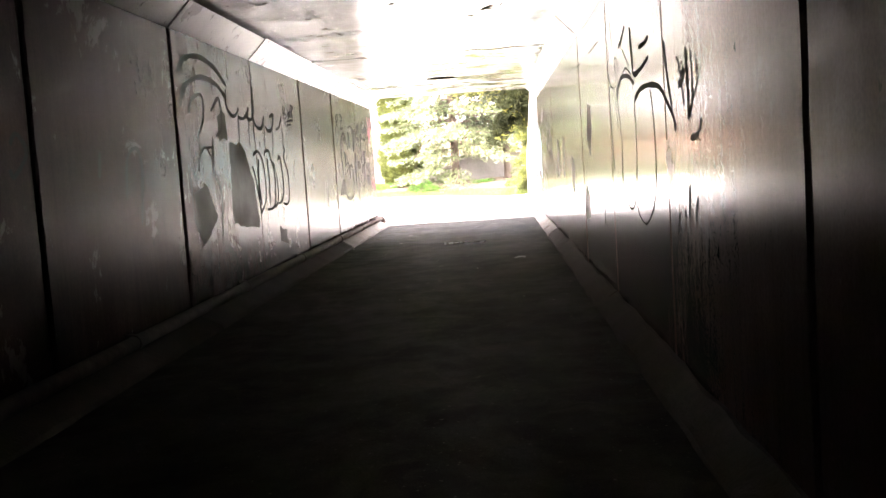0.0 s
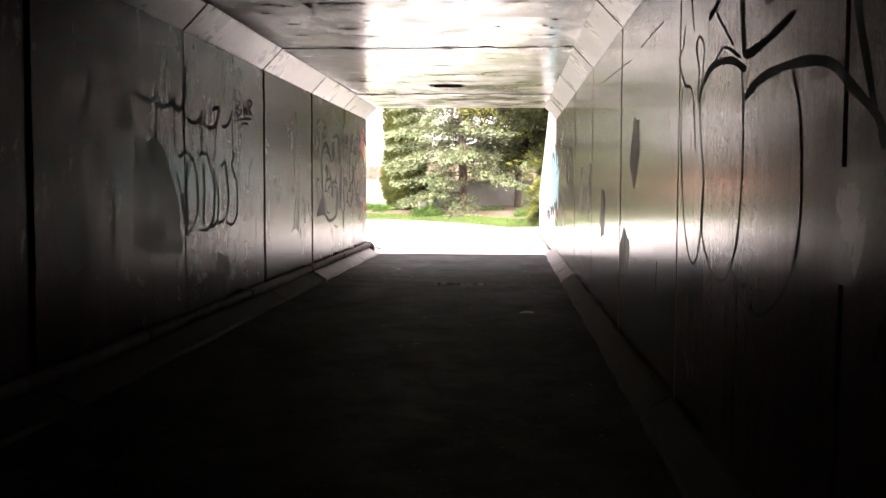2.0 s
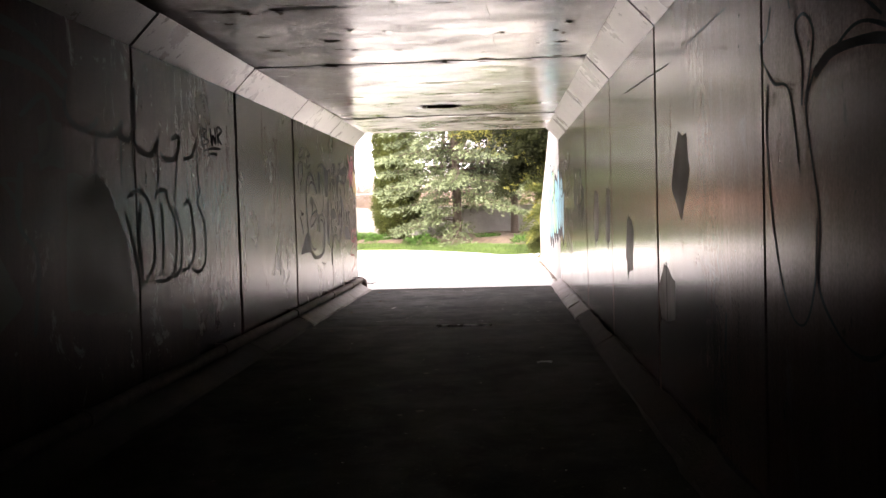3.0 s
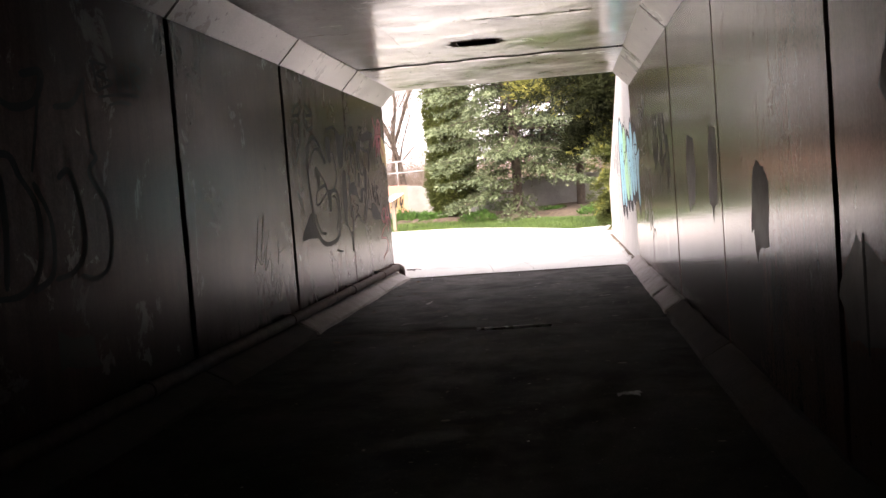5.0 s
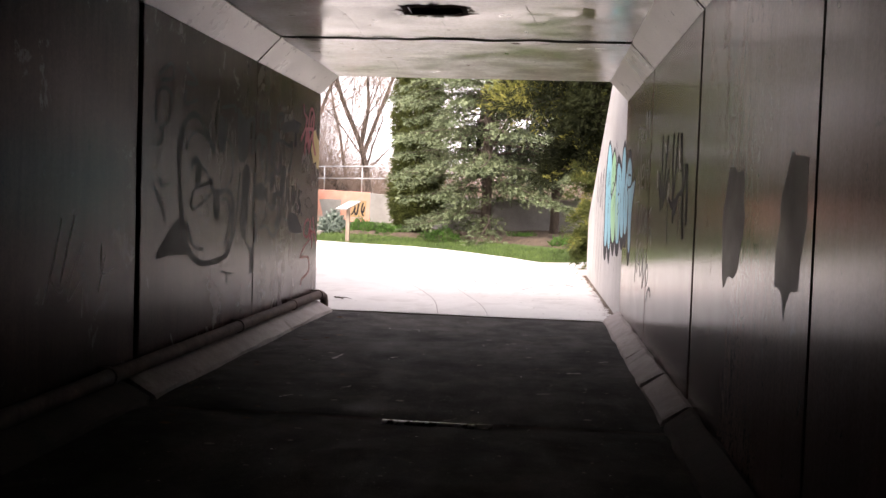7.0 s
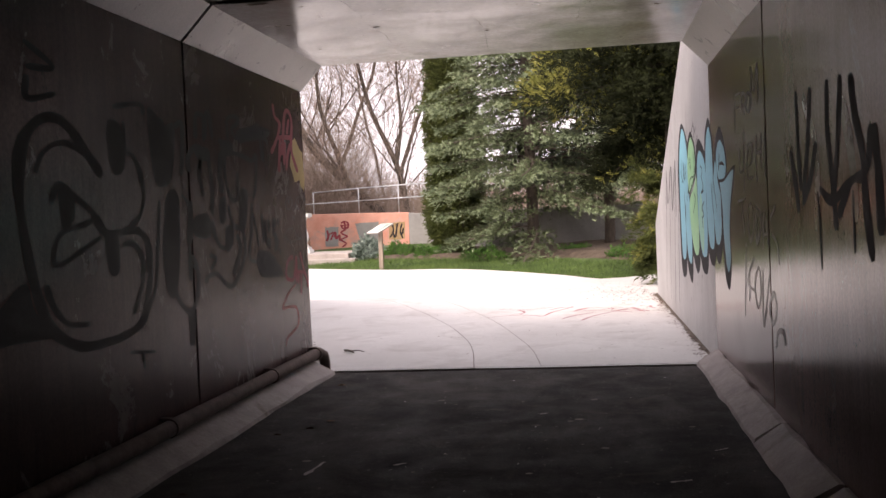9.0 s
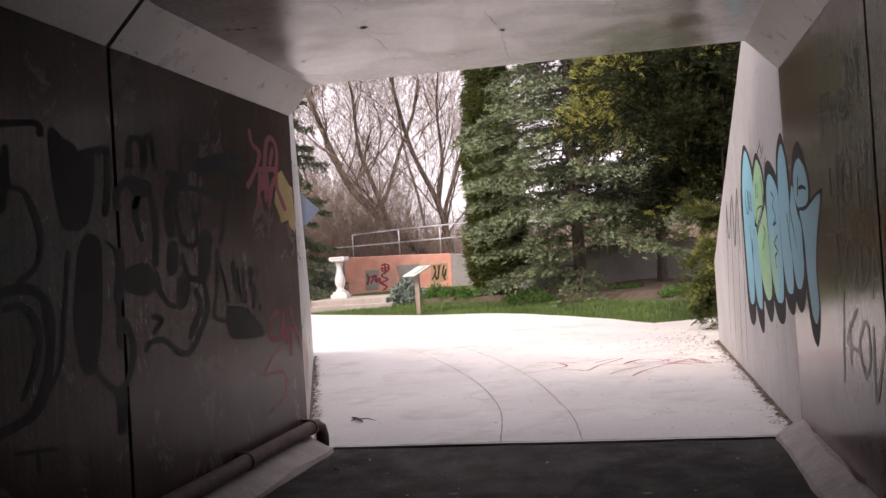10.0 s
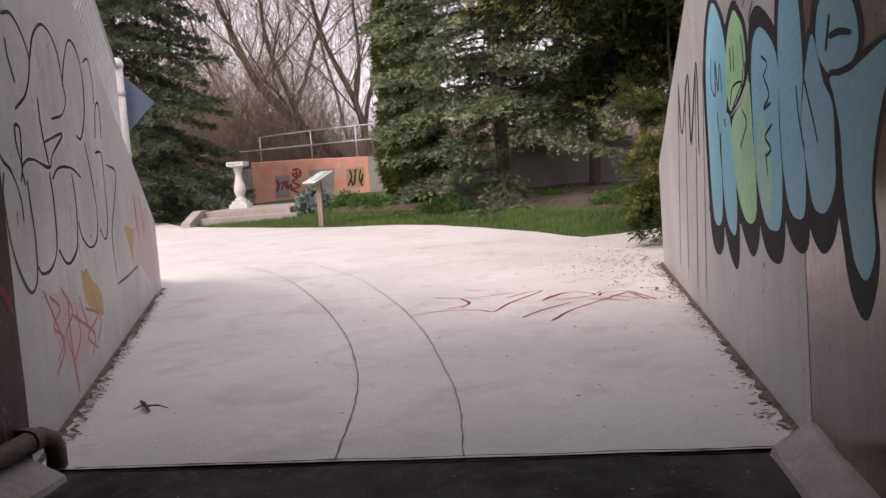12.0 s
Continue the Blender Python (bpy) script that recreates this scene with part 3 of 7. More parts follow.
gx = sorted({-2500, -800, -300, -120, -70, -50, *range(-40, 41), 50, 70, 120, 300, 800, 2500})
gy = sorted({-2500, -600, -200, -80, -30, 0, 10, 18, *np.arange(22, 70, 0.8).tolist(), 75, 90, 130, 300, 800, 2500})
sheet("ground", gx, gy, lambda x, y: ground_z(x, y) - 0.035 + (0.02 * noise.noise((x * 0.7, y * 0.7, 0)) if y > 30 else -0.3 if y < 29 else 0),
      GRASS, "green lawn and rough ground around the path", "ground")

# concrete pavement outside the mouth
cols = []
for x in [*np.arange(-30, -5, 0.8), *np.linspace(-4.91, -2.7, 10), *np.linspace(-2.5, 0.84, 14), 0.98, 1.0001, 1.3, 2, 3]:
    if x < -4.92:
        y0 = 29.0
    elif x < -2.69:
        y0 = 22.25 + (x + 2.7) / (LW[1].x + 2.7) * 6.49
    else:
        y0 = MOUTH + 0.012 if x < 1.0 else 28.3
    cols.append((x, y0, grass_edge(x) + 0.05 * noise.noise((x * 2, 0, 0))))
vs, fs = [], []
rows = 60
for x, a, b in cols:
    for j in range(rows + 1):
        y = a + (b - a) * j / rows
        vs.append((x, y, ground_z(x, min(y, grass_edge(x))) + 0.004 * noise.noise((x, y, 0))))
for c in range(len(cols) - 1):
    for j in range(rows):
        p = c * (rows + 1) + j
        fs.append((p, p + rows + 1, p + rows + 2, p + 1))
pavement = tagged(mesh_object("pavement", vs, fs, PAD, smooth=True), "pale smooth concrete path outside the tunnel mouth", "pavement", kind="structure")


# ---- pavement joints and what lies on the ground ----
def ribbon(bm, pts, widths, lift):
    """A flat strip over a line of points; lift gives each point's normal."""
    pts = [Vector(p) for p in pts]
    rows = []
    for i, p in enumerate(pts):
        d = (pts[min(i + 1, len(pts) - 1)] - pts[max(i - 1, 0)]).normalized()
        s = d.cross(lift).normalized()
        w = widths[i] if isinstance(widths, (list, tuple)) else widths
        rows.append((bm.verts.new(p + s * w), bm.verts.new(p - s * w)))
    for a, b in zip(rows, rows[1:]):
        bm.faces.new((a[0], a[1], b[1], b[0]))


def smooth_line(points, steps=6):
    """Catmull-Rom through the points."""
    p = [Vector(q) for q in points]
    if len(p) < 3:
        return [p[0].lerp(p[-1], i / steps) for i in range(steps + 1)]
    p = [p[0] * 2 - p[1], *p, p[-1] * 2 - p[-2]]
    out = []
    for a, b, c, d in zip(p, p[1:], p[2:], p[3:]):
        for i in range(steps):
            t = i / steps
            out.append(0.5 * (2 * b + (c - a) * t + (2 * a - 5 * b + 4 * c - d) * t * t + (3 * b - a - 3 * c + d) * t ** 3))
    out.append(p[-2])
    return out


UP = Vector((0, 0, 1))
joints = empty("pavement_joint")
tagged(joints, "narrow dirt-filled curved joints in the concrete path", "joint", kind="structure")
for line, w in ((((-1.195, 22.27), (-1.33, 23.29), (-1.5, 24.1), (-1.9, 25.4), (-2.6, 27.15), (-3.75, 29.5), (-5.2, 31.6)), 0.006),
                (((-0.585, 22.27), (-0.73, 23.29), (-0.95, 24.2), (-1.24, 25.3), (-1.71, 26.7), (-2.55, 28.7), (-3.6, 30.6)), 0.005),
                (((-3.75, 29.5), (-4.2, 29.0), (-4.9, 28.8)), 0.003)):
    bm = bmesh.new()
    pts = smooth_line([(x, y, 0) for x, y in line], 14)
    pts = [(p.x + 0.009 * noise.noise((p.x * 6, p.y * 6, 0)), p.y, ground_z(p.x, p.y) + 0.006) for p in pts]
    ribbon(bm, pts, [w * 0.9 * (0.5 + 1.1 * abs(noise.noise((p[0] * 9, p[1] * 9, 4)))) for p in pts], UP)
    part("joint_line", bm, CRACK, joints)
bm = bmesh.new()
pts = [(x, MOUTH + 0.01 + 0.02 * noise.noise((x * 3, 0, 0)), 0.010) for x in np.linspace(-2.5, 0.84, 40)]
ribbon(bm, pts, [0.004 + 0.02 * abs(noise.noise((p[0] * 7, 1, 1))) for p in pts], UP)
part("edge_line", bm, FILLER, joints)
bm = bmesh.new()
box(bm, (-2.66, MOUTH - 0.012, -0.12), (0.93, MOUTH + 0.04, -0.008))
part("edge_bed", bm, FILLER, joints)
SCUFFS = [(-1.68, 18.74, 0.03, 0.3, 0.02), (-1.21, 18.83, 0.06, 0.05, 0.02), (0.30, 18.47, 0.12, 0.04, 0.018), (0.05, 17.50, 0.1, 0.03, 0.012), (-0.47, 20.19, 0.05, 0.05, 0.015), (0.58, 19.12, 0.08, 0.06, 0.012), (-1.34, 17.42, 0.05, 0.08, 0.012), (-0.54, 16.53, 0.05, 0.03, 0.01), (-1.66, 17.01, 0.06, 0.06, 0.014)]

rng = np.random.default_rng(4)


def scatter(name, count, where, size, mat, label, category, flat=0.25):
    vs, fs = [], []
    for _ in range(count):
        x, y = where()
        z = ground_z(x, y) + 0.006
        a, r = rng.uniform(0, 6.28), size * rng.uniform(0.4, 1.3)
        n = len(vs)
        e = rng.uniform(0.35, 0.8)
        for k in range(5):
            t = a + k * 1.2566
            vs.append((x + r * math.cos(t), y + r * e * math.sin(t), z + r * flat * rng.uniform(0, 0.6)))
        vs.append((x, y, z + r * flat * rng.uniform(0.6, 1.4)))
        fs += [(n + k, n + (k + 1) % 5, n + 5) for k in range(5)]
    return tagged(mesh_object(name, vs, fs, mat), label, category, kind="stuff")


def along_east():
    y = 22.5 + 6.1 * rng.uniform(0, 1)
    if noise.noise((y * 1.7, 3, 3)) < rng.uniform(-0.6, 0.3):
        y = rng.uniform(26.2, 28.6)
    return 0.95 - (y - 22.25) * 0.0167 - abs(rng.normal(0, 0.035 + 0.1 * abs(noise.noise((y * 2.3, 1, 1))))) - 0.012, y


def along_west():
    s = rng.uniform(0.02, 1)
    if noise.noise((s * 11, 5, 3)) < rng.uniform(-0.6, 0.2):
        s = rng.uniform(0.5, 1)
    return LW[0].x + (LW[1].x - LW[0].x) * s + abs(rng.normal(0, 0.04)) + 0.02, 22.3 + 6.4 * s


def on_path():
    y = 22.4 + 11 * rng.uniform(0, 1) ** 0.8
    return rng.uniform(-2.6, 0.8), y


def by_corner():
    return 0.75 - abs(rng.normal(0, 0.5)), rng.normal(28.6, 0.9)


# dirt washed against the feet of the wing walls
for foot, top, side in ((LW[0] + Vector((-0.02, 0.01)), LW[1], 1), (RW[0], RW[1], -1)):
    dirn = (top - foot).normalized()
    into = Vector((dirn.y, -dirn.x)) * side
    vs, fs = [], []
    for k in range(91):
        q = foot + dirn * (0.06 + 6.1 * k / 90)
        w = 0.015 + 0.075 * abs(noise.noise((k * 0.31, side * 3, 1))) + 0.03 * abs(noise.noise((k * 1.3, side, 5)))
        for reach, up in ((-0.005, 0.022), (w * 0.5, 0.014), (w, 0.004)):
            p = q + into * reach
            vs.append((p.x, p.y, ground_z(p.x, p.y) + up))
    for k in range(90):
        for c in range(2):
            a = k * 3 + c
            fs.append((a, a + 1, a + 4, a + 3))
    tagged(mesh_object("dirt_strip", vs, fs, DIRT, smooth=True), "dark dirt washed against the foot of the wing wall", "dirt", kind="stuff")
scatter("leaf_litter", 800, along_east, 0.012, LEAF, "dry leaves and grit along the foot of the wing wall", "leaf litter")
scatter("leaf_litter", 750, along_west, 0.014, LEAF, "dry leaves and grit along the foot of the pale wing wall", "leaf litter")
scatter("leaf_litter", 340, by_corner, 0.015, LEAF, "scattered dry leaves on the concrete path", "leaf litter")
scatter("grit", 240, on_path, 0.011, LEAF, "small twigs and specks on the concrete path", "grit")



def on_asphalt():
    return rng.uniform(-2.3, 0.7), rng.uniform(8, 22)


scatter("asphalt_scuffs", 34, lambda: (rng.uniform(-2.2, 0.6), rng.uniform(11, 22)), 0.03, CRACK, "pale scuffed spots on the worn asphalt floor", "scuff marks", 0.06)
scatter("asphalt_scuffs", 60, lambda: (rng.uniform(-2.2, 0.6), rng.uniform(9, 22)), 0.008, SCUFF, "small white flecks on the worn asphalt floor", "fleck", 0.3)
scatter("asphalt_grit", 260, on_asphalt, 0.010, CRACK, "pale grit and leaf bits on the tunnel asphalt", "grit", 0.4)
scatter("asphalt_grit", 26, lambda: (-2.3 + 0.3 * rng.normal(), rng.uniform(16, 22)), 0.03, LEAF, "dead leaves along the tunnel kerb", "leaf litter", 0.3)

twig_thing = empty("twig", (-2.62, 23.35, 0.03))
tagged(twig_thing, "small forked dead twig lying on the concrete path", "twig")
bm = bmesh.new()
tube(bm, [(-0.1, 0.12, 0.006), (-0.03, 0.03, 0.012), (0.02, -0.06, 0.016), (0.07, -0.13, 0.006)], [0.008, 0.011, 0.011, 0.006], 6)
part("stem", bm, BARK, twig_thing)
for sx in (1, -1):
    bm = bmesh.new()
    tube(bm, [(0.0, -0.03, 0.014), (0.05 * sx + 0.05, -0.07, 0.025), (0.11 * sx + 0.06, -0.09, 0.01)], [0.007, 0.005, 0.003], 5)
    part("fork", bm, BARK, twig_thing)

# crumpled plastic on the asphalt
bm = bmesh.new()
rows = []
for j in range(13):
    row = []
    for k in range(17):
        u, v = k / 16 - 0.5, j / 12 - 0.5
        p = Vector((u * 4.0, v * 3.0, 1.7))
        fold = abs(noise.noise(p * 1.6)) + 0.5 * abs(noise.noise(p * 4.1))
        shape = 0.75 + 0.35 * noise.noise((math.atan2(v, u) * 1.5, 4, 4))
        row.append(bm.verts.new((u * 0.17 * shape + 0.012 * noise.noise(p * 3), v * 0.16 * shape + 0.012 * noise.noise(p * 3.7),
                                 -0.012 + (0.022 * fold + 0.016 - 0.024 * v) * (1 - 1.6 * (u * u + v * v)))))
    rows.append(row)
for p, q in zip(rows, rows[1:]):
    for k in range(16):
        bm.faces.new((p[k], p[k + 1], q[k + 1], q[k]))
wrapper = part("plastic_wrapper", bm, PLASTIC)
wrapper.location = (0.235, 13.31, 0.024)

# pale scuffs dragged over the asphalt near the mouth
scuffs = empty("floor_scuff")
tagged(scuffs, "pale scuff marks dragged across the worn asphalt", "scuff marks", kind="structure")
for x, y, dx, dy, w in SCUFFS:
    bm = bmesh.new()
    pts = []
    for k in range(9):
        px = x + dx * (k / 8 - 0.5) + 0.01 * noise.noise((k * 0.9, x * 7, y))
        py = y + dy * (k / 8 - 0.5) + 0.01 * noise.noise((k * 0.9, y * 7, x))
        pts.append((px, py, 0.008 * noise.noise((px * 0.9, py * 0.9, 0)) + 0.003 * noise.noise((px * 4, py * 4, 5)) + 0.003))
    ribbon(bm, pts, [w * (0.3 + abs(noise.noise((k * 1.3, x * 5, 1)))) for k in range(9)], UP)
    part("scuff", bm, KERB, scuffs)
tagged(wrapper, "crumpled silvery plastic wrapper on the asphalt floor", "litter")


# ---- plants ----
def mesh_from_arrays(name, verts, tris, mat, parent=None):
    me = bpy.data.meshes.new(name)
    me.vertices.add(len(verts))
    me.vertices.foreach_set("co", np.asarray(verts, np.float32).ravel())
    me.loops.add(len(tris) * 3)
    me.loops.foreach_set("vertex_index", np.asarray(tris, np.int32).ravel())
    me.polygons.add(len(tris))
    me.polygons.foreach_set("loop_start", np.arange(0, len(tris) * 3, 3, dtype=np.int32))
    me.update(calc_edges=True)
    me.materials.append(mat)
    ob = new(name, me)
    if parent:
        ob.parent = parent
    return ob


def unit(v):
    return v / np.maximum(np.linalg.norm(v, axis=1, keepdims=True), 1e-6)


def shoots(r, origin, axis, length, blades, spread, width):
    """Needled shoots: on each axis a brush of narrow blades that lean forwards."""
    n = len(origin)
    o = np.repeat(origin, blades, 0)
    a = np.repeat(unit(axis), blades, 0)
    ln = np.repeat(length, blades)[:, None]
    rad = unit(r.normal(size=(n * blades, 3)))
    rad = unit(rad - a * (rad * a).sum(1, keepdims=True))
    side = np.cross(a, rad)
    f = r.uniform(0, 0.85, (n * blades, 1))
    base = o + a * ln * f
    tip = base + a * ln * r.uniform(0.25, 0.5, (n * blades, 1)) + rad * ln * spread * r.uniform(0.5, 1.2, (n * blades, 1))
    w = ln * width
    v = np.stack([base - side * w, base + side * w, tip], 1).reshape(-1, 3)
    return v


def conifer(name, at, height, reach, low, branches, per, seed, mat, label, droop=0.25, shoot=0.25, power=0.75, bare=0.3):
    r = np.random.default_rng(seed)
    tree = empty(name, at)
    tagged(tree, label, "tree", group="evergreens")
    bm = bmesh.new()
    tube(bm, [(0, 0, z) for z in np.linspace(-0.2, height * 0.97, 12)], [0.02 + 0.02 * height * (1 - k / 12.5) for k in range(12)], 10)
    part("trunk", bm, BARK, tree, smooth=True)
    wood = bmesh.new()
    allv, tips = [], []
    for b in range(branches):
        h = low + (height - low) * ((b + r.uniform(0, 1)) / branches) ** 1.15
        az = b * 2.39996 + r.normal(0, 0.35)
        L = reach * max(1 - (h - low) / (height - low), 0.04) ** power * r.uniform(0.72, 1.12)
        if L < 0.05:
            continue
        d = np.array([math.cos(az), math.sin(az), 0])
        lat = np.array([-math.sin(az), math.cos(az), 0])
        rise = r.uniform(0.0, 0.25)
        dp = droop * r.uniform(0.7, 1.5)

        def at_s(s):
            s = np.asarray(s)[:, None]
            return d * L * s + np.array([0, 0, 1.0]) * (h + L * (rise * s - dp * s ** 2 * 1.4 + 0.12 * s ** 4))
        pts = at_s(np.linspace(0, 0.95, 5))
        tube(wood, [tuple(p) for p in pts], [0.012 + 0.011 * L * (1 - k / 5) * 0.6 for k in range(5)], 5, False)
        n = max(int(per * L / reach), 6)
        s = bare + (1 - bare) * r.uniform(0, 1, n) ** 0.8
        wdt = L * 0.25 * (1.08 - s) ** 0.7 + 0.08
        off = r.uniform(-1, 1, n)
        p = at_s(s) + lat * (off * wdt)[:, None]
        p[:, 2] -= np.abs(off) * wdt * 0.3 + r.uniform(-0.04, 0.34, n)
        ax = d * (0.55 + 0.5 * r.uniform(0, 1, (n, 1))) + lat * (off * 0.9)[:, None] + r.normal(0, 0.22, (n, 3))
        ax[:, 2] += r.normal(-0.12, 0.25, n)
        ln = shoot * r.uniform(0.6, 1.25, n)
        new_growth = (s > 0.6) & (r.uniform(0, 1, n) < 0.72) & (p[:, 2] > at_s(s)[:, 2] - 0.2)
        tips.append(shoots(r, p[new_growth], ax[new_growth], ln[new_growth], 15, 0.26, 0.06))
        allv.append(shoots(r, p[~new_growth], ax[~new_growth], ln[~new_growth], 12, 0.26, 0.05))
    tagged(part("branchwork", wood, BARK, tree), kind="stuff")
    v = np.concatenate(allv)
    mesh_from_arrays("crown", v, np.arange(len(v)).reshape(-1, 3), mat, tree)
    v = np.concatenate(tips)
    mesh_from_arrays("outer_growth", v, np.arange(len(v)).reshape(-1, 3), mat, tree)
    return tree


def layered_spruce(name, at, height, reach, low, step, around, seed, mat, tip_mat, label, habit=None, power=0.75, droop=0.3, girth=0.012, needle=0.14):
    """A spruce built limb by limb: whorls of limbs, flat fans of branchlets on each, short needled shoots along them, dead twigs in thin parts."""
    r = np.random.default_rng(seed)
    tree = empty(name, at)
    tagged(tree, label, "tree", group="evergreens")
    bm = bmesh.new()
    tube(bm, [(0.03 * math.sin(z), 0, z) for z in np.linspace(-0.2, height * 0.97, 14)], [0.02 + girth * height * (1 - k / 14.5) for k in range(14)], 10)
    part("trunk", bm, BARK, tree, smooth=True)
    wood = bmesh.new()
    inner, outer, dead = [], [], []
    up = np.array([0, 0, 1.0])
    for w, h0 in enumerate(np.arange(low, height - 0.2, step)):
        for k in range(around):
            h = h0 + r.uniform(-0.5, 0.5) * step
            az = (k + 0.5 * (w % 2)) * 2 * math.pi / around + r.normal(0, 0.22)
            L = reach * max(1 - (h - low) / (height - low), 0.03) ** power * r.uniform(0.78, 1.1)
            longer, leafy_share, bare = habit(h, math.atan2(math.sin(az), math.cos(az))) if habit else (1.0, 1.0, 0.22)
            L *= longer
            if L < 0.12:
                continue
            d = np.array([math.cos(az), math.sin(az), 0])
            lat = np.array([-math.sin(az), math.cos(az), 0])
            rise, dp = r.uniform(0.05, 0.2), droop * r.uniform(0.7, 1.3)

            def at_s(q):
                q = np.asarray(q)[:, None]
                return d * L * q + up * (h + L * (rise * q - dp * 1.5 * q ** 2 + 0.55 * dp * q ** 4)) + lat * (0.05 * L * np.sin(q * 5 + w))
            pts = at_s(np.linspace(0, 0.95, 6))
            tube(wood, [tuple(p) for p in pts], [0.008 + 0.012 * L * (1 - j / 6) * 0.6 for j in range(6)], 5, False)
            m = int(L / 0.15) + 3
            q = np.repeat(np.linspace(bare, 1.0, m), 2) + r.normal(0, 0.02, 2 * m)
            side = np.tile([1.0, -1.0], m)
            keep = r.uniform(0, 1, 2 * m) < leafy_share
            q, side = np.clip(q[keep], 0, 1), side[keep]
            n = len(q)
            base = at_s(q)
            bl = np.minimum(0.2 + 0.3 * L * (1.02 - q) ** 0.8, 0.85) * r.uniform(0.7, 1.2, n)
            dirn = unit(d * 0.75 + lat * (side * r.uniform(0.45, 0.95, n))[:, None] + up * r.normal(-0.22, 0.16, n)[:, None])
            per = 6
            f = np.tile((np.arange(per) + 0.4) / per, n)
            rep = lambda v: np.repeat(v, per, 0)
            pos = rep(base) + rep(dirn) * (rep(bl) * f)[:, None] - up * (0.28 * rep(bl) * f ** 2)[:, None] + r.normal(0, 0.025, (n * per, 3))
            ax = rep(dirn) + r.normal(0, 0.28, (n * per, 3)) + up * 0.1
            ln = needle * r.uniform(0.7, 1.3, n * per) * (1.15 - 0.35 * f)
            # Outer shoots take the paler mix: pale tips, plus light painted against the inside.
            lit_shoots = (f > 0.5) & (r.uniform(0, 1, n * per) < 0.35 + 0.5 * rep(q)) & (rep(q) > 0.45)
            outer.append(shoots(r, pos[lit_shoots], ax[lit_shoots], ln[lit_shoots], 14, 0.42, 0.065))
            inner.append(shoots(r, pos[~lit_shoots], ax[~lit_shoots], ln[~lit_shoots], 12, 0.42, 0.065))
            c = int((26 if leafy_share < 0.6 else 7) * L)
            o = at_s(r.uniform(0.1, 0.85, c))
            t = unit(d * 0.5 + r.normal(0, 0.55, (c, 3))) * r.uniform(0.15, 0.6, (c, 1))
            sd = unit(np.cross(t, r.normal(size=(c, 3)))) * 0.006
            dead.append(np.stack([o - sd, o + sd, o + t], 1).reshape(-1, 3))
    tagged(part("branchwork", wood, BARK, tree), kind="stuff")
    for nm, store, mt in (("crown", inner, mat), ("outer_growth", outer, tip_mat), ("deadwood", dead, BARK)):
        v = np.concatenate(store)
        tagged(mesh_from_arrays(nm, v, np.arange(len(v)).reshape(-1, 3), mt, tree), kind="stuff")
    return tree


def spruce_habit(h, az):
    """Length, leafiness and bare share of a limb: bare low down on the east, dead and twiggy in the middle of the south-east."""
    c = math.cos(az)
    if h < 1.5 and c > 0.05:
        return 0.0, 1.0, 0.2
    if 2.6 < h < 5.4 and -1.75 < az < 0.9:
        return 1.05, (0.62 if 2.9 < h < 4.7 else 0.8), 0.38
    if c < -0.1:
        return (0.64 if h < 2.2 else 0.8 if h < 3.5 else 0.88), 1.0, 0.15
    return 1.08, 0.95, 0.2


layered_spruce("spruce", (-1.68, 40.6, 0.25), 13.5, 4.1, 0.8, 0.4, 7, 11, SPRUCE, SPRUCE_TIP, "tall blue-green spruce with layered branches and a twiggy bare middle", habit=spruce_habit)
layered_spruce("spruce", (-13.9, 46.8, 0.3), 15.0, 3.9, 0.5, 0.42, 8, 23, DARKSPRUCE, SPRUCE, "tall dark spruce with heavy drooping branches beside the pedestal", power=0.65, droop=0.38, needle=0.16)
layered_spruce("spruce", (0.45, 41.9, 0.3), 12.0, 3.2, 2.3, 0.45, 7, 31, DARKSPRUCE, SPRUCE, "dark spruce with a bare lower trunk before the garden wall", power=0.7, needle=0.16)
conifer("arborvitae", (-4.15, 42.9, 0.3), 9.5, 0.95, 0.3, 260, 210, 41, CEDAR, "narrow dark green arborvitae column beside the spruce", droop=-0.35, shoot=0.17, power=0.45, bare=0.3)
conifer("spruce", (-19.5, 50.0, 0.4), 13.0, 3.6, 0.4, 110, 80, 53, DARKSPRUCE, "dark spruce standing further along the path")


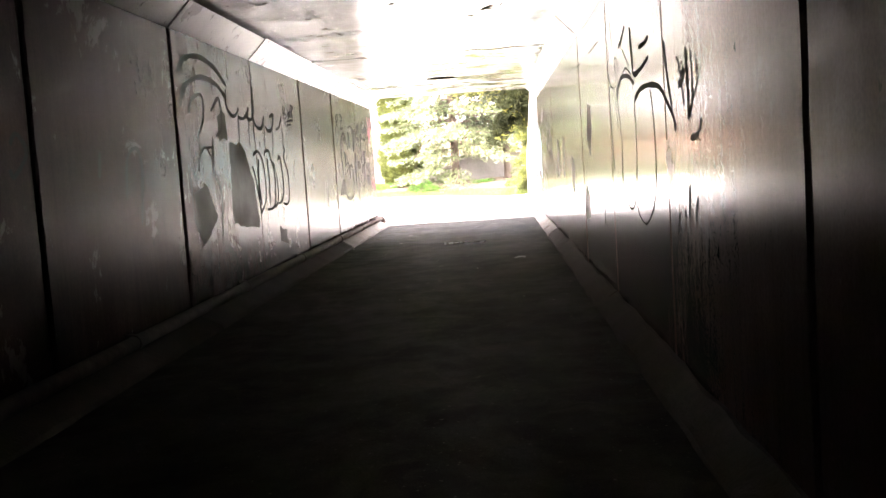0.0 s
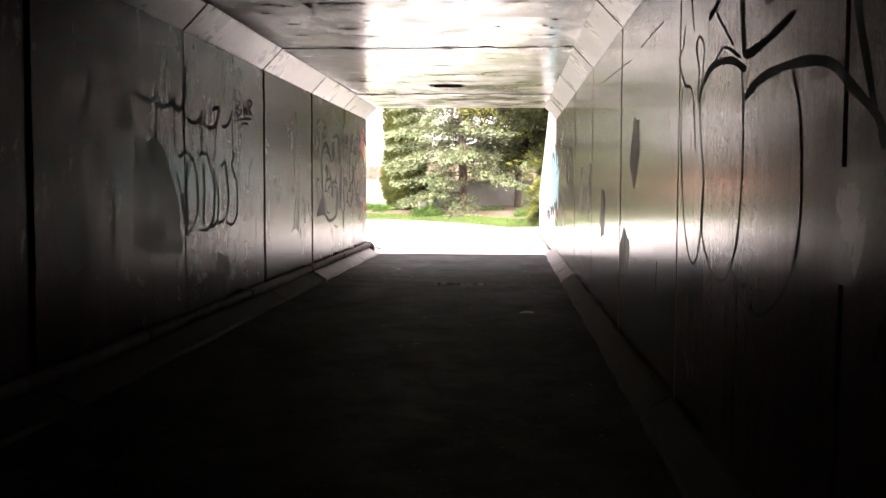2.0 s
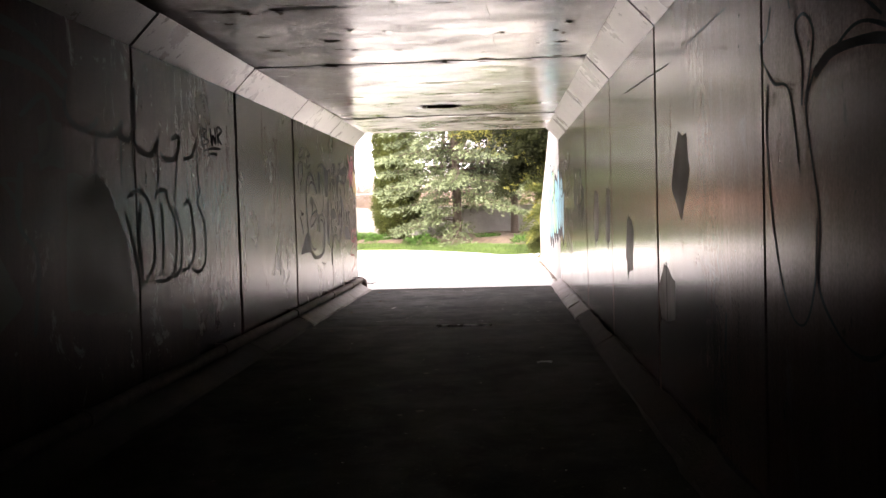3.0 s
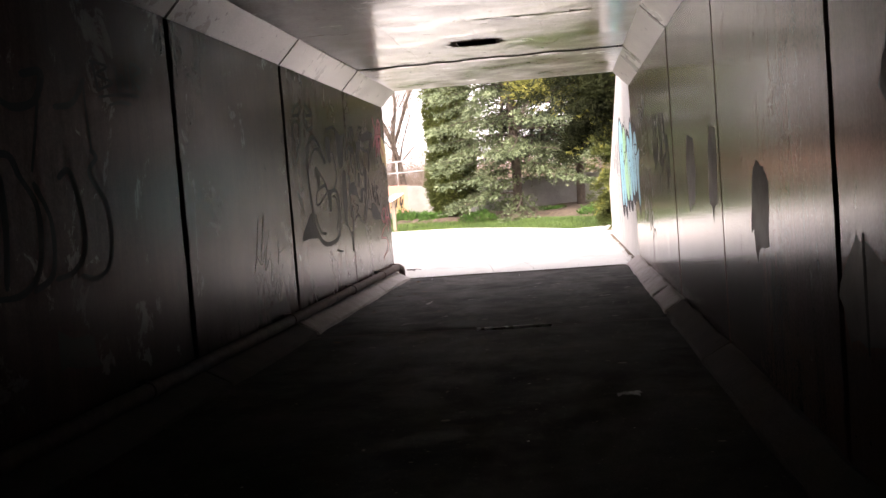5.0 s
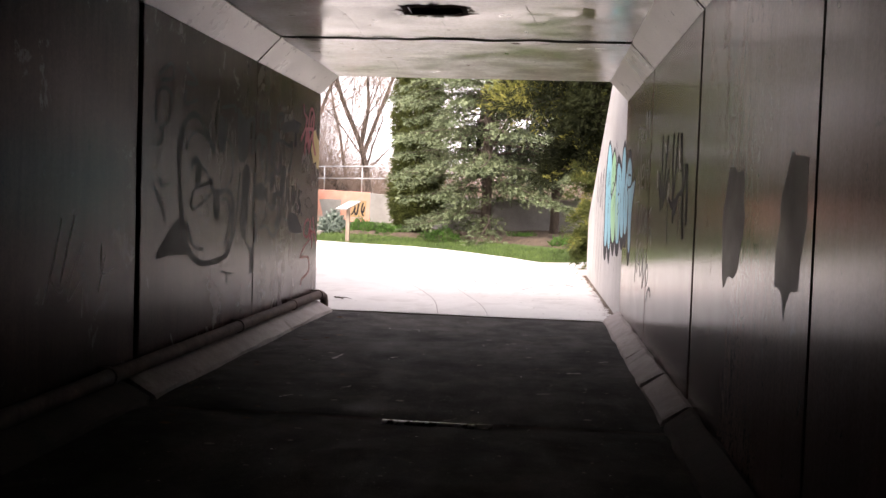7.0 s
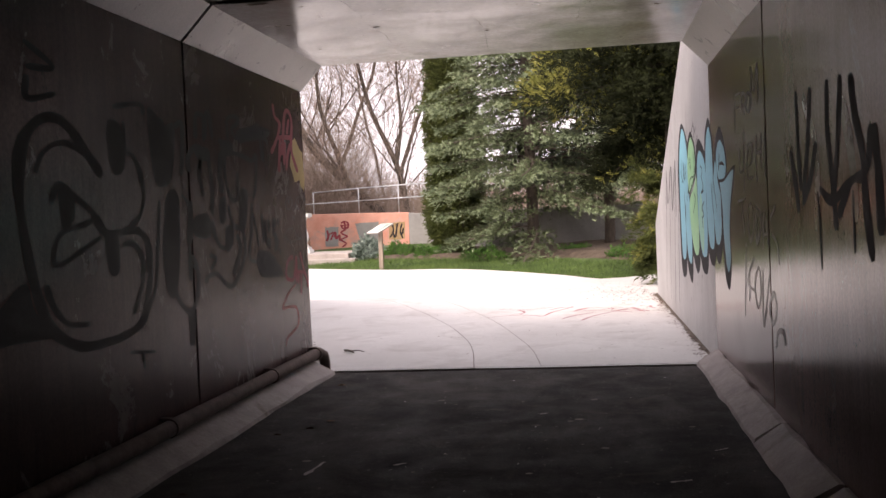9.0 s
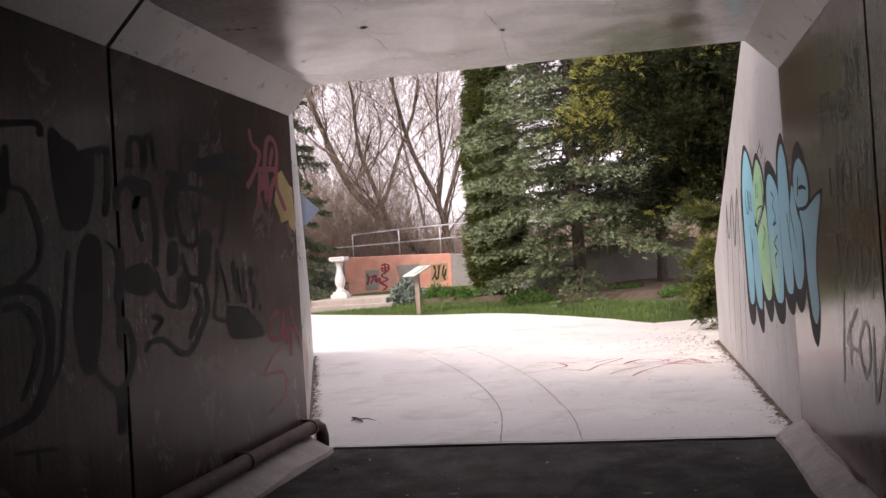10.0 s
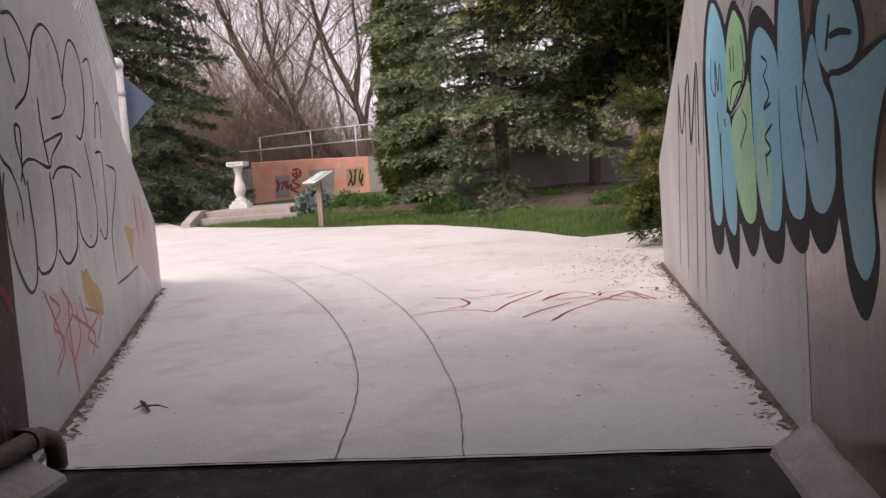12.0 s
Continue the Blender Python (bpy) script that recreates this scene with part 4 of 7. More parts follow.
def juniper(name, at, limbs, per, seed, mat, label, shoot=0.12, thick=0.06, inner=None):
    """A spreading conifer: limbs that carry many drooping sprays, golden where lit and shade-coloured beneath."""
    r = np.random.default_rng(seed)
    tree = empty(name, at)
    tagged(tree, label, "tree", group="evergreens")
    height = max(l[1] for l in limbs) + 1
    bm = bmesh.new()
    tube(bm, [(0.05 * math.sin(z * 2), 0.04 * math.cos(z * 2), z) for z in np.linspace(-0.4, height, 9)], [(0.15 if height > 4 else 0.06) * (1 - k / 10) for k in range(9)], 9)
    part("trunk", bm, BARK, tree, smooth=True)
    wood = bmesh.new()
    allv, tips = [], []
    up = np.array([0, 0, 1.0])
    for az, h, L, rise, fat in limbs:
        d = np.array([math.cos(az), math.sin(az), 0])
        lat = np.array([-math.sin(az), math.cos(az), 0])

        def at_s(s):
            s = np.asarray(s)[:, None]
            return d * L * s + up * (h + L * rise * s - 0.1 * L * s ** 3)
        tube(wood, [tuple(p) for p in at_s(np.linspace(0, 0.95, 5))], [thick * (1 - k / 5.5) for k in range(5)], 5, False)
        c = max(int(11 * L), 4)
        s = 0.22 + 0.78 * r.uniform(0, 1, c) ** 0.7
        sway = r.uniform(-1, 1, c)
        lift = r.normal(0.12, 0.45, c)
        dirn = unit(d * r.uniform(0.5, 1.0, (c, 1)) + lat * sway[:, None] + up * lift[:, None])
        ln = fat * r.uniform(0.7, 1.45, c)
        root = at_s(s)
        n = per
        u = r.uniform(0.05, 1.0, (c, n)) ** 0.8
        rad = (0.3 * ln)[:, None] * (0.25 + np.sin(u * 2.7)) * np.sqrt(r.uniform(0.02, 1, (c, n)))
        th = r.uniform(0, 2 * math.pi, (c, n))
        sd = unit(np.cross(dirn, up))
        top = np.cross(sd, dirn)
        p = root[:, None] + dirn[:, None] * (ln[:, None] * u)[..., None] + sd[:, None] * (np.cos(th) * rad)[..., None] + top[:, None] * (np.sin(th) * rad * 0.6)[..., None]
        p[..., 2] -= (0.35 * ln[:, None] * u ** 2)
        ax = dirn[:, None] + sd[:, None] * (np.cos(th) * 0.7)[..., None] + top[:, None] * (np.sin(th) * 0.5)[..., None] + r.normal(0, 0.25, (c, n, 3))
        # Upper west limbs are coloured as lit; the others stay mostly in shade colour.
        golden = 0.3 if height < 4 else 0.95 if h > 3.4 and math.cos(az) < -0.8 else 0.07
        lit_shoots = ((np.sin(th) > -0.4) & (u > 0.2) & (r.uniform(0, 1, (c, 1)) < golden)).ravel()
        p, ax = p.reshape(-1, 3), ax.reshape(-1, 3)
        sl = shoot * r.uniform(0.6, 1.4, c * n)
        tips.append(shoots(r, p[lit_shoots], ax[lit_shoots], sl[lit_shoots], 9, 0.34, 0.055))
        allv.append(shoots(r, p[~lit_shoots], ax[~lit_shoots], sl[~lit_shoots], 9, 0.34, 0.06))
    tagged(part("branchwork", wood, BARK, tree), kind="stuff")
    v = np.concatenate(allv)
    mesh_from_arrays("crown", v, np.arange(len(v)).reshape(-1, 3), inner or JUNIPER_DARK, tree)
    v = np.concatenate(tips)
    mesh_from_arrays("outer_growth", v, np.arange(len(v)).reshape(-1, 3), mat, tree)
    return tree


rj = random.Random(5)
over = []
for k in range(44):
    az = math.radians(rj.uniform(110, 270))
    h = rj.uniform(2.9, 6.4)
    over.append((az, h, rj.uniform(0.8, 1.02) * (2.3 + 0.9 * min(h - 2.9, 1.0) - 0.35 * max(h - 4.3, 0)), rj.uniform(-0.08, 0.16), rj.uniform(0.5, 0.75)))
for k in range(16):
    over.append((math.radians(rj.uniform(-80, 105)), rj.uniform(2.0, 6), rj.uniform(1.5, 2.6), rj.uniform(0, 0.3), 0.7))
for k in range(8):
    over.append((math.radians(rj.uniform(160, 260)), rj.uniform(2.3, 2.9), rj.uniform(0.9, 1.5), rj.uniform(-0.1, 0.1), 0.55))
for k in range(4):
    over.append((math.radians(rj.uniform(176, 192)), rj.uniform(2.9, 3.2), rj.uniform(2.0, 2.35), rj.uniform(-0.5, -0.32), 0.42))
over.append((math.radians(184), 3.5, 3.3, 0.06, 0.5))
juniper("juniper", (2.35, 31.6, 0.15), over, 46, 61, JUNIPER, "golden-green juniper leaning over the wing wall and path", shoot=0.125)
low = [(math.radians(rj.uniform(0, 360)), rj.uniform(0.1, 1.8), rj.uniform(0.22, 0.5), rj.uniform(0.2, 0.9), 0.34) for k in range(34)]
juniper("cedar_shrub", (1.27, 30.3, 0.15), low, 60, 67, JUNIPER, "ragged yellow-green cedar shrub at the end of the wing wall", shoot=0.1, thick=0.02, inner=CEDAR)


def leafy(name, at, size, count, seed, mat, label, leaf=0.09):
    r = np.random.default_rng(seed)
    shrub = empty(name, at)
    tagged(shrub, label, "shrub", group="low shrubs")
    bm = bmesh.new()
    for k in range(7):
        a = k * 0.9
        tube(bm, [(0, 0, -0.05), (size[0] * 0.4 * math.cos(a), size[1] * 0.4 * math.sin(a), size[2] * 0.45), (size[0] * 0.75 * math.cos(a), size[1] * 0.75 * math.sin(a), size[2] * 0.75)], [0.012, 0.009, 0.004], 5)
    part("stems", bm, BARK, shrub)
    u = unit(r.normal(size=(count, 3)))
    u[:, 2] = np.abs(u[:, 2])
    p = u * np.array(size) * r.uniform(0.45, 1.0, (count, 1)) ** 0.5
    p *= (0.85 + 0.25 * np.sin(p[:, :1] * 9 + seed) * np.cos(p[:, 1:2] * 7))
    ax = u + r.normal(0, 0.5, (count, 3)) + np.array([0, 0, 0.4])
    v = shoots(r, p, ax, leaf * r.uniform(0.6, 1.5, count), 4, 0.35, 0.13)
    mesh_from_arrays("leaves", v, np.arange(len(v)).reshape(-1, 3), mat, shrub)
    return shrub


leafy("sage_clump", (-7.05, 43.6, 0.2), (0.55, 0.5, 0.62), 1500, 71, SAGE, "grey-green spiky perennial clump before the orange wall", 0.2)
leafy("shrub", (-5.95, 43.2, 0.2), (0.75, 0.6, 0.55), 1900, 72, SHRUB, "bright green low shrub before the orange wall")
leafy("shrub", (-4.9, 42.4, 0.2), (0.6, 0.5, 0.42), 1500, 73, SHRUB, "bright green low shrub beside the arborvitae")
leafy("shrub", (-0.5, 40.2, 0.25), (0.5, 0.4, 0.32), 900, 74, SHRUB, "small green shrub in the mulch bed")
leafy("shrub", (0.9, 37.4, 0.2), (0.65, 0.6, 0.4), 1300, 75, SHRUB, "green ground-cover shrub at the lawn's edge")
leafy("shrub", (-2.9, 39.6, 0.25), (0.7, 0.5, 0.35), 900, 76, SHRUB, "small green shrub under the spruce")


def bare_tree(name, at, trunks, seed, label, levels=5, guides=()):
    r = random.Random(seed)
    tree = empty(name, at)
    tagged(tree, label, "tree", group="bare trees")
    vs, fs = [], []
    tv, tf = [], []

    def seg(store, faces, p, q, a, b, sides):
        d = (q - p).normalized()
        s = d.orthogonal().normalized()
        u = d.cross(s)
        n = len(store)
        for c, rad in ((p, a), (q, b)):
            for k in range(sides):
                t = 2 * math.pi * k / sides
                store.append(c + (s * math.cos(t) + u * math.sin(t)) * rad)
        faces.extend((n + k, n + (k + 1) % sides, n + sides + (k + 1) % sides, n + sides + k) for k in range(sides))

    def grow(p, d, length, rad, level):
        n = 6 if level == 0 else 5 if level < 3 else 3
        for i in range(n):
            w = 0.11 if level == 0 else 0.25
            d = (d + Vector((r.gauss(0, w), r.gauss(0, w), r.gauss(0.06, 0.1)))).normalized()
            q = p + d * (length / n)
            r1 = rad * (1 - 0.5 / n)
            if rad > 0.016:
                seg(vs, fs, p, q, rad, r1, 7 if rad > 0.05 else 4)
            else:
                seg(tv, tf, p, q, rad, r1, 3)
            p, rad = q, r1
            for again in range(2 if level >= 2 else 1):
                if level >= levels or r.random() > (0.95 if again == 0 else 0.3):
                    continue
                side = Vector((r.gauss(0, 1), r.gauss(0, 1), r.gauss(0.4, 0.5))).normalized()
                nd = (d * 0.85 + side * 0.75).normalized()
                grow(p, nd, length * r.uniform(0.45, 0.74), max(rad * r.uniform(0.36, 0.56), 0.0065), level + 1)

    for d, length, rad, off in trunks:
        grow(Vector((off, 0, -0.2)), Vector(d).normalized(), length, rad, 0)
    for line, rad in guides:
        pts = smooth_line(line, 4)
        for i, (p, q) in enumerate(zip(pts, pts[1:])):
            f = i / len(pts)
            r0, r1 = rad * (1 - 0.78 * f), rad * (1 - 0.78 * (i + 1) / len(pts))
            seg(vs, fs, p, q, r0, r1, 9)
            d = (q - p).normalized()
            for again in range(2):
                if f < 0.22 or r.random() > (0.85, 0.4)[again]:
                    continue
                side = Vector((r.gauss(0, 1), r.gauss(0, 0.8), r.gauss(0.3, 0.4))).normalized()
                nd = (d * 0.55 + side * 0.75 + Vector((0, 0, 0.4))).normalized()
                grow(q, nd, r.uniform(2.6, 4.8) * (1.1 - 0.5 * f), r1 * r.uniform(0.2, 0.4), 2)
    mesh_object("trunk", [tuple(v) for v in vs], fs, BARK, tree, smooth=True)
    tagged(mesh_object("twigwork", [tuple(v) for v in tv], tf, TWIG, tree), kind="stuff")
    return tree


bare_tree("bare_tree", (-8.6, 56.0, 0.3), [], 3, "leaning bare spring tree with a dark trunk behind the rail", 5, guides=(
    (((0, 0, -0.2), (-0.6, 0, 1.4), (-2.15, 0.1, 2.85), (-3.8, 0.3, 4.6), (-4.7, 0.4, 6.5), (-5.6, 0.5, 8.9), (-6.3, 0.6, 10.8)), 0.25),
    (((-2.1, 0.1, 2.8), (-2.5, -0.2, 4.2), (-3.1, -0.5, 6.2), (-3.2, -0.8, 8.6), (-3.6, -0.9, 10.8)), 0.13)))
bare_tree("bare_tree", (-8.1, 57.0, 0.3), [], 8, "upright bare spring tree with a forked trunk behind the rail", 5, guides=(
    (((0, 0, -0.2), (-0.15, 0, 1.6), (-0.6, 0.1, 3.7), (-1.65, 0.2, 6.1), (-2.3, 0.3, 8.7), (-2.8, 0.3, 11.5)), 0.18),
    (((-0.6, 0.1, 3.6), (-0.35, 0.3, 5.6), (-0.5, 0.6, 8.2), (-0.2, 0.8, 10.8)), 0.1)))
bare_tree("bare_tree", (-13.5, 60.0, 0.5), [((0.1, 0.000, 1.0), 11.0, 0.123, 0.0), ((-0.4, 0.000, 0.9), 9.0, 0.090, 0.0)], 14, "bare spring tree with pinkish buds in the thicket", 5)
bare_tree("bare_tree", (-4.0, 63.0, 0.5), [((0.05, 0.000, 1.0), 12.0, 0.135, 0.0), ((0.4, 0.000, 0.9), 9.0, 0.084, 0.0)], 21, "tall bare spring tree far behind the spruce", 5)
bare_tree("bare_tree", (-17.5, 58.0, 0.5), [((0.25, 0.000, 1.0), 10.5, 0.123, 0.0), ((-0.2, 0.112, 1.0), 9.0, 0.090, 0.0)], 27, "bare spring tree behind the dark spruce", 5)
bare_tree("bare_tree", (1.5, 59.0, 0.5), [((-0.1, 0.000, 1.0), 11.5, 0.123, 0.0), ((0.3, 0.112, 1.0), 9.0, 0.090, 0.0)], 33, "bare spring tree behind the garden wall", 5)
bare_tree("bare_tree", (-10.5, 66.0, 0.5), [((0.0, 0.000, 1.0), 12.5, 0.135, 0.0), ((-0.35, 0.000, 1.0), 10.0, 0.095, 0.0)], 39, "tall bare spring tree deep in the thicket", 5)

# brushwood behind the wall and the far woods
r = np.random.default_rng(91)


def brush(name, count, xr, yr, hr, width, mat, label, lean=0.25, forks=5):
    x, y = r.uniform(*xr, count), r.uniform(*yr, count)
    h = r.uniform(*hr, count)
    base = np.stack([x, y, np.full(count, 0.3)], 1)
    up = unit(np.stack([r.normal(0, lean, count), r.normal(0, lean, count), np.ones(count)], 1))
    tris = []
    for k in range(forks + 1):
        f = 0 if k == 0 else r.uniform(0.15, 0.85, count)
        d = up if k == 0 else unit(up + r.normal(0, 0.55, (count, 3)))
        ln = h * (1 if k == 0 else r.uniform(0.25, 0.6, count))
        o = base + up * (h * f)[:, None]
        side = unit(np.cross(d, r.normal(size=(count, 3)))) * width * (1 if k == 0 else 0.6)
        tris.append(np.stack([o - side, o + side, o + d * ln[:, None]], 1))
    v = np.concatenate(tris).reshape(-1, 3)
    ob = mesh_from_arrays(name, v, np.arange(len(v)).reshape(-1, 3), mat)
    return tagged(ob, label, "thicket", kind="stuff")


brush("thicket", 4000, (-24, 8), (53.2, 63), (0.9, 4.2), 0.008, TWIG, "brown leafless brushwood thicket behind the garden wall", 0.42, 11)
brush("thicket", 2700, (-22, -10.2), (53.5, 60), (2.4, 7.5), 0.009, TWIG, "taller brown brushwood beside the leaning tree", 0.4, 11)
brush("thicket", 2400, (-45, 30), (64, 85), (1.6, 4.6), 0.018, TWIG, "far brown leafless woods", 0.4, 9)
brush("thicket", 2500, (-60, 45), (85, 120), (2.0, 5.0), 0.05, BARK, "distant grey-brown belt of woods", 0.4, 9)

# grass of the lawn
n = 42000
x = r.uniform(-14, 4, n)
e = np.interp(x, [p[0] for p in EDGE], [p[1] for p in EDGE])
y = e + (r.uniform(0, 1, n) ** 1.2 - 0.01) * np.where(x < -5, 6.5, 4.2)
keep = (x > -7.2) | (y < 42.7)
x, y = x[keep], y[keep]
z = np.array([ground_z(a, b) - 0.04 for a, b in zip(x, y)])
o = np.stack([x, y, z], 1)
a = r.uniform(0, 6.28, len(x))
side = np.stack([np.cos(a), np.sin(a), 0 * a], 1) * 0.008
tip = o + np.stack([r.normal(0, 0.03, len(x)), r.normal(0, 0.03, len(x)), r.uniform(0.05, 0.12, len(x))], 1)
v = np.stack([o - side, o + side, tip], 1).reshape(-1, 3)
tagged(mesh_from_arrays("grass", v, np.arange(len(v)).reshape(-1, 3), BLADE), "short green spring grass beside the path", "grass", kind="stuff")

# mulch bed under the evergreens
vs, fs = [], []
mx = np.linspace(-7.0, 4.0, 34)
back = lambda x: np.interp(x, [-7, -4.5, -2.3, -0.8, 0.4, 1.2, 4], [43.2, 41.5, 39.6, 38.6, 37.0, 36.4, 36])
for x in mx:
    y0 = back(x) + 0.25 * noise.noise((x * 2, 0, 0))
    for j in range(9):
        y = y0 + (46 - y0) * (j / 8) ** 1.3
        vs.append((x, y, ground_z(x, y) + 0.02 + (0.07 if 0 < j < 8 else -0.05) + 0.05 * noise.noise((x * 1.5, y * 1.5, 2))))
for c in range(len(mx) - 1):
    for j in range(8):
        p = c * 9 + j
        fs.append((p, p + 9, p + 10, p + 1))
tagged(mesh_object("mulch_bed", vs, fs, SOIL, smooth=True), "brown mulch bed under the evergreens", "mulch bed", kind="structure")

# earth fill beside and above the tunnel
vs, fs = [], []
bank = empty("embankment")
tagged(bank, "earth embankment over the tunnel and behind the wing walls", "embankment", kind="structure")
ys = [-40, -20, -7, 5, 15, 20, 22, *np.arange(22.4, 33, 0.5)]
for side in (-1, 1):
    vs, fs = [], []
    for y in ys:
        k = min(max((y - 22.25) / 6.49, 0), 1.4)
        inner = (-2.98 - 2.21 * k) if side < 0 else (1.24 - 0.1 * k)
        if y <= 22:
            inner = -0.87
        for c in range(12):
            x = inner + side * (0 if c == 0 else 1.6 ** c * 0.5)
            vs.append((x, y, bank_z(y) - 0.1 + (0.12 * noise.noise((x * 0.6, y * 0.6, 0)) if c > 1 else -0.05)))
    for j in range(len(ys) - 1):
        for c in range(11):
            p = j * 12 + c
            fs.append((p, p + 1, p + 13, p + 12))
    mesh_object("slope", vs, fs, EARTH, bank, smooth=True)


# ---- garden: wall, rail, pedestal, sign ----
def wall_run(name, pts, z0, tops, mat, label):
    bm = bmesh.new()
    rows = []
    pts = [Vector(p) for p in pts]
    for i, p in enumerate(pts):
        d = (pts[min(i + 1, len(pts) - 1)] - pts[max(i - 1, 0)]).normalized()
        nrm = Vector((-d.y, d.x)) * 0.25
        t = tops[i]
        rows.append([bm.verts.new(c) for c in ((p.x, p.y, z0), (p.x, p.y, t - 0.02), (p.x + nrm.x * 0.1, p.y + nrm.y * 0.1, t), (p.x + nrm.x, p.y + nrm.y, t), (p.x + nrm.x, p.y + nrm.y, z0))])
    for a, b in zip(rows, rows[1:]):
        for k in range(5):
            bm.faces.new((a[k], a[(k + 1) % 5], b[(k + 1) % 5], b[k]))
    bm.faces.new(rows[0])
    bm.faces.new(rows[-1][::-1])
    return tagged(part(name, bm, mat), label, "wall", kind="structure")


wall_run("wall_garden", [(-11.6, 52), (-9.4, 52), (-7.3, 52)], 0.2, [1.83, 1.8, 1.74], ORANGE, "low concrete garden wall painted faded orange with graffiti")
wall_run("wall_garden_grey", [(-7.29, 52), (-6.2, 51.9), (-5.2, 49), (-3.4, 44.3), (0.5, 42.8), (4.5, 41.8)], 0.1, [1.72, 1.6, 1.6, 1.62, 1.6, 1.58], GREYWALL, "low bare grey concrete garden wall behind the evergreens")
wall_run("wall_garden_far", [(-19, 51.5), (-11.61, 52)], 0.2, [1.5, 1.6], GREYWALL, "low grey concrete garden wall beyond the orange part")

rail = empty("railing", (-9.4, 52.15, 1.78))
tagged(rail, "galvanised pipe railing on top of the garden wall", "railing")
for x in (-1.85, 0.05, 1.7, 3.35):
    bm = bmesh.new()
    hgt = 0.95 if x < -1 else 1.03
    tube(bm, [(x, 0, -0.05), (x, 0, hgt)], 0.024, 8)
    part("post", bm, GALV, rail, smooth=True)
for a, b in (((0.05, 0, 1.03), (3.4, 0, 1.13)), ((0.05, 0, 0.52), (3.4, 0, 0.6)), ((-4.5, 0, 0.42), (0.05, 0, 0.52)), ((-1.85, 0, 0.93), (0.05, 0, 1.03))):
    bm = bmesh.new()
    tube(bm, [a, b], 0.022, 8)
    part("bar", bm, GALV, rail, smooth=True)

steps = empty("platform_steps", (-8.75, 42.6, 0.1))
tagged(steps, "weathered concrete platform with two broad low steps", "steps")
for lo, hi in (((-1.25, 0.32, 0), (1.2, 3.3, 0.37)), ((-1.15, -0.12, 0), (1.5, 0.32, 0.215))):
    bm = bmesh.new()
    box(bm, lo, hi, 0.015)
    part("step", bm, STEP, steps)
bm = bmesh.new()
o = [(-0.75, 0.0), (-0.75, 0.14), (0.1, 0.42), (0.6, 0.42), (0.6, 0.0)]
f = [bm.verts.new((-1.42, y, z)) for y, z in o]
g = [bm.verts.new((-1.17, y, z)) for y, z in o]
bm.faces.new(f)
bm.faces.new(g[::-1])
for k in range(5):
    bm.faces.new((f[k], f[(k + 1) % 5], g[(k + 1) % 5], g[k]))
part("cheek", bm, STEP, steps)

ped = empty("pedestal", (-9.34, 44.2, 0.47))
ped.scale = (0.74, 0.74, 1.01)
tagged(ped, "pale cast-stone baluster pedestal with a square top on the platform", "pedestal")
bm = bmesh.new()
box(bm, (-0.35, -0.35, 0), (0.35, 0.35, 0.13), 0.012)
box(bm, (-0.27, -0.27, 0.13), (0.27, 0.27, 0.21), 0.012)
part("plinth", bm, STONE, ped)
bm = bmesh.new()
lathe(bm, [(0.21, 0.21), (0.22, 0.25), (0.15, 0.3), (0.14, 0.33), (0.2, 0.42), (0.225, 0.52), (0.21, 0.62), (0.16, 0.74), (0.125, 0.86), (0.12, 0.98), (0.14, 1.0), (0.14, 1.03), (0.17, 1.09), (0.19, 1.14)], 28)
part("baluster", bm, STONE, ped, smooth=True)
bm = bmesh.new()
box(bm, (-0.26, -0.26, 1.14), (0.26, 0.26, 1.17), 0.008)
box(bm, (-0.33, -0.33, 1.17), (0.33, 0.33, 1.29), 0.015)
slab = part("top_slab", bm, STONE, ped)
bm = bmesh.new()
for k in range(7):
    box(bm, (-0.24 + k * 0.07, -0.334, 1.215), (-0.2 + k * 0.07, -0.329, 1.25))
tagged(part("lettering", bm, SIGNFRAME, slab, "unreadable dark lettering on the top slab's edge"), kind="stuff")

board = empty("information_sign", (-5.6, 38.75, 0.17))
tagged(board, "tilted white information panel on a weathered wooden post", "sign")
bm = bmesh.new()
box(bm, (-0.055, -0.055, -0.15), (0.055, 0.055, 0.98), 0.008)
part("post", bm, POSTW, board)
tilt = Matrix.Translation((0, -0.03, 1.04)) @ Matrix.Rotation(radians(-52), 4, "Z") @ Matrix.Rotation(radians(27), 4, "X")
bm = bmesh.new()
box(bm, (-0.36, -0.27, -0.02), (0.36, 0.27, 0.012), 0.006)
bm.transform(tilt)
sheet_panel = part("panel", bm, SIGNFRAME, board)
bm = bmesh.new()
box(bm, (-0.345, -0.255, 0.012), (0.345, 0.255, 0.017))
bm.transform(tilt)
part("face", bm, SIGNFACE, sheet_panel, "pale printed sign face")
bm = bmesh.new()
for k in range(6):
    box(bm, (-0.3, 0.14 - k * 0.055, 0.017), (-0.02, 0.162 - k * 0.055, 0.0195))
box(bm, (0.05, -0.17, 0.017), (0.3, 0.18, 0.0195))
box(bm, (-0.3, 0.19, 0.017), (0.3, 0.23, 0.0195))
bm.transform(tilt)
part("print", bm, SIGNINK, sheet_panel, "unreadable print in bars")
bm = bmesh.new()
box(bm, (-0.12, -0.1, -0.06), (0.12, 0.1, -0.02), 0.006)
bm.transform(tilt)
part("bracket", bm, GALV, sheet_panel)

# ---- fence on the west wing wall, with the diamond sign on its end post ----
fence = empty("chain_link_fence", (0, 0, 0))
tagged(fence, "galvanised chain-link fence along the sloping wing wall", "fence")
d2 = (LW[1] - LW[0]).normalized()
n2 = Vector((-d2.y, d2.x))


def wing_top(s):
    return 3.87 - 2.94 * s / 6.86


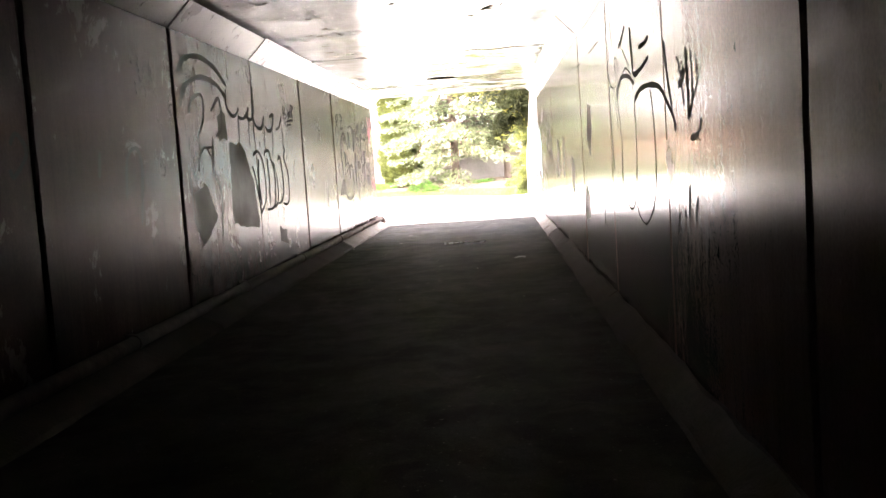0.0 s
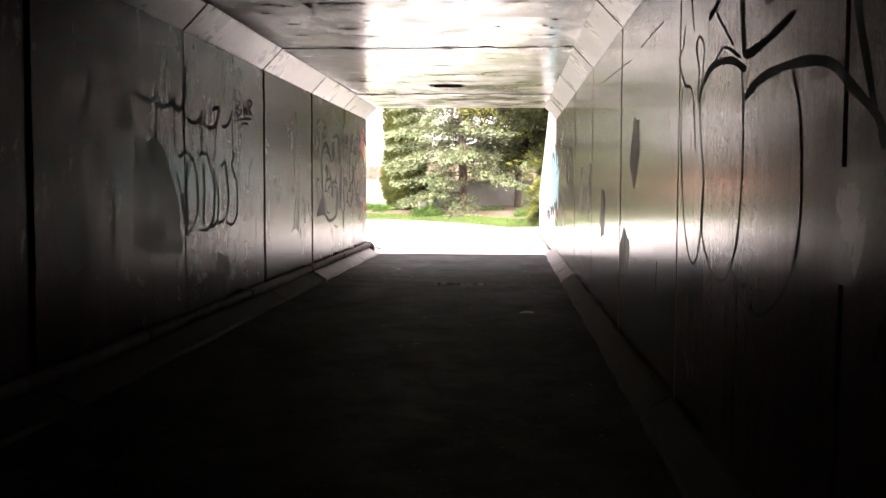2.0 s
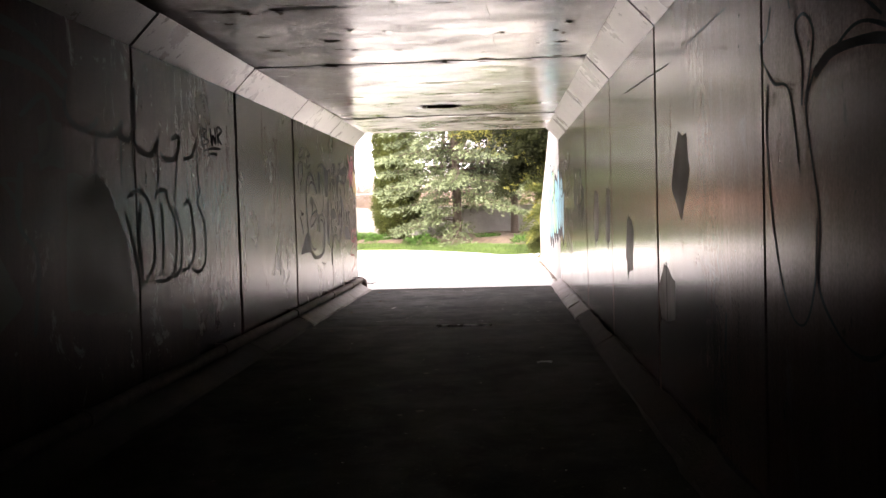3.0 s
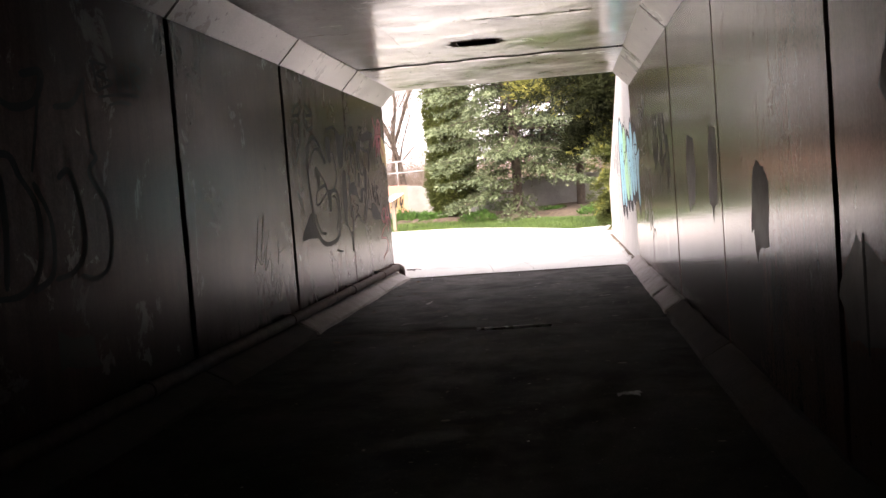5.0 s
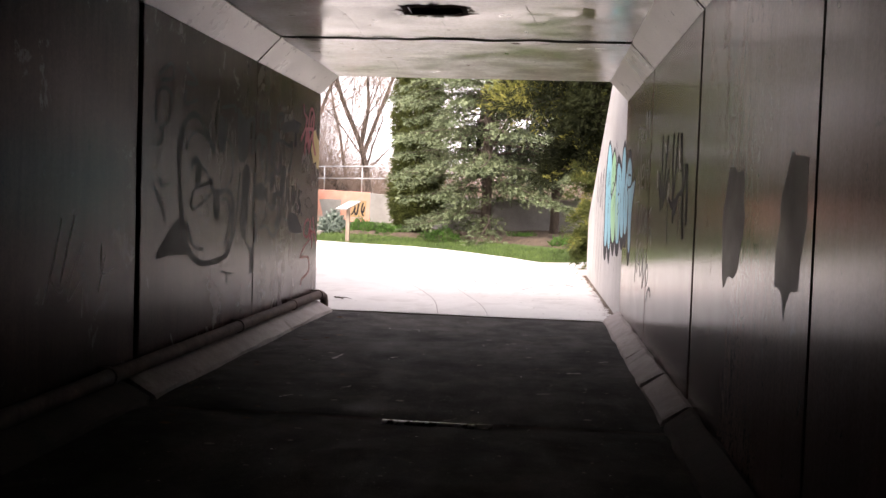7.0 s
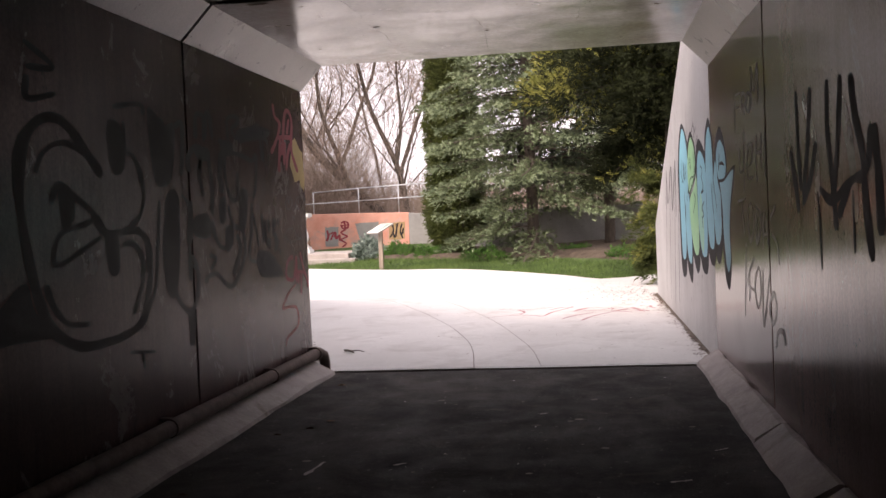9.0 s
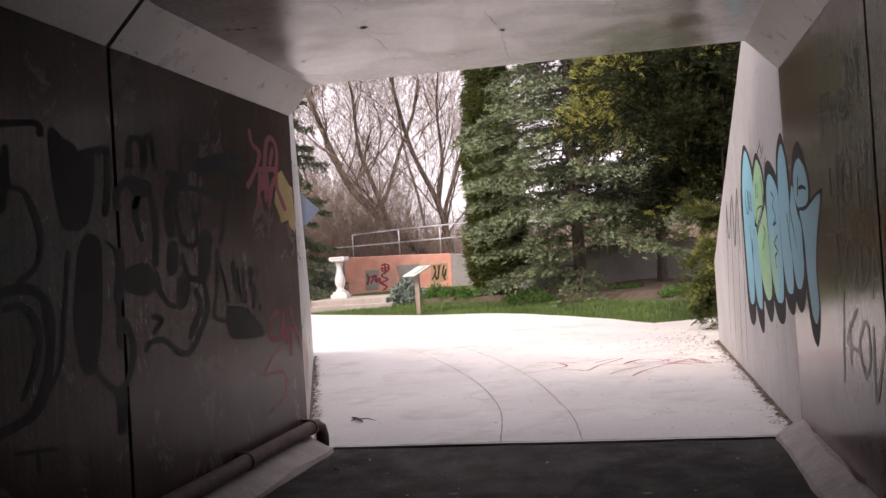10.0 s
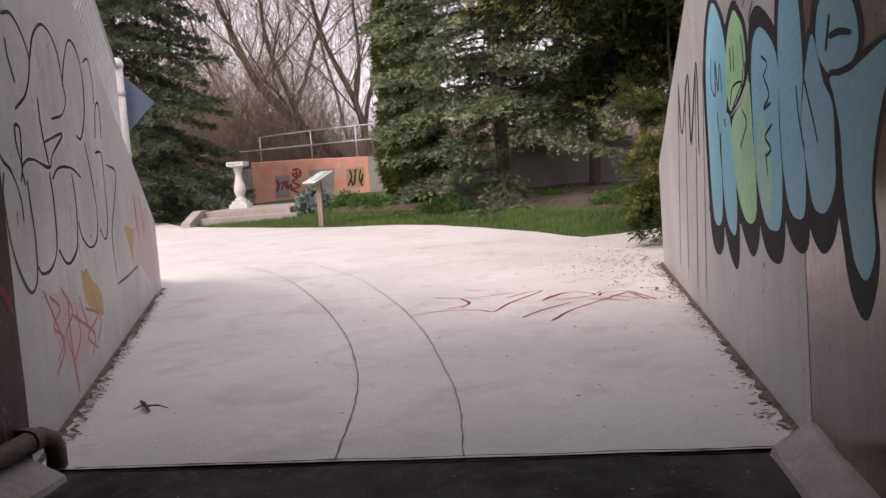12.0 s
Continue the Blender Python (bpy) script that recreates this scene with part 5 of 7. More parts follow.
def on_fence(s, h):
    p = LW[0] + n2 * 0.14 + d2 * s
    return (p.x, p.y, wing_top(s) + h)


for s in (0.2, 3.0):
    bm = bmesh.new()
    tube(bm, [on_fence(s, -0.2), on_fence(s, 1.28)], 0.03, 10)
    part("post", bm, GALV, fence, smooth=True)
for h in (0.06, 1.22):
    bm = bmesh.new()
    tube(bm, [on_fence(0.0, h), on_fence(5.8, h)], 0.02, 8)
    part("rail", bm, GALV, fence, smooth=True)
bm = bmesh.new()
step = 0.075
for k in range(-16, int(5.8 / step)):
    s0 = k * step
    for a, b in (((s0, 0.05), (s0 + 1.17, 1.22)), ((s0, 1.22), (s0 + 1.17, 0.05))):
        sa, sb = max(a[0], 0.0), min(b[0], 5.8)
        if sb <= sa:
            continue
        ha = a[1] + (b[1] - a[1]) * (sa - a[0]) / 1.17
        hb = a[1] + (b[1] - a[1]) * (sb - a[0]) / 1.17
        tube(bm, [on_fence(sa, ha), on_fence(sb, hb)], 0.0035, 3, False)
part("wire_mesh", bm, GALV, fence)

end_post = empty("sign_post", (-4.71, 27.75, 0.1))
tagged(end_post, "white steel post with a domed cap and a diamond sign", "sign post")
bm = bmesh.new()
lathe(bm, [(0.058, 0), (0.058, 2.5)], 16)
pole = part("pole", bm, STONE, end_post, smooth=True)
bm = bmesh.new()
lathe(bm, [(0.068, 2.49), (0.07, 2.54), (0.055, 2.58), (0.02, 2.6)], 16)
part("cap", bm, STONE, pole, smooth=True)
for z in (0.95, 1.55, 2.2):
    bm = bmesh.new()
    lathe(bm, [(0.064, z), (0.067, z + 0.01), (0.067, z + 0.035), (0.064, z + 0.045)], 16)
    part("band", bm, GALV, pole, smooth=True)
bm = bmesh.new()
box(bm, (-0.225, -0.004, -0.225), (0.225, 0.004, 0.225), 0.003)
bm.transform(Matrix.Translation((0.0, 0.085, 2.12)) @ Matrix.Rotation(radians(14), 4, "Z") @ Matrix.Rotation(radians(45), 4, "Y"))
part("diamond_sign", bm, BLUE, end_post, "blue diamond-shaped metal sign")
bm = bmesh.new()
box(bm, (-0.03, 0.05, 2.05), (0.03, 0.085, 2.2), 0.004)
part("bracket", bm, GALV, end_post)


# ---- graffiti: thin coats of paint on walls and path ----
EAST = (Vector((XR, 0, 0)), Vector((0, 1, 0)), Vector((0, 0, 1)), Vector((-1, 0, 0)))
WEST = (Vector((XL, 0, 0)), Vector((0, 1, 0)), Vector((0, 0, 1)), Vector((1, 0, 0)))
WING_WEST = (Vector((-2.72, 22.26, 0)), Vector((-2.19, 6.48, 0)).normalized(), Vector((0, 0, 1)), Vector((6.48, 2.19, 0)).normalized())
WING_EAST = (Vector((0.96, 22.25, 0)), Vector((-0.1, 6.0, 0)).normalized(), Vector((0, 0, 1)), Vector((-6.0, -0.1, 0)).normalized())
ORANGE_WALL = (Vector((0, 52, 0)), Vector((1, 0, 0)), Vector((0, 0, 1)), Vector((0, -1, 0)))
PAVED = (Vector((0, 0, 0)), Vector((1, 0, 0)), Vector((0, 1, 0)), Vector((0, 0, 1)))


def graffiti(label):
    return tagged(empty("graffiti"), label, "graffiti")


def on_plane(plane, a, b, lift):
    o, u, v, n = plane
    p = o + u * a + v * b + n * lift
    if plane is PAVED:
        p.z += ground_z(p.x, p.y)
    if plane is WING_EAST and a < 0:
        p.x = XR - lift
    return p


def stroke(g, plane, mat, width, line):
    bm = bmesh.new()
    lift = 0.0014 + 0.00001 * len(g.children)
    pts = smooth_line([(a, b, 0) for a, b in line], 7)
    wob = [width * (0.8 + 0.35 * noise.noise((p.x * 5, p.y * 5, width * 90))) for p in pts]
    wob[0] *= 0.6
    wob[-1] *= 0.5
    rows = []
    for i, p in enumerate(pts):
        d = (pts[min(i + 1, len(pts) - 1)] - pts[max(i - 1, 0)]).normalized()
        ax, ay = -d.y * wob[i] * 1.25, d.x * wob[i] * 0.75
        rows.append([bm.verts.new(on_plane(plane, p.x + k * ax, p.y + k * ay, lift)) for k in (1, -1)])
    for a, b in zip(rows, rows[1:]):
        bm.faces.new((a[0], a[1], b[1], b[0]))
    part("stroke", bm, mat, g)


def ears(ring):
    """Cuts a closed outline into triangles, ear by ear."""
    def cross(a, b, c):
        return (b.x - a.x) * (c.y - a.y) - (b.y - a.y) * (c.x - a.x)
    idx = list(range(len(ring)))
    area = sum(ring[k - 1].x * ring[k].y - ring[k].x * ring[k - 1].y for k in idx)
    if area < 0:
        idx.reverse()
    out = []
    while len(idx) > 3:
        best = None
        for k in range(len(idx)):
            i, j, m = idx[k - 1], idx[k], idx[(k + 1) % len(idx)]
            turn = cross(ring[i], ring[j], ring[m])
            if turn <= 0:
                continue
            clear = not any(q not in (i, j, m) and cross(ring[i], ring[j], ring[q]) >= 0 and cross(ring[j], ring[m], ring[q]) >= 0
                            and cross(ring[m], ring[i], ring[q]) >= 0 for q in idx)
            if clear:
                best = k
                break
        if best is None:
            best = min(range(len(idx)), key=lambda k: abs(cross(ring[idx[k - 1]], ring[idx[k]], ring[idx[(k + 1) % len(idx)]])))
            idx.pop(best)
            continue
        out.append((idx[best - 1], idx[best], idx[(best + 1) % len(idx)]))
        idx.pop(best)
    out.append(tuple(idx))
    return out


def fill(g, plane, mat, layer, line):
    """A closed patch of paint: rounded for letters, ragged for cover-up paint."""
    bm = bmesh.new()
    n = len(line)
    ragged = mat in (GREYPAINT, RUBBED, YELLOWPAINT, GREYWALL, OLIVE, PINKSMEAR)
    plain = len(line) > 20
    loop = [Vector((*line[k % n], 0)) for k in range(-1, n + 2)]
    ring = []
    for a, b, c, d in zip(loop, loop[1:], loop[2:], loop[3:]):
        for i in range(5):
            t = i / 5
            if ragged:
                q = b.lerp(c, t)
                ring.append(q + Vector((noise.noise(q * 9), 1.6 * noise.noise(q * 7 + Vector((4, 0, 0))), 0)) * 0.03)
                continue
            if plain:
                ring.append(b.lerp(c, t))
                continue
            ring.append(0.5 * (2 * b + (c - a) * t + (2 * a - 5 * b + 4 * c - d) * t * t + (3 * b - a - 3 * c + d) * t ** 3))
    vs = [bm.verts.new((p.x, p.y, 0)) for p in ring]
    for tri in ears(ring):
        bm.faces.new([vs[k] for k in tri])
    if plane is WING_EAST:
        bmesh.ops.bisect_plane(bm, geom=bm.verts[:] + bm.edges[:] + bm.faces[:], plane_co=(0, 0, 0), plane_no=(1, 0, 0))
    for v in bm.verts:
        v.co = on_plane(plane, v.co.x, v.co.y, 0.0005 + 0.0003 * layer + 0.00001 * len(g.children))
    part("patch", bm, mat, g)


g = graffiti("large looping black spray tag with long drips on the wall")
stroke(g, EAST, BLACKPAINT, 0.0302, [(7.36, 1.65), (7.10, 1.70), (6.69, 1.70), (6.35, 1.66), (6.15, 1.57), (5.97, 1.48), (5.92, 1.43)])
stroke(g, EAST, BLACKPAINT, 0.0302, [(7.46, 2.15), (7.40, 1.90), (7.35, 1.82), (7.04, 1.83), (6.70, 1.87)])
stroke(g, EAST, BLACKPAINT, 0.0302, [(8.17, 1.80), (7.98, 1.85), (7.62, 1.83), (7.35, 1.76)])
stroke(g, EAST, BLACKPAINT, 0.0302, [(6.15, 1.90), (6.11, 1.75), (6.05, 1.63), (5.97, 1.47)])
stroke(g, EAST, BLACKPAINT, 0.0108, [(6.71, 1.68), (6.63, 1.54), (6.59, 1.33), (6.60, 1.17), (6.67, 1.02), (6.86, 0.89), (7.11, 0.82), (7.37, 0.86), (7.51, 0.96)])
stroke(g, EAST, BLACKPAINT, 0.0108, [(7.43, 1.79), (7.38, 1.59), (7.38, 1.31), (7.45, 1.07), (7.60, 0.92), (7.80, 0.89), (7.99, 0.95), (8.15, 1.08), (8.13, 1.31), (8.22, 1.55), (8.26, 1.71), (8.15, 1.83)])
stroke(g, EAST, BLACKPAINT, 0.0108, [(8.31, 1.71), (8.30, 1.87), (8.38, 2.00), (8.28, 2.03), (8.18, 1.96), (8.20, 1.86), (8.28, 1.71)])
stroke(g, EAST, BLACKPAINT, 0.0108, [(8.74, 1.84), (8.77, 1.68), (8.72, 1.36), (8.61, 1.10), (8.46, 0.94), (8.30, 0.93), (8.19, 1.08), (8.16, 1.31)])
stroke(g, EAST, BLACKPAINT, 0.0108, [(8.69, 2.14), (8.75, 2.04), (8.85, 1.99), (8.67, 1.84), (8.46, 1.78), (8.34, 1.47)])
stroke(g, EAST, BLACKPAINT, 0.0108, [(8.57, 2.35), (8.44, 2.08)])
stroke(g, EAST, BLACKPAINT, 0.0108, [(7.94, 2.09), (7.58, 1.89)])
stroke(g, EAST, BLACKPAINT, 0.0108, [(8.09, 1.81), (7.77, 1.90), (7.44, 1.82)])
stroke(g, EAST, BLACKPAINT, 0.0274, [(7.70, 2.19), (7.89, 2.12), (8.08, 2.08)])
stroke(g, EAST, BLACKPAINT, 0.0274, [(7.08, 1.97), (6.84, 1.97), (6.68, 1.99)])
fill(g, EAST, BLACKPAINT, 0, [(5.96, 1.44), (5.87, 1.43), (5.92, 1.39)])
g = graffiti("jagged black spray tag on the wall")
stroke(g, EAST, BLACKPAINT, 0.018, [(5.81, 1.78), (5.74, 1.72), (5.67, 1.57), (5.65, 1.51)])
stroke(g, EAST, BLACKPAINT, 0.018, [(5.63, 1.71), (5.78, 1.63), (5.68, 1.63), (5.60, 1.70)])
stroke(g, EAST, BLACKPAINT, 0.018, [(5.44, 1.77), (5.43, 1.56), (5.52, 1.45)])
stroke(g, EAST, BLACKPAINT, 0.018, [(5.27, 1.64), (5.35, 1.58), (5.45, 1.53)])
stroke(g, EAST, BLACKPAINT, 0.018, [(5.33, 1.75), (5.30, 1.64)])
stroke(g, EAST, BLACKPAINT, 0.0274, [(5.56, 1.80), (5.54, 1.62), (5.54, 1.44)])
stroke(g, EAST, BLACKPAINT, 0.0274, [(5.51, 1.35), (5.38, 1.36), (5.29, 1.39), (5.25, 1.44)])
g = graffiti("faded black spray loops with drips on the wall")
stroke(g, WEST, FADED, 0.042, [(8.99, 2.26), (9.23, 2.39), (9.67, 2.44), (10.13, 2.38), (10.49, 2.24)])
stroke(g, WEST, FADED, 0.042, [(8.96, 1.95), (9.16, 2.14), (9.62, 2.25), (10.15, 2.22), (10.44, 2.11)])
stroke(g, WEST, FADED, 0.042, [(9.87, 1.70), (9.81, 1.39)])
stroke(g, WEST, FADED, 0.031, [(9.19, 1.90), (9.34, 2.04), (9.63, 2.08), (9.62, 1.87), (9.40, 1.69)])
stroke(g, WEST, FADED, 0.031, [(9.88, 1.95), (10.18, 2.09), (10.22, 1.82), (10.00, 1.71)])
stroke(g, WEST, FADED, 0.022, [(9.06, 1.44), (9.10, 1.20), (9.13, 0.93), (9.34, 0.72)])
stroke(g, WEST, FADED, 0.022, [(9.66, 1.60), (9.83, 1.58), (9.83, 1.35), (10.02, 1.17), (9.95, 0.74)])
stroke(g, WEST, FADED, 0.022, [(9.33, 1.46), (9.60, 1.60), (9.81, 1.49)])
g = graffiti("flowing black spray tag with long drips on the wall")
stroke(g, WEST, BLACKPAINT, 0.032, [(10.47, 2.20), (10.43, 2.08), (10.51, 1.98), (10.70, 1.94), (10.86, 1.99), (10.91, 2.04)])
stroke(g, WEST, BLACKPAINT, 0.032, [(10.86, 1.94), (11.07, 1.93), (11.26, 1.99), (11.33, 2.06)])
stroke(g, WEST, BLACKPAINT, 0.032, [(11.22, 1.96), (11.42, 1.93), (11.51, 2.01)])
stroke(g, WEST, BLACKPAINT, 0.032, [(11.52, 1.94), (11.66, 1.86), (11.89, 1.86), (12.04, 1.99)])
stroke(g, WEST, BLACKPAINT, 0.032, [(12.05, 1.88), (12.22, 1.83), (12.43, 1.88), (12.51, 2.03), (12.31, 2.00)])
stroke(g, WEST, BLACKPAINT, 0.032, [(12.61, 1.86), (12.82, 1.90), (12.98, 2.05)])
stroke(g, WEST, BLACKPAINT, 0.045, [(11.56, 2.31), (11.53, 2.15), (11.55, 2.01)])
stroke(g, WEST, BLACKPAINT, 0.013, [(10.88, 1.93), (10.86, 1.75), (10.84, 1.61)])
stroke(g, WEST, BLACKPAINT, 0.013, [(11.30, 1.99), (11.28, 1.80), (11.28, 1.61)])
stroke(g, WEST, BLACKPAINT, 0.013, [(11.52, 2.03), (11.49, 1.84), (11.50, 1.70)])
stroke(g, WEST, BLACKPAINT, 0.013, [(12.01, 1.95), (12.00, 1.77), (11.98, 1.62)])
stroke(g, WEST, BLACKPAINT, 0.013, [(12.46, 1.89), (12.40, 1.69), (12.34, 1.51)])
stroke(g, WEST, BLACKPAINT, 0.013, [(12.96, 2.02), (12.97, 1.83), (12.99, 1.64)])
stroke(g, WEST, BLACKPAINT, 0.013, [(11.73, 1.69), (11.74, 1.63)])
g = graffiti("row of black bubble letters on the wall")
stroke(g, WEST, BLACKPAINT, 0.026, [(11.38, 1.54), (11.58, 1.58), (11.77, 1.50), (11.86, 1.32), (11.85, 1.07), (11.70, 0.94), (11.54, 0.88)])
stroke(g, WEST, BLACKPAINT, 0.026, [(11.31, 1.41), (11.42, 1.27), (11.51, 1.03), (11.59, 0.87)])
stroke(g, WEST, BLACKPAINT, 0.026, [(11.62, 1.49), (11.56, 1.25), (11.61, 0.96)])
stroke(g, WEST, BLACKPAINT, 0.026, [(11.90, 1.53), (11.96, 1.58), (12.14, 1.59), (12.22, 1.49), (12.36, 1.32), (12.33, 1.03), (12.15, 0.91), (11.86, 0.91)])
stroke(g, WEST, BLACKPAINT, 0.026, [(12.04, 1.50), (12.06, 1.25), (12.02, 0.94)])
stroke(g, WEST, BLACKPAINT, 0.026, [(12.34, 1.46), (12.48, 1.25), (12.45, 0.99), (12.25, 0.91)])
stroke(g, WEST, BLACKPAINT, 0.026, [(12.58, 1.48), (12.71, 1.52), (12.80, 1.32), (12.81, 1.10), (12.67, 0.98), (12.47, 0.95)])
stroke(g, WEST, BLACKPAINT, 0.026, [(12.97, 1.65), (13.03, 1.60), (12.94, 1.51), (13.12, 1.31), (13.11, 1.02), (12.94, 0.92), (12.73, 0.95)])
g = graffiti("small black spray tag with an underline on the wall")
stroke(g, WEST, BLACKPAINT, 0.018, [(13.09, 2.17), (13.14, 1.99)])
stroke(g, WEST, BLACKPAINT, 0.018, [(13.06, 2.16), (13.27, 2.15), (13.14, 2.09), (13.33, 2.06), (13.14, 2.00)])
stroke(g, WEST, BLACKPAINT, 0.018, [(13.38, 2.18), (13.42, 2.03), (13.46, 2.12), (13.53, 2.05), (13.53, 2.20)])
stroke(g, WEST, BLACKPAINT, 0.018, [(13.62, 2.04), (13.60, 2.20), (13.74, 2.18), (13.62, 2.12), (13.73, 2.05)])
stroke(g, WEST, BLACKPAINT, 0.018, [(13.14, 1.96), (13.44, 2.00), (13.69, 2.01)])
stroke(g, WEST, BLACKPAINT, 0.018, [(13.26, 1.92), (13.41, 1.95), (13.57, 1.95)])
g = graffiti("dark grey cover-up paint patches on the wall")
fill(g, WEST, GREYPAINT, 0, [(10.44, 1.65), (10.85, 1.65), (11.04, 1.61), (11.15, 1.43), (11.30, 1.29), (11.41, 0.96), (11.47, 0.74), (10.99, 0.75), (10.41, 0.84), (10.36, 1.01)])
fill(g, WEST, GREYPAINT, 0, [(12.44, 0.66), (12.81, 0.60), (12.86, 0.43), (12.43, 0.49)])
fill(g, WEST, GREYPAINT, 0, [(10.07, 1.94), (10.40, 1.97), (10.39, 1.69), (10.10, 1.68)])
fill(g, WEST, GREYPAINT, 0, [(9.15, 1.20), (9.56, 1.25), (9.83, 0.96), (9.67, 0.83), (9.34, 0.70), (9.16, 0.87)])
g = graffiti("pale drip outline and scrawl on the wall")
stroke(g, WEST, FADED, 0.024, [(7.58, 1.20), (7.65, 1.49), (7.86, 1.57), (7.93, 1.41), (7.83, 0.99)])
stroke(g, WEST, FADED, 0.024, [(7.16, 1.54), (7.12, 1.36)])
stroke(g, WEST, FADED, 0.024, [(5.93, 1.57), (6.00, 1.63), (6.08, 1.59), (6.11, 1.51), (5.95, 1.39), (5.90, 1.43)])
g = graffiti("large dark outlined letter piece on the wall")
stroke(g, WEST, FADED, 0.045, [(18.44, 1.68), (18.26, 1.82), (18.06, 1.94), (17.87, 1.93), (17.72, 1.82), (17.66, 1.65), (17.67, 1.45), (17.71, 1.26), (17.78, 1.05), (17.89, 0.90), (18.12, 0.80), (18.42, 0.78), (18.77, 0.82), (18.90, 0.93), (18.96, 1.12), (18.94, 1.31), (18.79, 1.38), (18.48, 1.36), (18.34, 1.46)])
stroke(g, WEST, FADED, 0.026, [(17.80, 1.67), (17.88, 1.77), (18.05, 1.83), (18.26, 1.79), (18.44, 1.68)])
stroke(g, WEST, FADED, 0.026, [(17.92, 1.52), (18.00, 1.62), (18.13, 1.57), (18.34, 1.45), (17.99, 1.37), (17.96, 1.22), (18.40, 1.35)])
stroke(g, WEST, FADED, 0.026, [(17.84, 1.13), (17.90, 1.02), (18.03, 0.92), (18.24, 0.90)])
stroke(g, WEST, FADED, 0.026, [(18.60, 2.07), (18.94, 2.12), (18.97, 2.06)])
stroke(g, WEST, FADED, 0.026, [(18.72, 2.00), (18.73, 1.83), (18.83, 1.80), (18.93, 1.63), (18.89, 1.48), (18.74, 1.40)])
stroke(g, WEST, FADED, 0.026, [(18.64, 1.30), (18.78, 1.30), (18.88, 1.19), (18.84, 1.04), (18.73, 0.90)])
stroke(g, WEST, FADED, 0.02, [(19.14, 1.55), (19.07, 1.20), (19.03, 1.03), (18.92, 0.91)])
stroke(g, WEST, FADED, 0.02, [(19.47, 1.60), (19.57, 1.51), (19.56, 1.18), (19.69, 1.07), (19.61, 0.89), (19.46, 0.85), (19.28, 0.98)])
stroke(g, WEST, FADED, 0.02, [(18.66, 0.69), (18.98, 0.65)])
stroke(g, WEST, FADED, 0.02, [(18.82, 0.67), (18.83, 0.57)])
fill(g, WEST, FADED, 1, [(18.00, 1.63), (18.13, 1.59), (18.14, 1.46), (18.03, 1.39), (18.00, 1.50)])
fill(g, WEST, FADED, 1, [(18.44, 1.35), (18.59, 1.36), (18.59, 1.16), (18.48, 1.15)])
fill(g, WEST, FADED, 1, [(18.53, 1.98), (18.68, 1.97), (18.72, 1.75), (18.60, 1.69), (18.53, 1.78)])
fill(g, WEST, FADED, 1, [(19.03, 2.09), (19.15, 2.08), (19.19, 2.00), (19.41, 2.04), (19.34, 1.71), (19.20, 1.64), (19.08, 1.70)])
fill(g, WEST, FADED, 1, [(19.22, 1.55), (19.43, 1.57), (19.34, 1.00), (19.18, 1.02)])
g = graffiti("black letter cluster with drips on the wall")
stroke(g, WEST, FADED, 0.030, [(19.74, 1.98), (19.76, 2.13), (19.83, 2.15), (19.89, 2.13), (19.88, 1.97)])
stroke(g, WEST, FADED, 0.030, [(19.91, 1.99), (19.94, 2.15), (20.00, 2.16), (20.04, 2.00)])
stroke(g, WEST, FADED, 0.030, [(19.61, 1.75), (19.60, 1.84), (19.72, 1.92), (19.86, 1.91), (19.95, 1.84), (19.99, 1.68), (19.97, 1.46)])
stroke(g, WEST, FADED, 0.030, [(19.76, 1.77), (19.82, 1.84), (19.78, 1.73), (19.84, 1.59)])
stroke(g, WEST, FADED, 0.030, [(20.16, 2.01), (20.26, 1.92), (20.25, 1.76), (20.34, 1.59), (20.49, 1.60), (20.50, 1.79)])
stroke(g, WEST, FADED, 0.030, [(20.34, 2.01), (20.35, 2.17), (20.55, 2.20), (20.54, 2.15), (20.42, 2.10), (20.51, 2.04), (20.75, 2.10), (21.02, 2.19)])
stroke(g, WEST, FADED, 0.030, [(20.29, 1.92), (20.55, 1.92), (20.83, 1.89), (20.93, 1.93), (20.90, 1.71), (20.82, 1.60)])
stroke(g, WEST, FADED, 0.030, [(21.02, 2.19), (21.04, 2.08), (21.08, 1.90)])
stroke(g, WEST, FADED, 0.030, [(19.96, 1.43), (20.01, 1.31), (20.14, 1.23), (20.29, 1.25)])
stroke(g, WEST, FADED, 0.030, [(20.28, 1.53), (20.37, 1.39), (20.55, 1.35), (20.59, 1.19), (20.47, 1.05), (20.31, 0.95), (20.17, 0.97), (20.01, 1.05), (19.84, 1.04), (19.81, 1.00)])
stroke(g, WEST, FADED, 0.030, [(20.78, 1.56), (20.75, 1.34), (20.68, 1.14), (20.86, 1.09)])
stroke(g, WEST, FADED, 0.030, [(20.43, 1.32), (20.49, 1.20), (20.32, 1.02)])
stroke(g, WEST, FADED, 0.030, [(19.89, 1.19), (20.00, 1.16), (19.90, 1.09)])
stroke(g, WEST, FADED, 0.030, [(20.99, 1.47), (21.04, 1.25)])
stroke(g, WEST, FADED, 0.030, [(21.15, 1.43), (21.17, 1.32)])
stroke(g, WEST, FADED, 0.030, [(21.32, 1.44), (21.32, 1.36)])
stroke(g, WEST, FADED, 0.030, [(19.30, 1.01), (19.36, 0.92), (19.49, 0.84), (19.60, 0.87), (19.68, 1.02), (19.64, 1.15), (19.56, 1.18), (19.56, 1.04)])
stroke(g, WEST, FADED, 0.030, [(19.41, 2.03), (19.52, 2.06), (19.52, 1.90), (19.48, 1.72)])
stroke(g, WEST, FADED, 0.030, [(20.77, 2.06), (21.12, 2.09), (21.24, 2.06)])
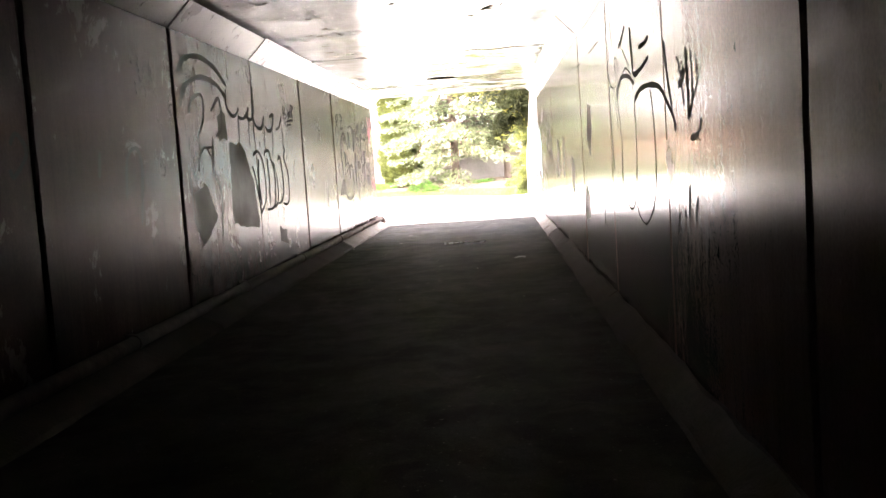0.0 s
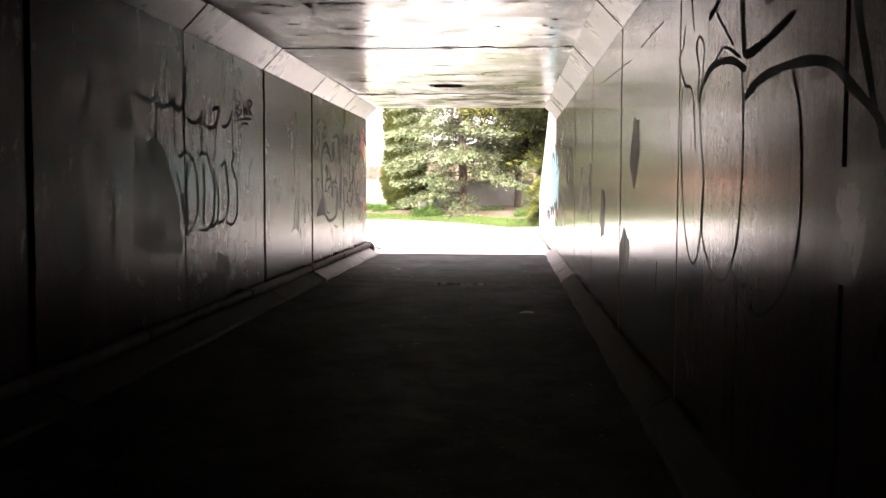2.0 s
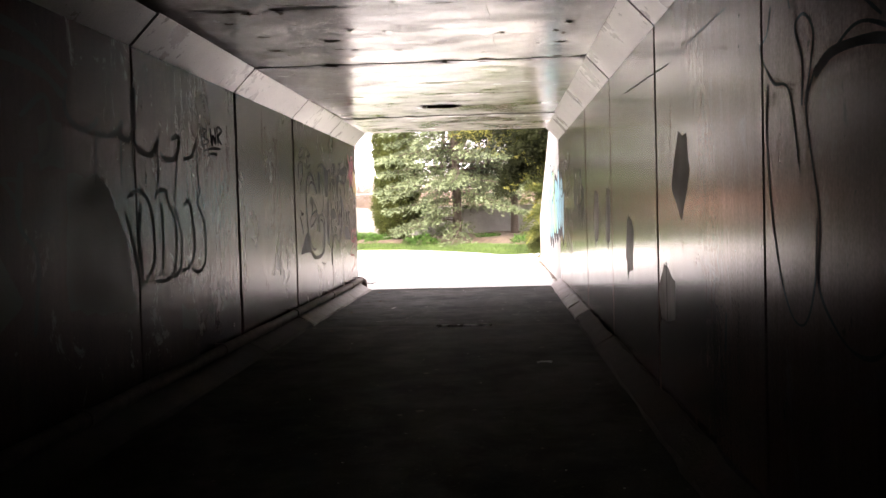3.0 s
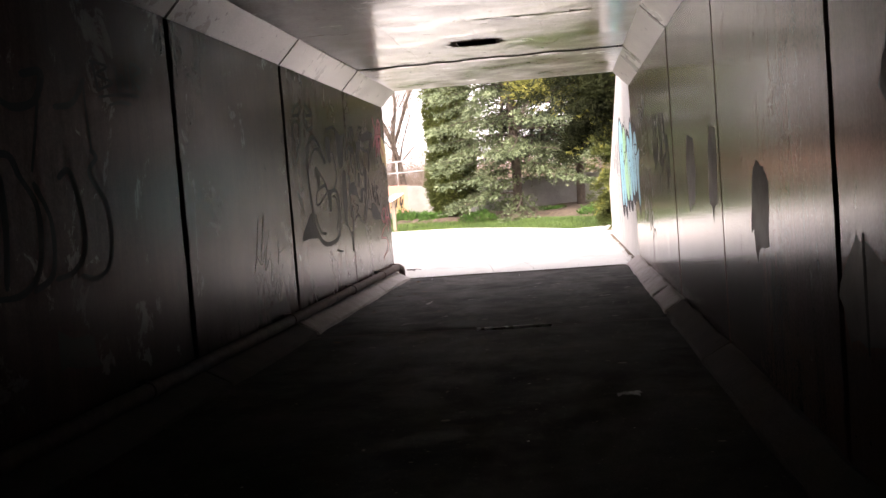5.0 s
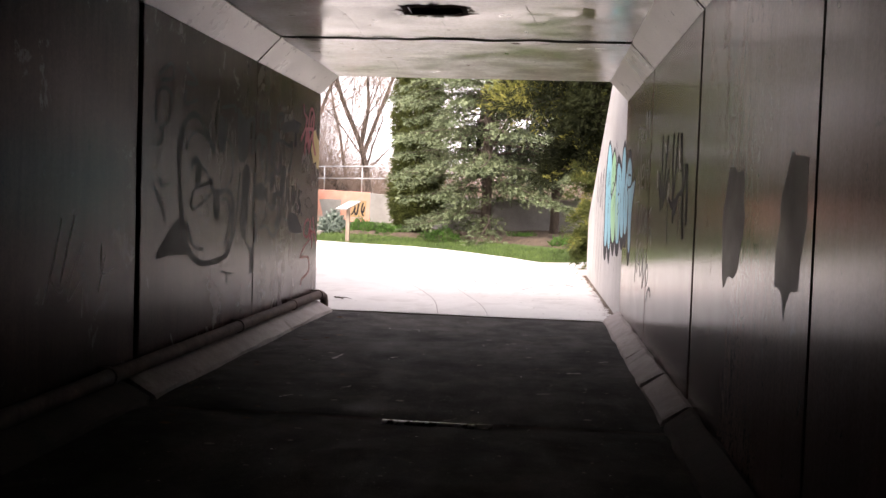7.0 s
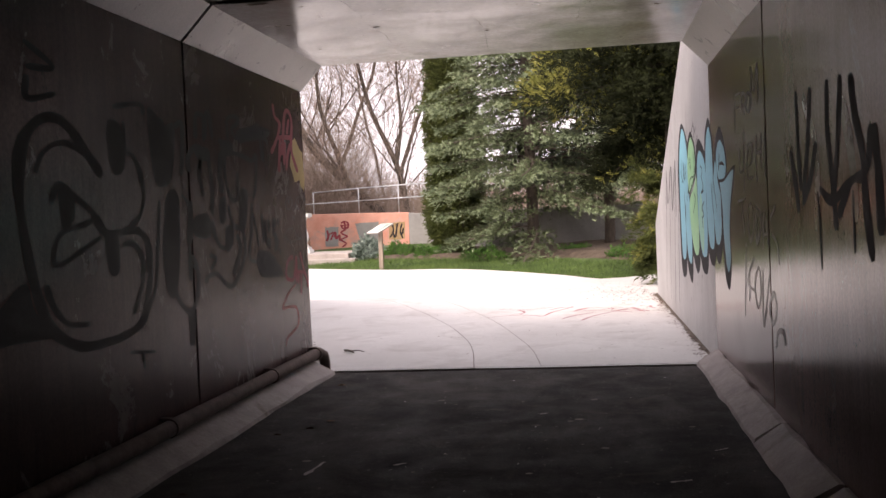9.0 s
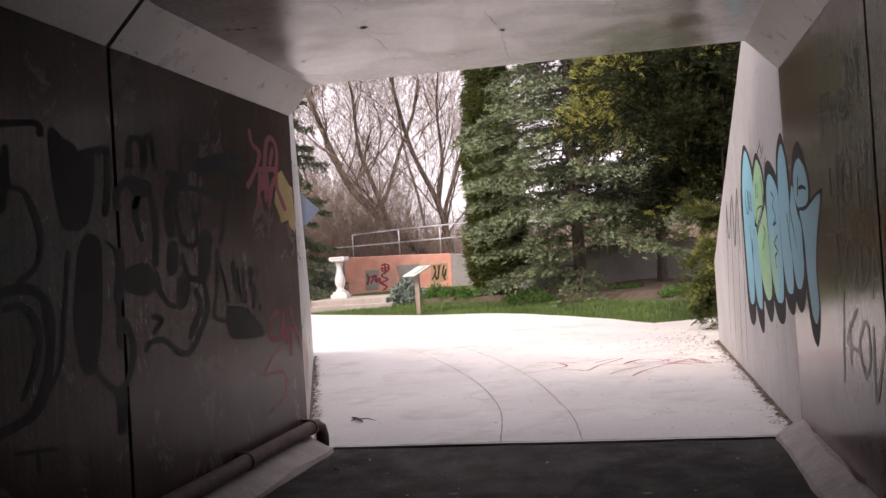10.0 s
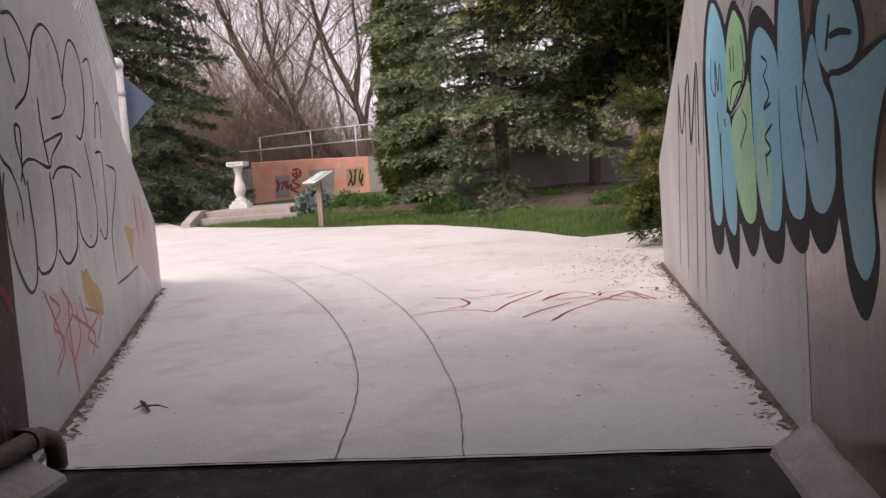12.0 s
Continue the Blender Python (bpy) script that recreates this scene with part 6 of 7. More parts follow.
stroke(g, WEST, FADED, 0.045, [(21.12, 1.26), (21.17, 1.21)])
stroke(g, WEST, FADED, 0.045, [(21.30, 1.32), (21.35, 1.24), (21.31, 1.17)])
stroke(g, WEST, FADED, 0.045, [(20.19, 1.92), (20.15, 1.75), (20.18, 1.62)])
stroke(g, WEST, FADED, 0.045, [(19.60, 1.56), (19.60, 1.44), (19.55, 1.27)])
stroke(g, WEST, FADED, 0.050, [(19.54, 0.84), (19.54, 0.72), (19.52, 0.61)])
fill(g, WEST, FADED, 1, [(20.54, 2.10), (20.96, 2.17), (21.28, 2.16), (21.22, 2.10), (20.81, 2.04), (20.56, 2.01)])
fill(g, WEST, FADED, 1, [(19.66, 1.45), (19.90, 1.47), (19.93, 1.32), (19.74, 1.31), (19.63, 1.35)])
fill(g, WEST, FADED, 1, [(20.12, 1.57), (20.24, 1.59), (20.22, 1.43), (20.11, 1.41)])
fill(g, WEST, FADED, 1, [(20.22, 1.38), (20.37, 1.37), (20.32, 1.23), (20.20, 1.21)])
fill(g, WEST, FADED, 1, [(20.55, 1.65), (20.71, 1.63), (20.62, 1.37), (20.49, 1.37)])
fill(g, WEST, FADED, 1, [(20.88, 1.18), (21.22, 1.14), (21.40, 1.02), (21.46, 0.95), (20.92, 0.98)])
fill(g, WEST, FADED, 1, [(19.28, 1.56), (19.40, 1.57), (19.42, 1.39), (19.36, 1.06), (19.19, 1.05), (19.15, 1.24), (19.20, 1.45)])
fill(g, WEST, FADED, 1, [(19.09, 2.03), (19.24, 2.06), (19.28, 1.94), (19.31, 1.80), (19.29, 1.67), (19.13, 1.66), (19.09, 1.79)])
fill(g, WEST, FADED, 1, [(19.72, 1.91), (19.94, 1.93), (19.97, 1.85), (19.77, 1.84)])
fill(g, WEST, FADED, 1, [(20.20, 2.00), (20.41, 2.00), (20.40, 1.91), (20.21, 1.90)])
g = graffiti("black oval shapes and a dark wedge on the wall")
stroke(g, WEST, FADED, 0.025, [(17.23, 2.16), (17.47, 2.27), (17.50, 2.17), (17.26, 2.13)])
stroke(g, WEST, FADED, 0.025, [(17.21, 1.82), (17.20, 1.99), (17.32, 2.08), (17.48, 2.04), (17.42, 1.86), (17.27, 1.79)])
stroke(g, WEST, FADED, 0.025, [(17.76, 2.29), (18.01, 2.20), (17.77, 2.17)])
stroke(g, WEST, FADED, 0.025, [(17.77, 2.13), (17.77, 2.02), (18.02, 2.07)])
stroke(g, WEST, FADED, 0.025, [(17.19, 1.38), (17.32, 1.26), (17.41, 1.13)])
stroke(g, WEST, FADED, 0.025, [(17.28, 1.45), (17.34, 1.39), (17.47, 1.41)])
stroke(g, WEST, FADED, 0.025, [(17.24, 1.67), (17.33, 1.73), (17.33, 1.79)])
fill(g, WEST, FADED, 1, [(17.24, 0.88), (17.45, 1.04), (17.67, 1.15), (17.74, 1.01), (17.92, 0.88), (17.52, 0.88)])
g = graffiti("red spray letters over a yellow smear at the mouth")
fill(g, WEST, YELLOWPAINT, 0, [(21.88, 2.13), (22.01, 2.16), (22.21, 2.01), (22.24, 1.79), (22.20, 1.64), (22.07, 1.80), (21.94, 1.78), (21.82, 1.90)])
stroke(g, WEST, REDPAINT, 0.034, [(21.41, 2.40), (21.45, 2.30), (21.57, 2.25), (21.52, 2.15), (21.41, 2.05), (21.31, 1.98)])
stroke(g, WEST, REDPAINT, 0.034, [(21.50, 1.83), (21.53, 1.99), (21.57, 2.12)])
stroke(g, WEST, REDPAINT, 0.034, [(21.60, 1.98), (21.66, 2.16), (21.72, 2.33), (21.80, 2.38), (21.89, 2.35), (21.92, 2.27), (21.89, 2.15), (21.88, 2.03), (21.95, 1.94), (22.04, 1.85)])
stroke(g, WEST, REDPAINT, 0.034, [(21.49, 2.12), (21.69, 2.14), (21.89, 2.15)])
stroke(g, WEST, REDPAINT, 0.034, [(21.65, 1.90), (21.70, 2.10)])
stroke(g, WEST, REDPAINT, 0.034, [(21.70, 1.85), (21.76, 1.99), (21.85, 2.09)])
stroke(g, WEST, REDPAINT, 0.034, [(21.54, 1.96), (21.66, 2.11)])
stroke(g, WEST, REDPAINT, 0.034, [(21.76, 2.17), (21.84, 2.31)])
g = graffiti("red spray letters on the wall near the mouth")
stroke(g, WEST, REDPAINT, 0.026, [(21.78, 1.09), (21.70, 1.09), (21.61, 1.05), (21.56, 0.96), (21.61, 0.91), (21.76, 0.90), (21.84, 1.00), (21.87, 1.10)])
stroke(g, WEST, REDPAINT, 0.026, [(21.87, 1.07), (21.85, 0.86)])
stroke(g, WEST, REDPAINT, 0.026, [(21.99, 1.13), (22.06, 1.00), (22.16, 0.88), (22.19, 0.80)])
stroke(g, WEST, REDPAINT, 0.026, [(21.88, 0.96), (22.02, 0.95), (22.15, 0.92)])
stroke(g, WEST, REDPAINT, 0.026, [(21.90, 0.85), (21.93, 0.96)])
stroke(g, WEST, REDPAINT, 0.026, [(21.97, 0.75), (22.00, 0.94)])
g = graffiti("faint red squiggle on the wall near the pipe")
stroke(g, WEST, PINKPAINT, 0.022, [(21.82, 0.85), (21.61, 0.79), (21.48, 0.72), (21.43, 0.67), (21.59, 0.67), (21.79, 0.65), (21.86, 0.56), (21.82, 0.48), (21.65, 0.44), (21.52, 0.41), (21.46, 0.35)])
g = graffiti("thin black doodled face on the wall near the mouth")
stroke(g, WEST, FADED, 0.007, [(21.74, 1.62), (21.68, 1.61), (21.64, 1.56), (21.68, 1.52), (21.76, 1.52), (21.81, 1.57), (21.79, 1.62), (21.74, 1.62)])
stroke(g, WEST, FADED, 0.007, [(22.04, 1.63), (21.97, 1.61), (21.93, 1.55), (21.97, 1.52), (22.05, 1.53), (22.09, 1.57), (22.08, 1.62), (22.04, 1.63)])
stroke(g, WEST, FADED, 0.007, [(21.82, 1.45), (21.88, 1.44), (21.85, 1.42)])
stroke(g, WEST, FADED, 0.007, [(21.56, 1.28), (21.66, 1.33), (21.76, 1.35), (21.85, 1.32), (21.94, 1.27), (22.05, 1.25)])
stroke(g, WEST, FADED, 0.007, [(22.05, 1.25), (21.90, 1.24), (21.79, 1.22), (21.66, 1.25), (21.56, 1.28)])
stroke(g, WEST, FADED, 0.016, [(21.73, 1.60), (21.72, 1.56)])
stroke(g, WEST, FADED, 0.016, [(22.02, 1.60), (22.02, 1.57)])
g = graffiti("black blot with short drips on the wall")
stroke(g, WEST, BLACKPAINT, 0.022, [(21.01, 1.47), (21.02, 1.30)])
stroke(g, WEST, BLACKPAINT, 0.022, [(21.07, 1.42), (21.09, 1.25)])
stroke(g, WEST, BLACKPAINT, 0.022, [(21.17, 1.19), (21.20, 1.27)])
stroke(g, WEST, BLACKPAINT, 0.022, [(21.29, 1.15), (21.36, 1.27)])
stroke(g, WEST, BLACKPAINT, 0.022, [(21.28, 1.44), (21.27, 1.29)])
stroke(g, WEST, BLACKPAINT, 0.022, [(21.40, 1.43), (21.40, 1.38)])
stroke(g, WEST, BLACKPAINT, 0.022, [(21.42, 1.18), (21.44, 1.13)])
stroke(g, WEST, BLACKPAINT, 0.022, [(21.01, 2.17), (21.30, 2.16)])
stroke(g, WEST, BLACKPAINT, 0.022, [(21.12, 2.15), (21.11, 1.89)])
stroke(g, WEST, BLACKPAINT, 0.022, [(20.77, 1.50), (20.85, 1.37), (20.90, 1.21)])
fill(g, WEST, BLACKPAINT, 0, [(20.94, 1.16), (21.09, 1.17), (21.22, 1.14), (21.36, 1.06), (21.45, 1.01), (21.42, 0.96), (21.11, 1.01), (20.92, 1.01)])
g = graffiti("tall black angular spray letters with drips on the wall")
stroke(g, EAST, BLACKPAINT, 0.041, [(18.72, 1.94), (18.70, 1.64), (18.66, 1.43)])
stroke(g, EAST, BLACKPAINT, 0.041, [(18.40, 1.92), (18.48, 1.66), (18.62, 1.39)])
stroke(g, EAST, BLACKPAINT, 0.041, [(18.90, 1.65), (18.79, 1.47), (18.72, 1.32)])
stroke(g, EAST, BLACKPAINT, 0.041, [(18.30, 1.65), (18.45, 1.48), (18.63, 1.36)])
stroke(g, EAST, BLACKPAINT, 0.041, [(18.07, 1.91), (18.08, 1.68), (18.01, 1.45), (18.02, 1.38)])
stroke(g, EAST, BLACKPAINT, 0.041, [(18.26, 1.43), (18.02, 1.37), (17.70, 1.45), (17.52, 1.45)])
stroke(g, EAST, BLACKPAINT, 0.041, [(17.84, 1.90), (17.88, 1.70), (17.98, 1.42), (17.97, 1.24)])
stroke(g, EAST, BLACKPAINT, 0.041, [(17.68, 1.88), (17.62, 1.70), (17.53, 1.55), (17.50, 1.35), (17.43, 1.13)])
stroke(g, EAST, BLACKPAINT, 0.041, [(17.39, 1.65), (17.48, 1.49), (17.71, 1.44), (17.93, 1.30)])
stroke(g, EAST, BLACKPAINT, 0.041, [(17.37, 1.65), (17.32, 1.44), (17.31, 1.23)])
stroke(g, EAST, BLACKPAINT, 0.0166, [(18.30, 1.42), (18.27, 1.23), (18.26, 1.05)])
stroke(g, EAST, BLACKPAINT, 0.0166, [(17.68, 1.41), (17.68, 1.15)])
g = graffiti("faint grey written words in rows on the wall")
stroke(g, EAST, FAINT, 0.018, [(20.76, 2.17), (20.80, 1.91)])
stroke(g, EAST, FAINT, 0.018, [(20.77, 2.16), (20.51, 2.15)])
stroke(g, EAST, FAINT, 0.018, [(20.77, 2.07), (20.56, 2.06)])
stroke(g, EAST, FAINT, 0.018, [(20.49, 2.00), (20.46, 2.13), (20.30, 2.11), (20.35, 2.05), (20.47, 2.06), (20.33, 1.98)])
stroke(g, EAST, FAINT, 0.018, [(20.23, 2.12), (20.29, 2.03), (20.17, 1.99), (20.11, 2.08), (20.23, 2.12)])
stroke(g, EAST, FAINT, 0.018, [(20.07, 2.00), (20.05, 2.26), (19.95, 2.09), (19.82, 2.25), (19.82, 2.00)])
stroke(g, EAST, FAINT, 0.018, [(20.63, 1.76), (20.63, 1.61), (20.47, 1.62)])
stroke(g, EAST, FAINT, 0.018, [(20.41, 1.88), (20.49, 1.46)])
stroke(g, EAST, FAINT, 0.018, [(20.29, 1.63), (20.12, 1.66), (20.14, 1.77), (20.30, 1.73), (20.31, 1.56), (20.10, 1.55)])
stroke(g, EAST, FAINT, 0.018, [(19.93, 1.82), (19.97, 1.61), (19.95, 1.52)])
stroke(g, EAST, FAINT, 0.018, [(19.75, 1.81), (19.79, 1.60)])
stroke(g, EAST, FAINT, 0.018, [(19.95, 1.70), (19.77, 1.70)])
stroke(g, EAST, FAINT, 0.018, [(19.62, 1.83), (19.67, 1.54)])
stroke(g, EAST, FAINT, 0.018, [(20.79, 1.40), (20.39, 1.42)])
stroke(g, EAST, FAINT, 0.018, [(20.60, 1.41), (20.54, 1.17)])
stroke(g, EAST, FAINT, 0.018, [(20.26, 1.38), (20.37, 1.28), (20.28, 1.12), (20.13, 1.24), (20.16, 1.36), (20.26, 1.38)])
stroke(g, EAST, FAINT, 0.018, [(20.02, 1.36), (20.05, 1.11)])
stroke(g, EAST, FAINT, 0.018, [(20.02, 1.36), (19.86, 1.30), (19.91, 1.18), (20.05, 1.11)])
stroke(g, EAST, FAINT, 0.018, [(19.82, 1.09), (19.74, 1.32), (19.62, 1.10)])
stroke(g, EAST, FAINT, 0.018, [(19.79, 1.18), (19.64, 1.19)])
stroke(g, EAST, FAINT, 0.0216, [(19.53, 1.29), (19.37, 1.36)])
stroke(g, EAST, FAINT, 0.0216, [(19.49, 1.19), (19.36, 1.14), (19.30, 1.02)])
stroke(g, EAST, FAINT, 0.0216, [(20.48, 1.11), (20.62, 0.59)])
stroke(g, EAST, FAINT, 0.0216, [(20.17, 1.02), (20.47, 0.84), (20.18, 0.80)])
stroke(g, EAST, FAINT, 0.0216, [(20.36, 0.95), (20.41, 0.71)])
stroke(g, EAST, FAINT, 0.0216, [(20.03, 0.97), (20.17, 0.84), (20.08, 0.70), (19.95, 0.79), (19.96, 0.94), (20.03, 0.97)])
stroke(g, EAST, FAINT, 0.0216, [(19.85, 0.96), (19.88, 0.60), (19.62, 0.95)])
stroke(g, EAST, FAINT, 0.0216, [(19.49, 0.85), (19.66, 0.75), (19.56, 0.65), (19.43, 0.75), (19.49, 0.85)])
stroke(g, EAST, FAINT, 0.0216, [(19.50, 0.51), (19.42, 0.61), (19.26, 0.64), (19.18, 0.57)])
g = graffiti("wide dark grey paint swatch running down the wall")
fill(g, EAST, GREYPAINT, 0, [(13.13, 1.26), (13.03, 1.30), (12.94, 1.29), (12.83, 1.26), (12.73, 1.18), (12.81, 0.84), (12.87, 0.84), (13.07, 0.81), (13.12, 0.74), (13.15, 0.81), (13.17, 0.91), (13.26, 0.90)])
g = graffiti("narrow grey paint swatch between the wall joints")
fill(g, EAST, GREYPAINT, 0, [(15.85, 1.56), (15.50, 1.54), (15.43, 1.32), (15.51, 1.06), (15.74, 0.99), (15.91, 0.91), (15.94, 0.99), (16.00, 1.30)])
g = graffiti("tall grey paint swatch beside the wall joint")
fill(g, EAST, GREYPAINT, 0, [(14.60, 1.57), (14.36, 1.55), (14.34, 1.30), (14.43, 1.03), (14.53, 1.03), (14.61, 0.91), (14.66, 1.02), (14.80, 1.02), (14.74, 1.37)])
g = graffiti("narrow grey diamond paint mark on the wall")
fill(g, EAST, GREYPAINT, 0, [(10.71, 1.81), (10.45, 1.78), (10.37, 1.57), (10.65, 1.27), (10.97, 1.49)])
g = graffiti("dark paint drips low beside the wall joint")
fill(g, EAST, GREYPAINT, 0, [(11.30, 0.99), (11.14, 0.94), (10.90, 0.90), (10.92, 0.67), (11.42, 0.58), (11.56, 0.76)])
g = graffiti("thin brown scrape marks on the wall near the mouth")
stroke(g, EAST, RUBBED, 0.05, [(18.56, 1.90), (18.30, 1.60), (18.35, 1.23)])
stroke(g, EAST, RUBBED, 0.05, [(17.82, 1.80), (17.68, 1.52), (17.66, 1.28)])
stroke(g, EAST, RUBBED, 0.05, [(19.08, 1.75), (18.93, 1.40)])
g = graffiti("thin diagonal scratches high on the wall")
stroke(g, EAST, FADED, 0.008, [(10.40, 2.28), (9.87, 2.29), (9.43, 2.29)])
stroke(g, EAST, FADED, 0.008, [(13.13, 2.33), (11.88, 2.29), (10.95, 2.26)])
g = graffiti("brown-grey rubbed patch on the wall")
fill(g, EAST, RUBBED, 0, [(6.26, 1.36), (5.88, 1.36), (6.09, 1.03), (6.26, 1.03)])
g = graffiti("dripping dark chips low on the wall")
stroke(g, EAST, BLACKPAINT, 0.0194, [(5.59, 1.12), (5.62, 0.94)])
stroke(g, EAST, BLACKPAINT, 0.0194, [(5.89, 0.96), (5.94, 0.85)])
stroke(g, EAST, BLACKPAINT, 0.0194, [(5.40, 1.06), (5.47, 0.94)])
stroke(g, EAST, BLACKPAINT, 0.0194, [(5.74, 0.98), (5.71, 0.94)])
stroke(g, EAST, BLACKPAINT, 0.0194, [(9.53, 0.84), (9.56, 0.64)])
stroke(g, EAST, BLACKPAINT, 0.0194, [(11.21, 1.00), (11.20, 0.57)])
g = graffiti("blue and green bubble-letter mural with black outlines")
fill(g, WING_EAST, BLACKPAINT, 0, [(2.19, 2.30), (2.50, 2.13), (2.66, 1.82), (2.67, 1.38), (2.62, 0.77), (2.41, 0.61), (2.11, 0.70), (2.02, 1.09), (2.05, 1.38), (1.69, 1.54), (1.62, 1.82), (1.76, 2.10)])
fill(g, WING_EAST, BLACKPAINT, 0, [(2.08, 1.47), (2.13, 1.13), (2.03, 0.79), (1.77, 0.60), (1.58, 0.65), (1.50, 1.02), (1.55, 1.30), (1.68, 1.53)])
fill(g, WING_EAST, BLACKPAINT, 0, [(1.45, 2.15), (1.71, 2.04), (1.84, 1.87), (1.86, 1.66), (1.76, 1.51), (1.41, 1.57), (1.11, 1.69), (1.04, 1.81), (1.09, 1.97), (1.23, 2.07)])
fill(g, WING_EAST, BLACKPAINT, 0, [(0.99, 1.68), (1.28, 1.57), (1.65, 1.50), (1.76, 1.38), (1.68, 1.13), (1.44, 0.85), (1.17, 0.72), (0.95, 0.85), (0.91, 1.16), (0.93, 1.38), (0.96, 1.56)])
fill(g, WING_EAST, BLACKPAINT, 0, [(0.75, 2.02), (0.97, 1.98), (1.06, 1.79), (1.09, 1.45), (1.05, 1.14), (0.84, 0.81), (0.54, 0.75), (0.38, 0.85), (0.31, 1.16), (0.32, 1.44), (0.31, 1.69), (0.40, 1.87)])
fill(g, WING_EAST, BLACKPAINT, 0, [(0.12, 2.16), (0.34, 2.05), (0.42, 1.83), (0.44, 1.53), (0.43, 1.22), (0.30, 0.93), (0.07, 0.85), (-0.09, 0.93), (-0.13, 1.19), (-0.08, 1.43), (-0.15, 1.63), (-0.13, 1.91), (-0.02, 2.07)])
fill(g, WING_EAST, BLACKPAINT, 0, [(-0.23, 1.79), (-0.06, 1.67), (0.00, 1.55), (0.05, 1.43), (0.02, 1.27), (-0.10, 0.99), (-0.30, 0.89), (-0.49, 0.96), (-0.61, 1.14), (-0.62, 1.31), (-0.61, 1.47), (-0.46, 1.56), (-0.36, 1.67)])
fill(g, WING_EAST, BLACKPAINT, 0, [(-0.58, 2.02), (-0.37, 1.96), (-0.26, 1.84), (-0.24, 1.71), (-0.33, 1.61), (-0.52, 1.56), (-0.80, 1.58), (-0.94, 1.64), (-0.96, 1.72), (-0.88, 1.85), (-0.72, 1.97)])
fill(g, WING_EAST, BLACKPAINT, 0, [(-1.37, 1.67), (-1.21, 1.66), (-0.95, 1.63), (-0.66, 1.60), (-0.39, 1.59), (-0.43, 1.51), (-0.50, 1.37), (-0.53, 1.18), (-0.60, 1.00), (-0.70, 0.79), (-0.89, 0.72), (-1.05, 0.94), (-1.02, 1.17), (-1.11, 1.36), (-1.26, 1.50), (-1.35, 1.62)])
fill(g, WING_EAST, BLACKPAINT, 0, [(2.66, 0.92), (1.60, 1.02), (0.90, 1.07), (0.34, 1.10), (-0.12, 1.15), (-0.51, 1.21), (-0.62, 1.13), (-0.50, 1.08), (-0.18, 1.04), (0.19, 0.99), (0.72, 0.92), (1.36, 0.89), (2.18, 0.81)])
fill(g, WING_EAST, SKYPAINT, 1, [(2.15, 2.24), (2.39, 2.09), (2.54, 1.81), (2.55, 1.39), (2.49, 0.91), (2.34, 0.81), (2.13, 0.87), (2.06, 1.13), (2.08, 1.38), (1.79, 1.54), (1.71, 1.82), (1.85, 2.08)])
fill(g, WING_EAST, SKYPAINT, 1, [(1.99, 1.47), (2.04, 1.13), (1.95, 0.88), (1.78, 0.80), (1.64, 0.82), (1.57, 1.02), (1.62, 1.30), (1.71, 1.52)])
fill(g, WING_EAST, GREENPAINT, 1, [(1.43, 2.09), (1.61, 2.01), (1.73, 1.86), (1.75, 1.66), (1.65, 1.54), (1.42, 1.59), (1.20, 1.69), (1.12, 1.82), (1.18, 1.97), (1.29, 2.04)])
fill(g, WING_EAST, GREENPAINT, 1, [(1.07, 1.67), (1.28, 1.57), (1.56, 1.50), (1.67, 1.38), (1.59, 1.14), (1.40, 0.95), (1.20, 0.90), (1.02, 0.96), (0.98, 1.16), (1.01, 1.38), (1.03, 1.56)])
fill(g, WING_EAST, SKYPAINT, 1, [(0.72, 1.91), (0.89, 1.88), (0.98, 1.75), (1.00, 1.45), (0.96, 1.16), (0.79, 0.94), (0.58, 0.91), (0.44, 0.96), (0.37, 1.18), (0.39, 1.44), (0.37, 1.68), (0.47, 1.81)])
fill(g, WING_EAST, SKYPAINT, 1, [(0.12, 2.08), (0.27, 2.00), (0.35, 1.82), (0.37, 1.53), (0.35, 1.24), (0.25, 1.04), (0.09, 1.00), (-0.03, 1.04), (-0.07, 1.22), (-0.02, 1.43), (-0.09, 1.63), (-0.06, 1.90), (0.02, 2.02)])
fill(g, WING_EAST, SKYPAINT, 1, [(-0.26, 1.76), (-0.15, 1.66), (-0.08, 1.54), (-0.03, 1.43), (-0.07, 1.28), (-0.17, 1.09), (-0.30, 1.05), (-0.43, 1.08), (-0.54, 1.18), (-0.55, 1.31), (-0.54, 1.47), (-0.42, 1.56), (-0.35, 1.66)])
fill(g, WING_EAST, SKYPAINT, 1, [(-0.60, 1.91), (-0.46, 1.89), (-0.35, 1.82), (-0.33, 1.70), (-0.42, 1.62), (-0.55, 1.58), (-0.75, 1.59), (-0.88, 1.64), (-0.89, 1.73), (-0.81, 1.83), (-0.70, 1.88)])
fill(g, WING_EAST, SKYPAINT, 1, [(-1.28, 1.64), (-1.13, 1.63), (-0.95, 1.60), (-0.75, 1.57), (-0.52, 1.57), (-0.56, 1.50), (-0.63, 1.37), (-0.65, 1.18), (-0.70, 1.03), (-0.77, 0.90), (-0.90, 0.86), (-1.01, 0.98), (-0.99, 1.17), (-1.06, 1.36), (-1.17, 1.50), (-1.26, 1.59)])
fill(g, WING_EAST, PALEGREEN, 2, [(0.75, 1.51), (0.88, 1.41), (0.94, 1.20), (0.85, 1.01), (0.69, 0.95), (0.61, 1.10), (0.63, 1.31)])
stroke(g, WING_EAST, BLACKPAINT, 0.02, [(-0.47, 1.67), (-0.53, 1.78), (-0.52, 1.79)])
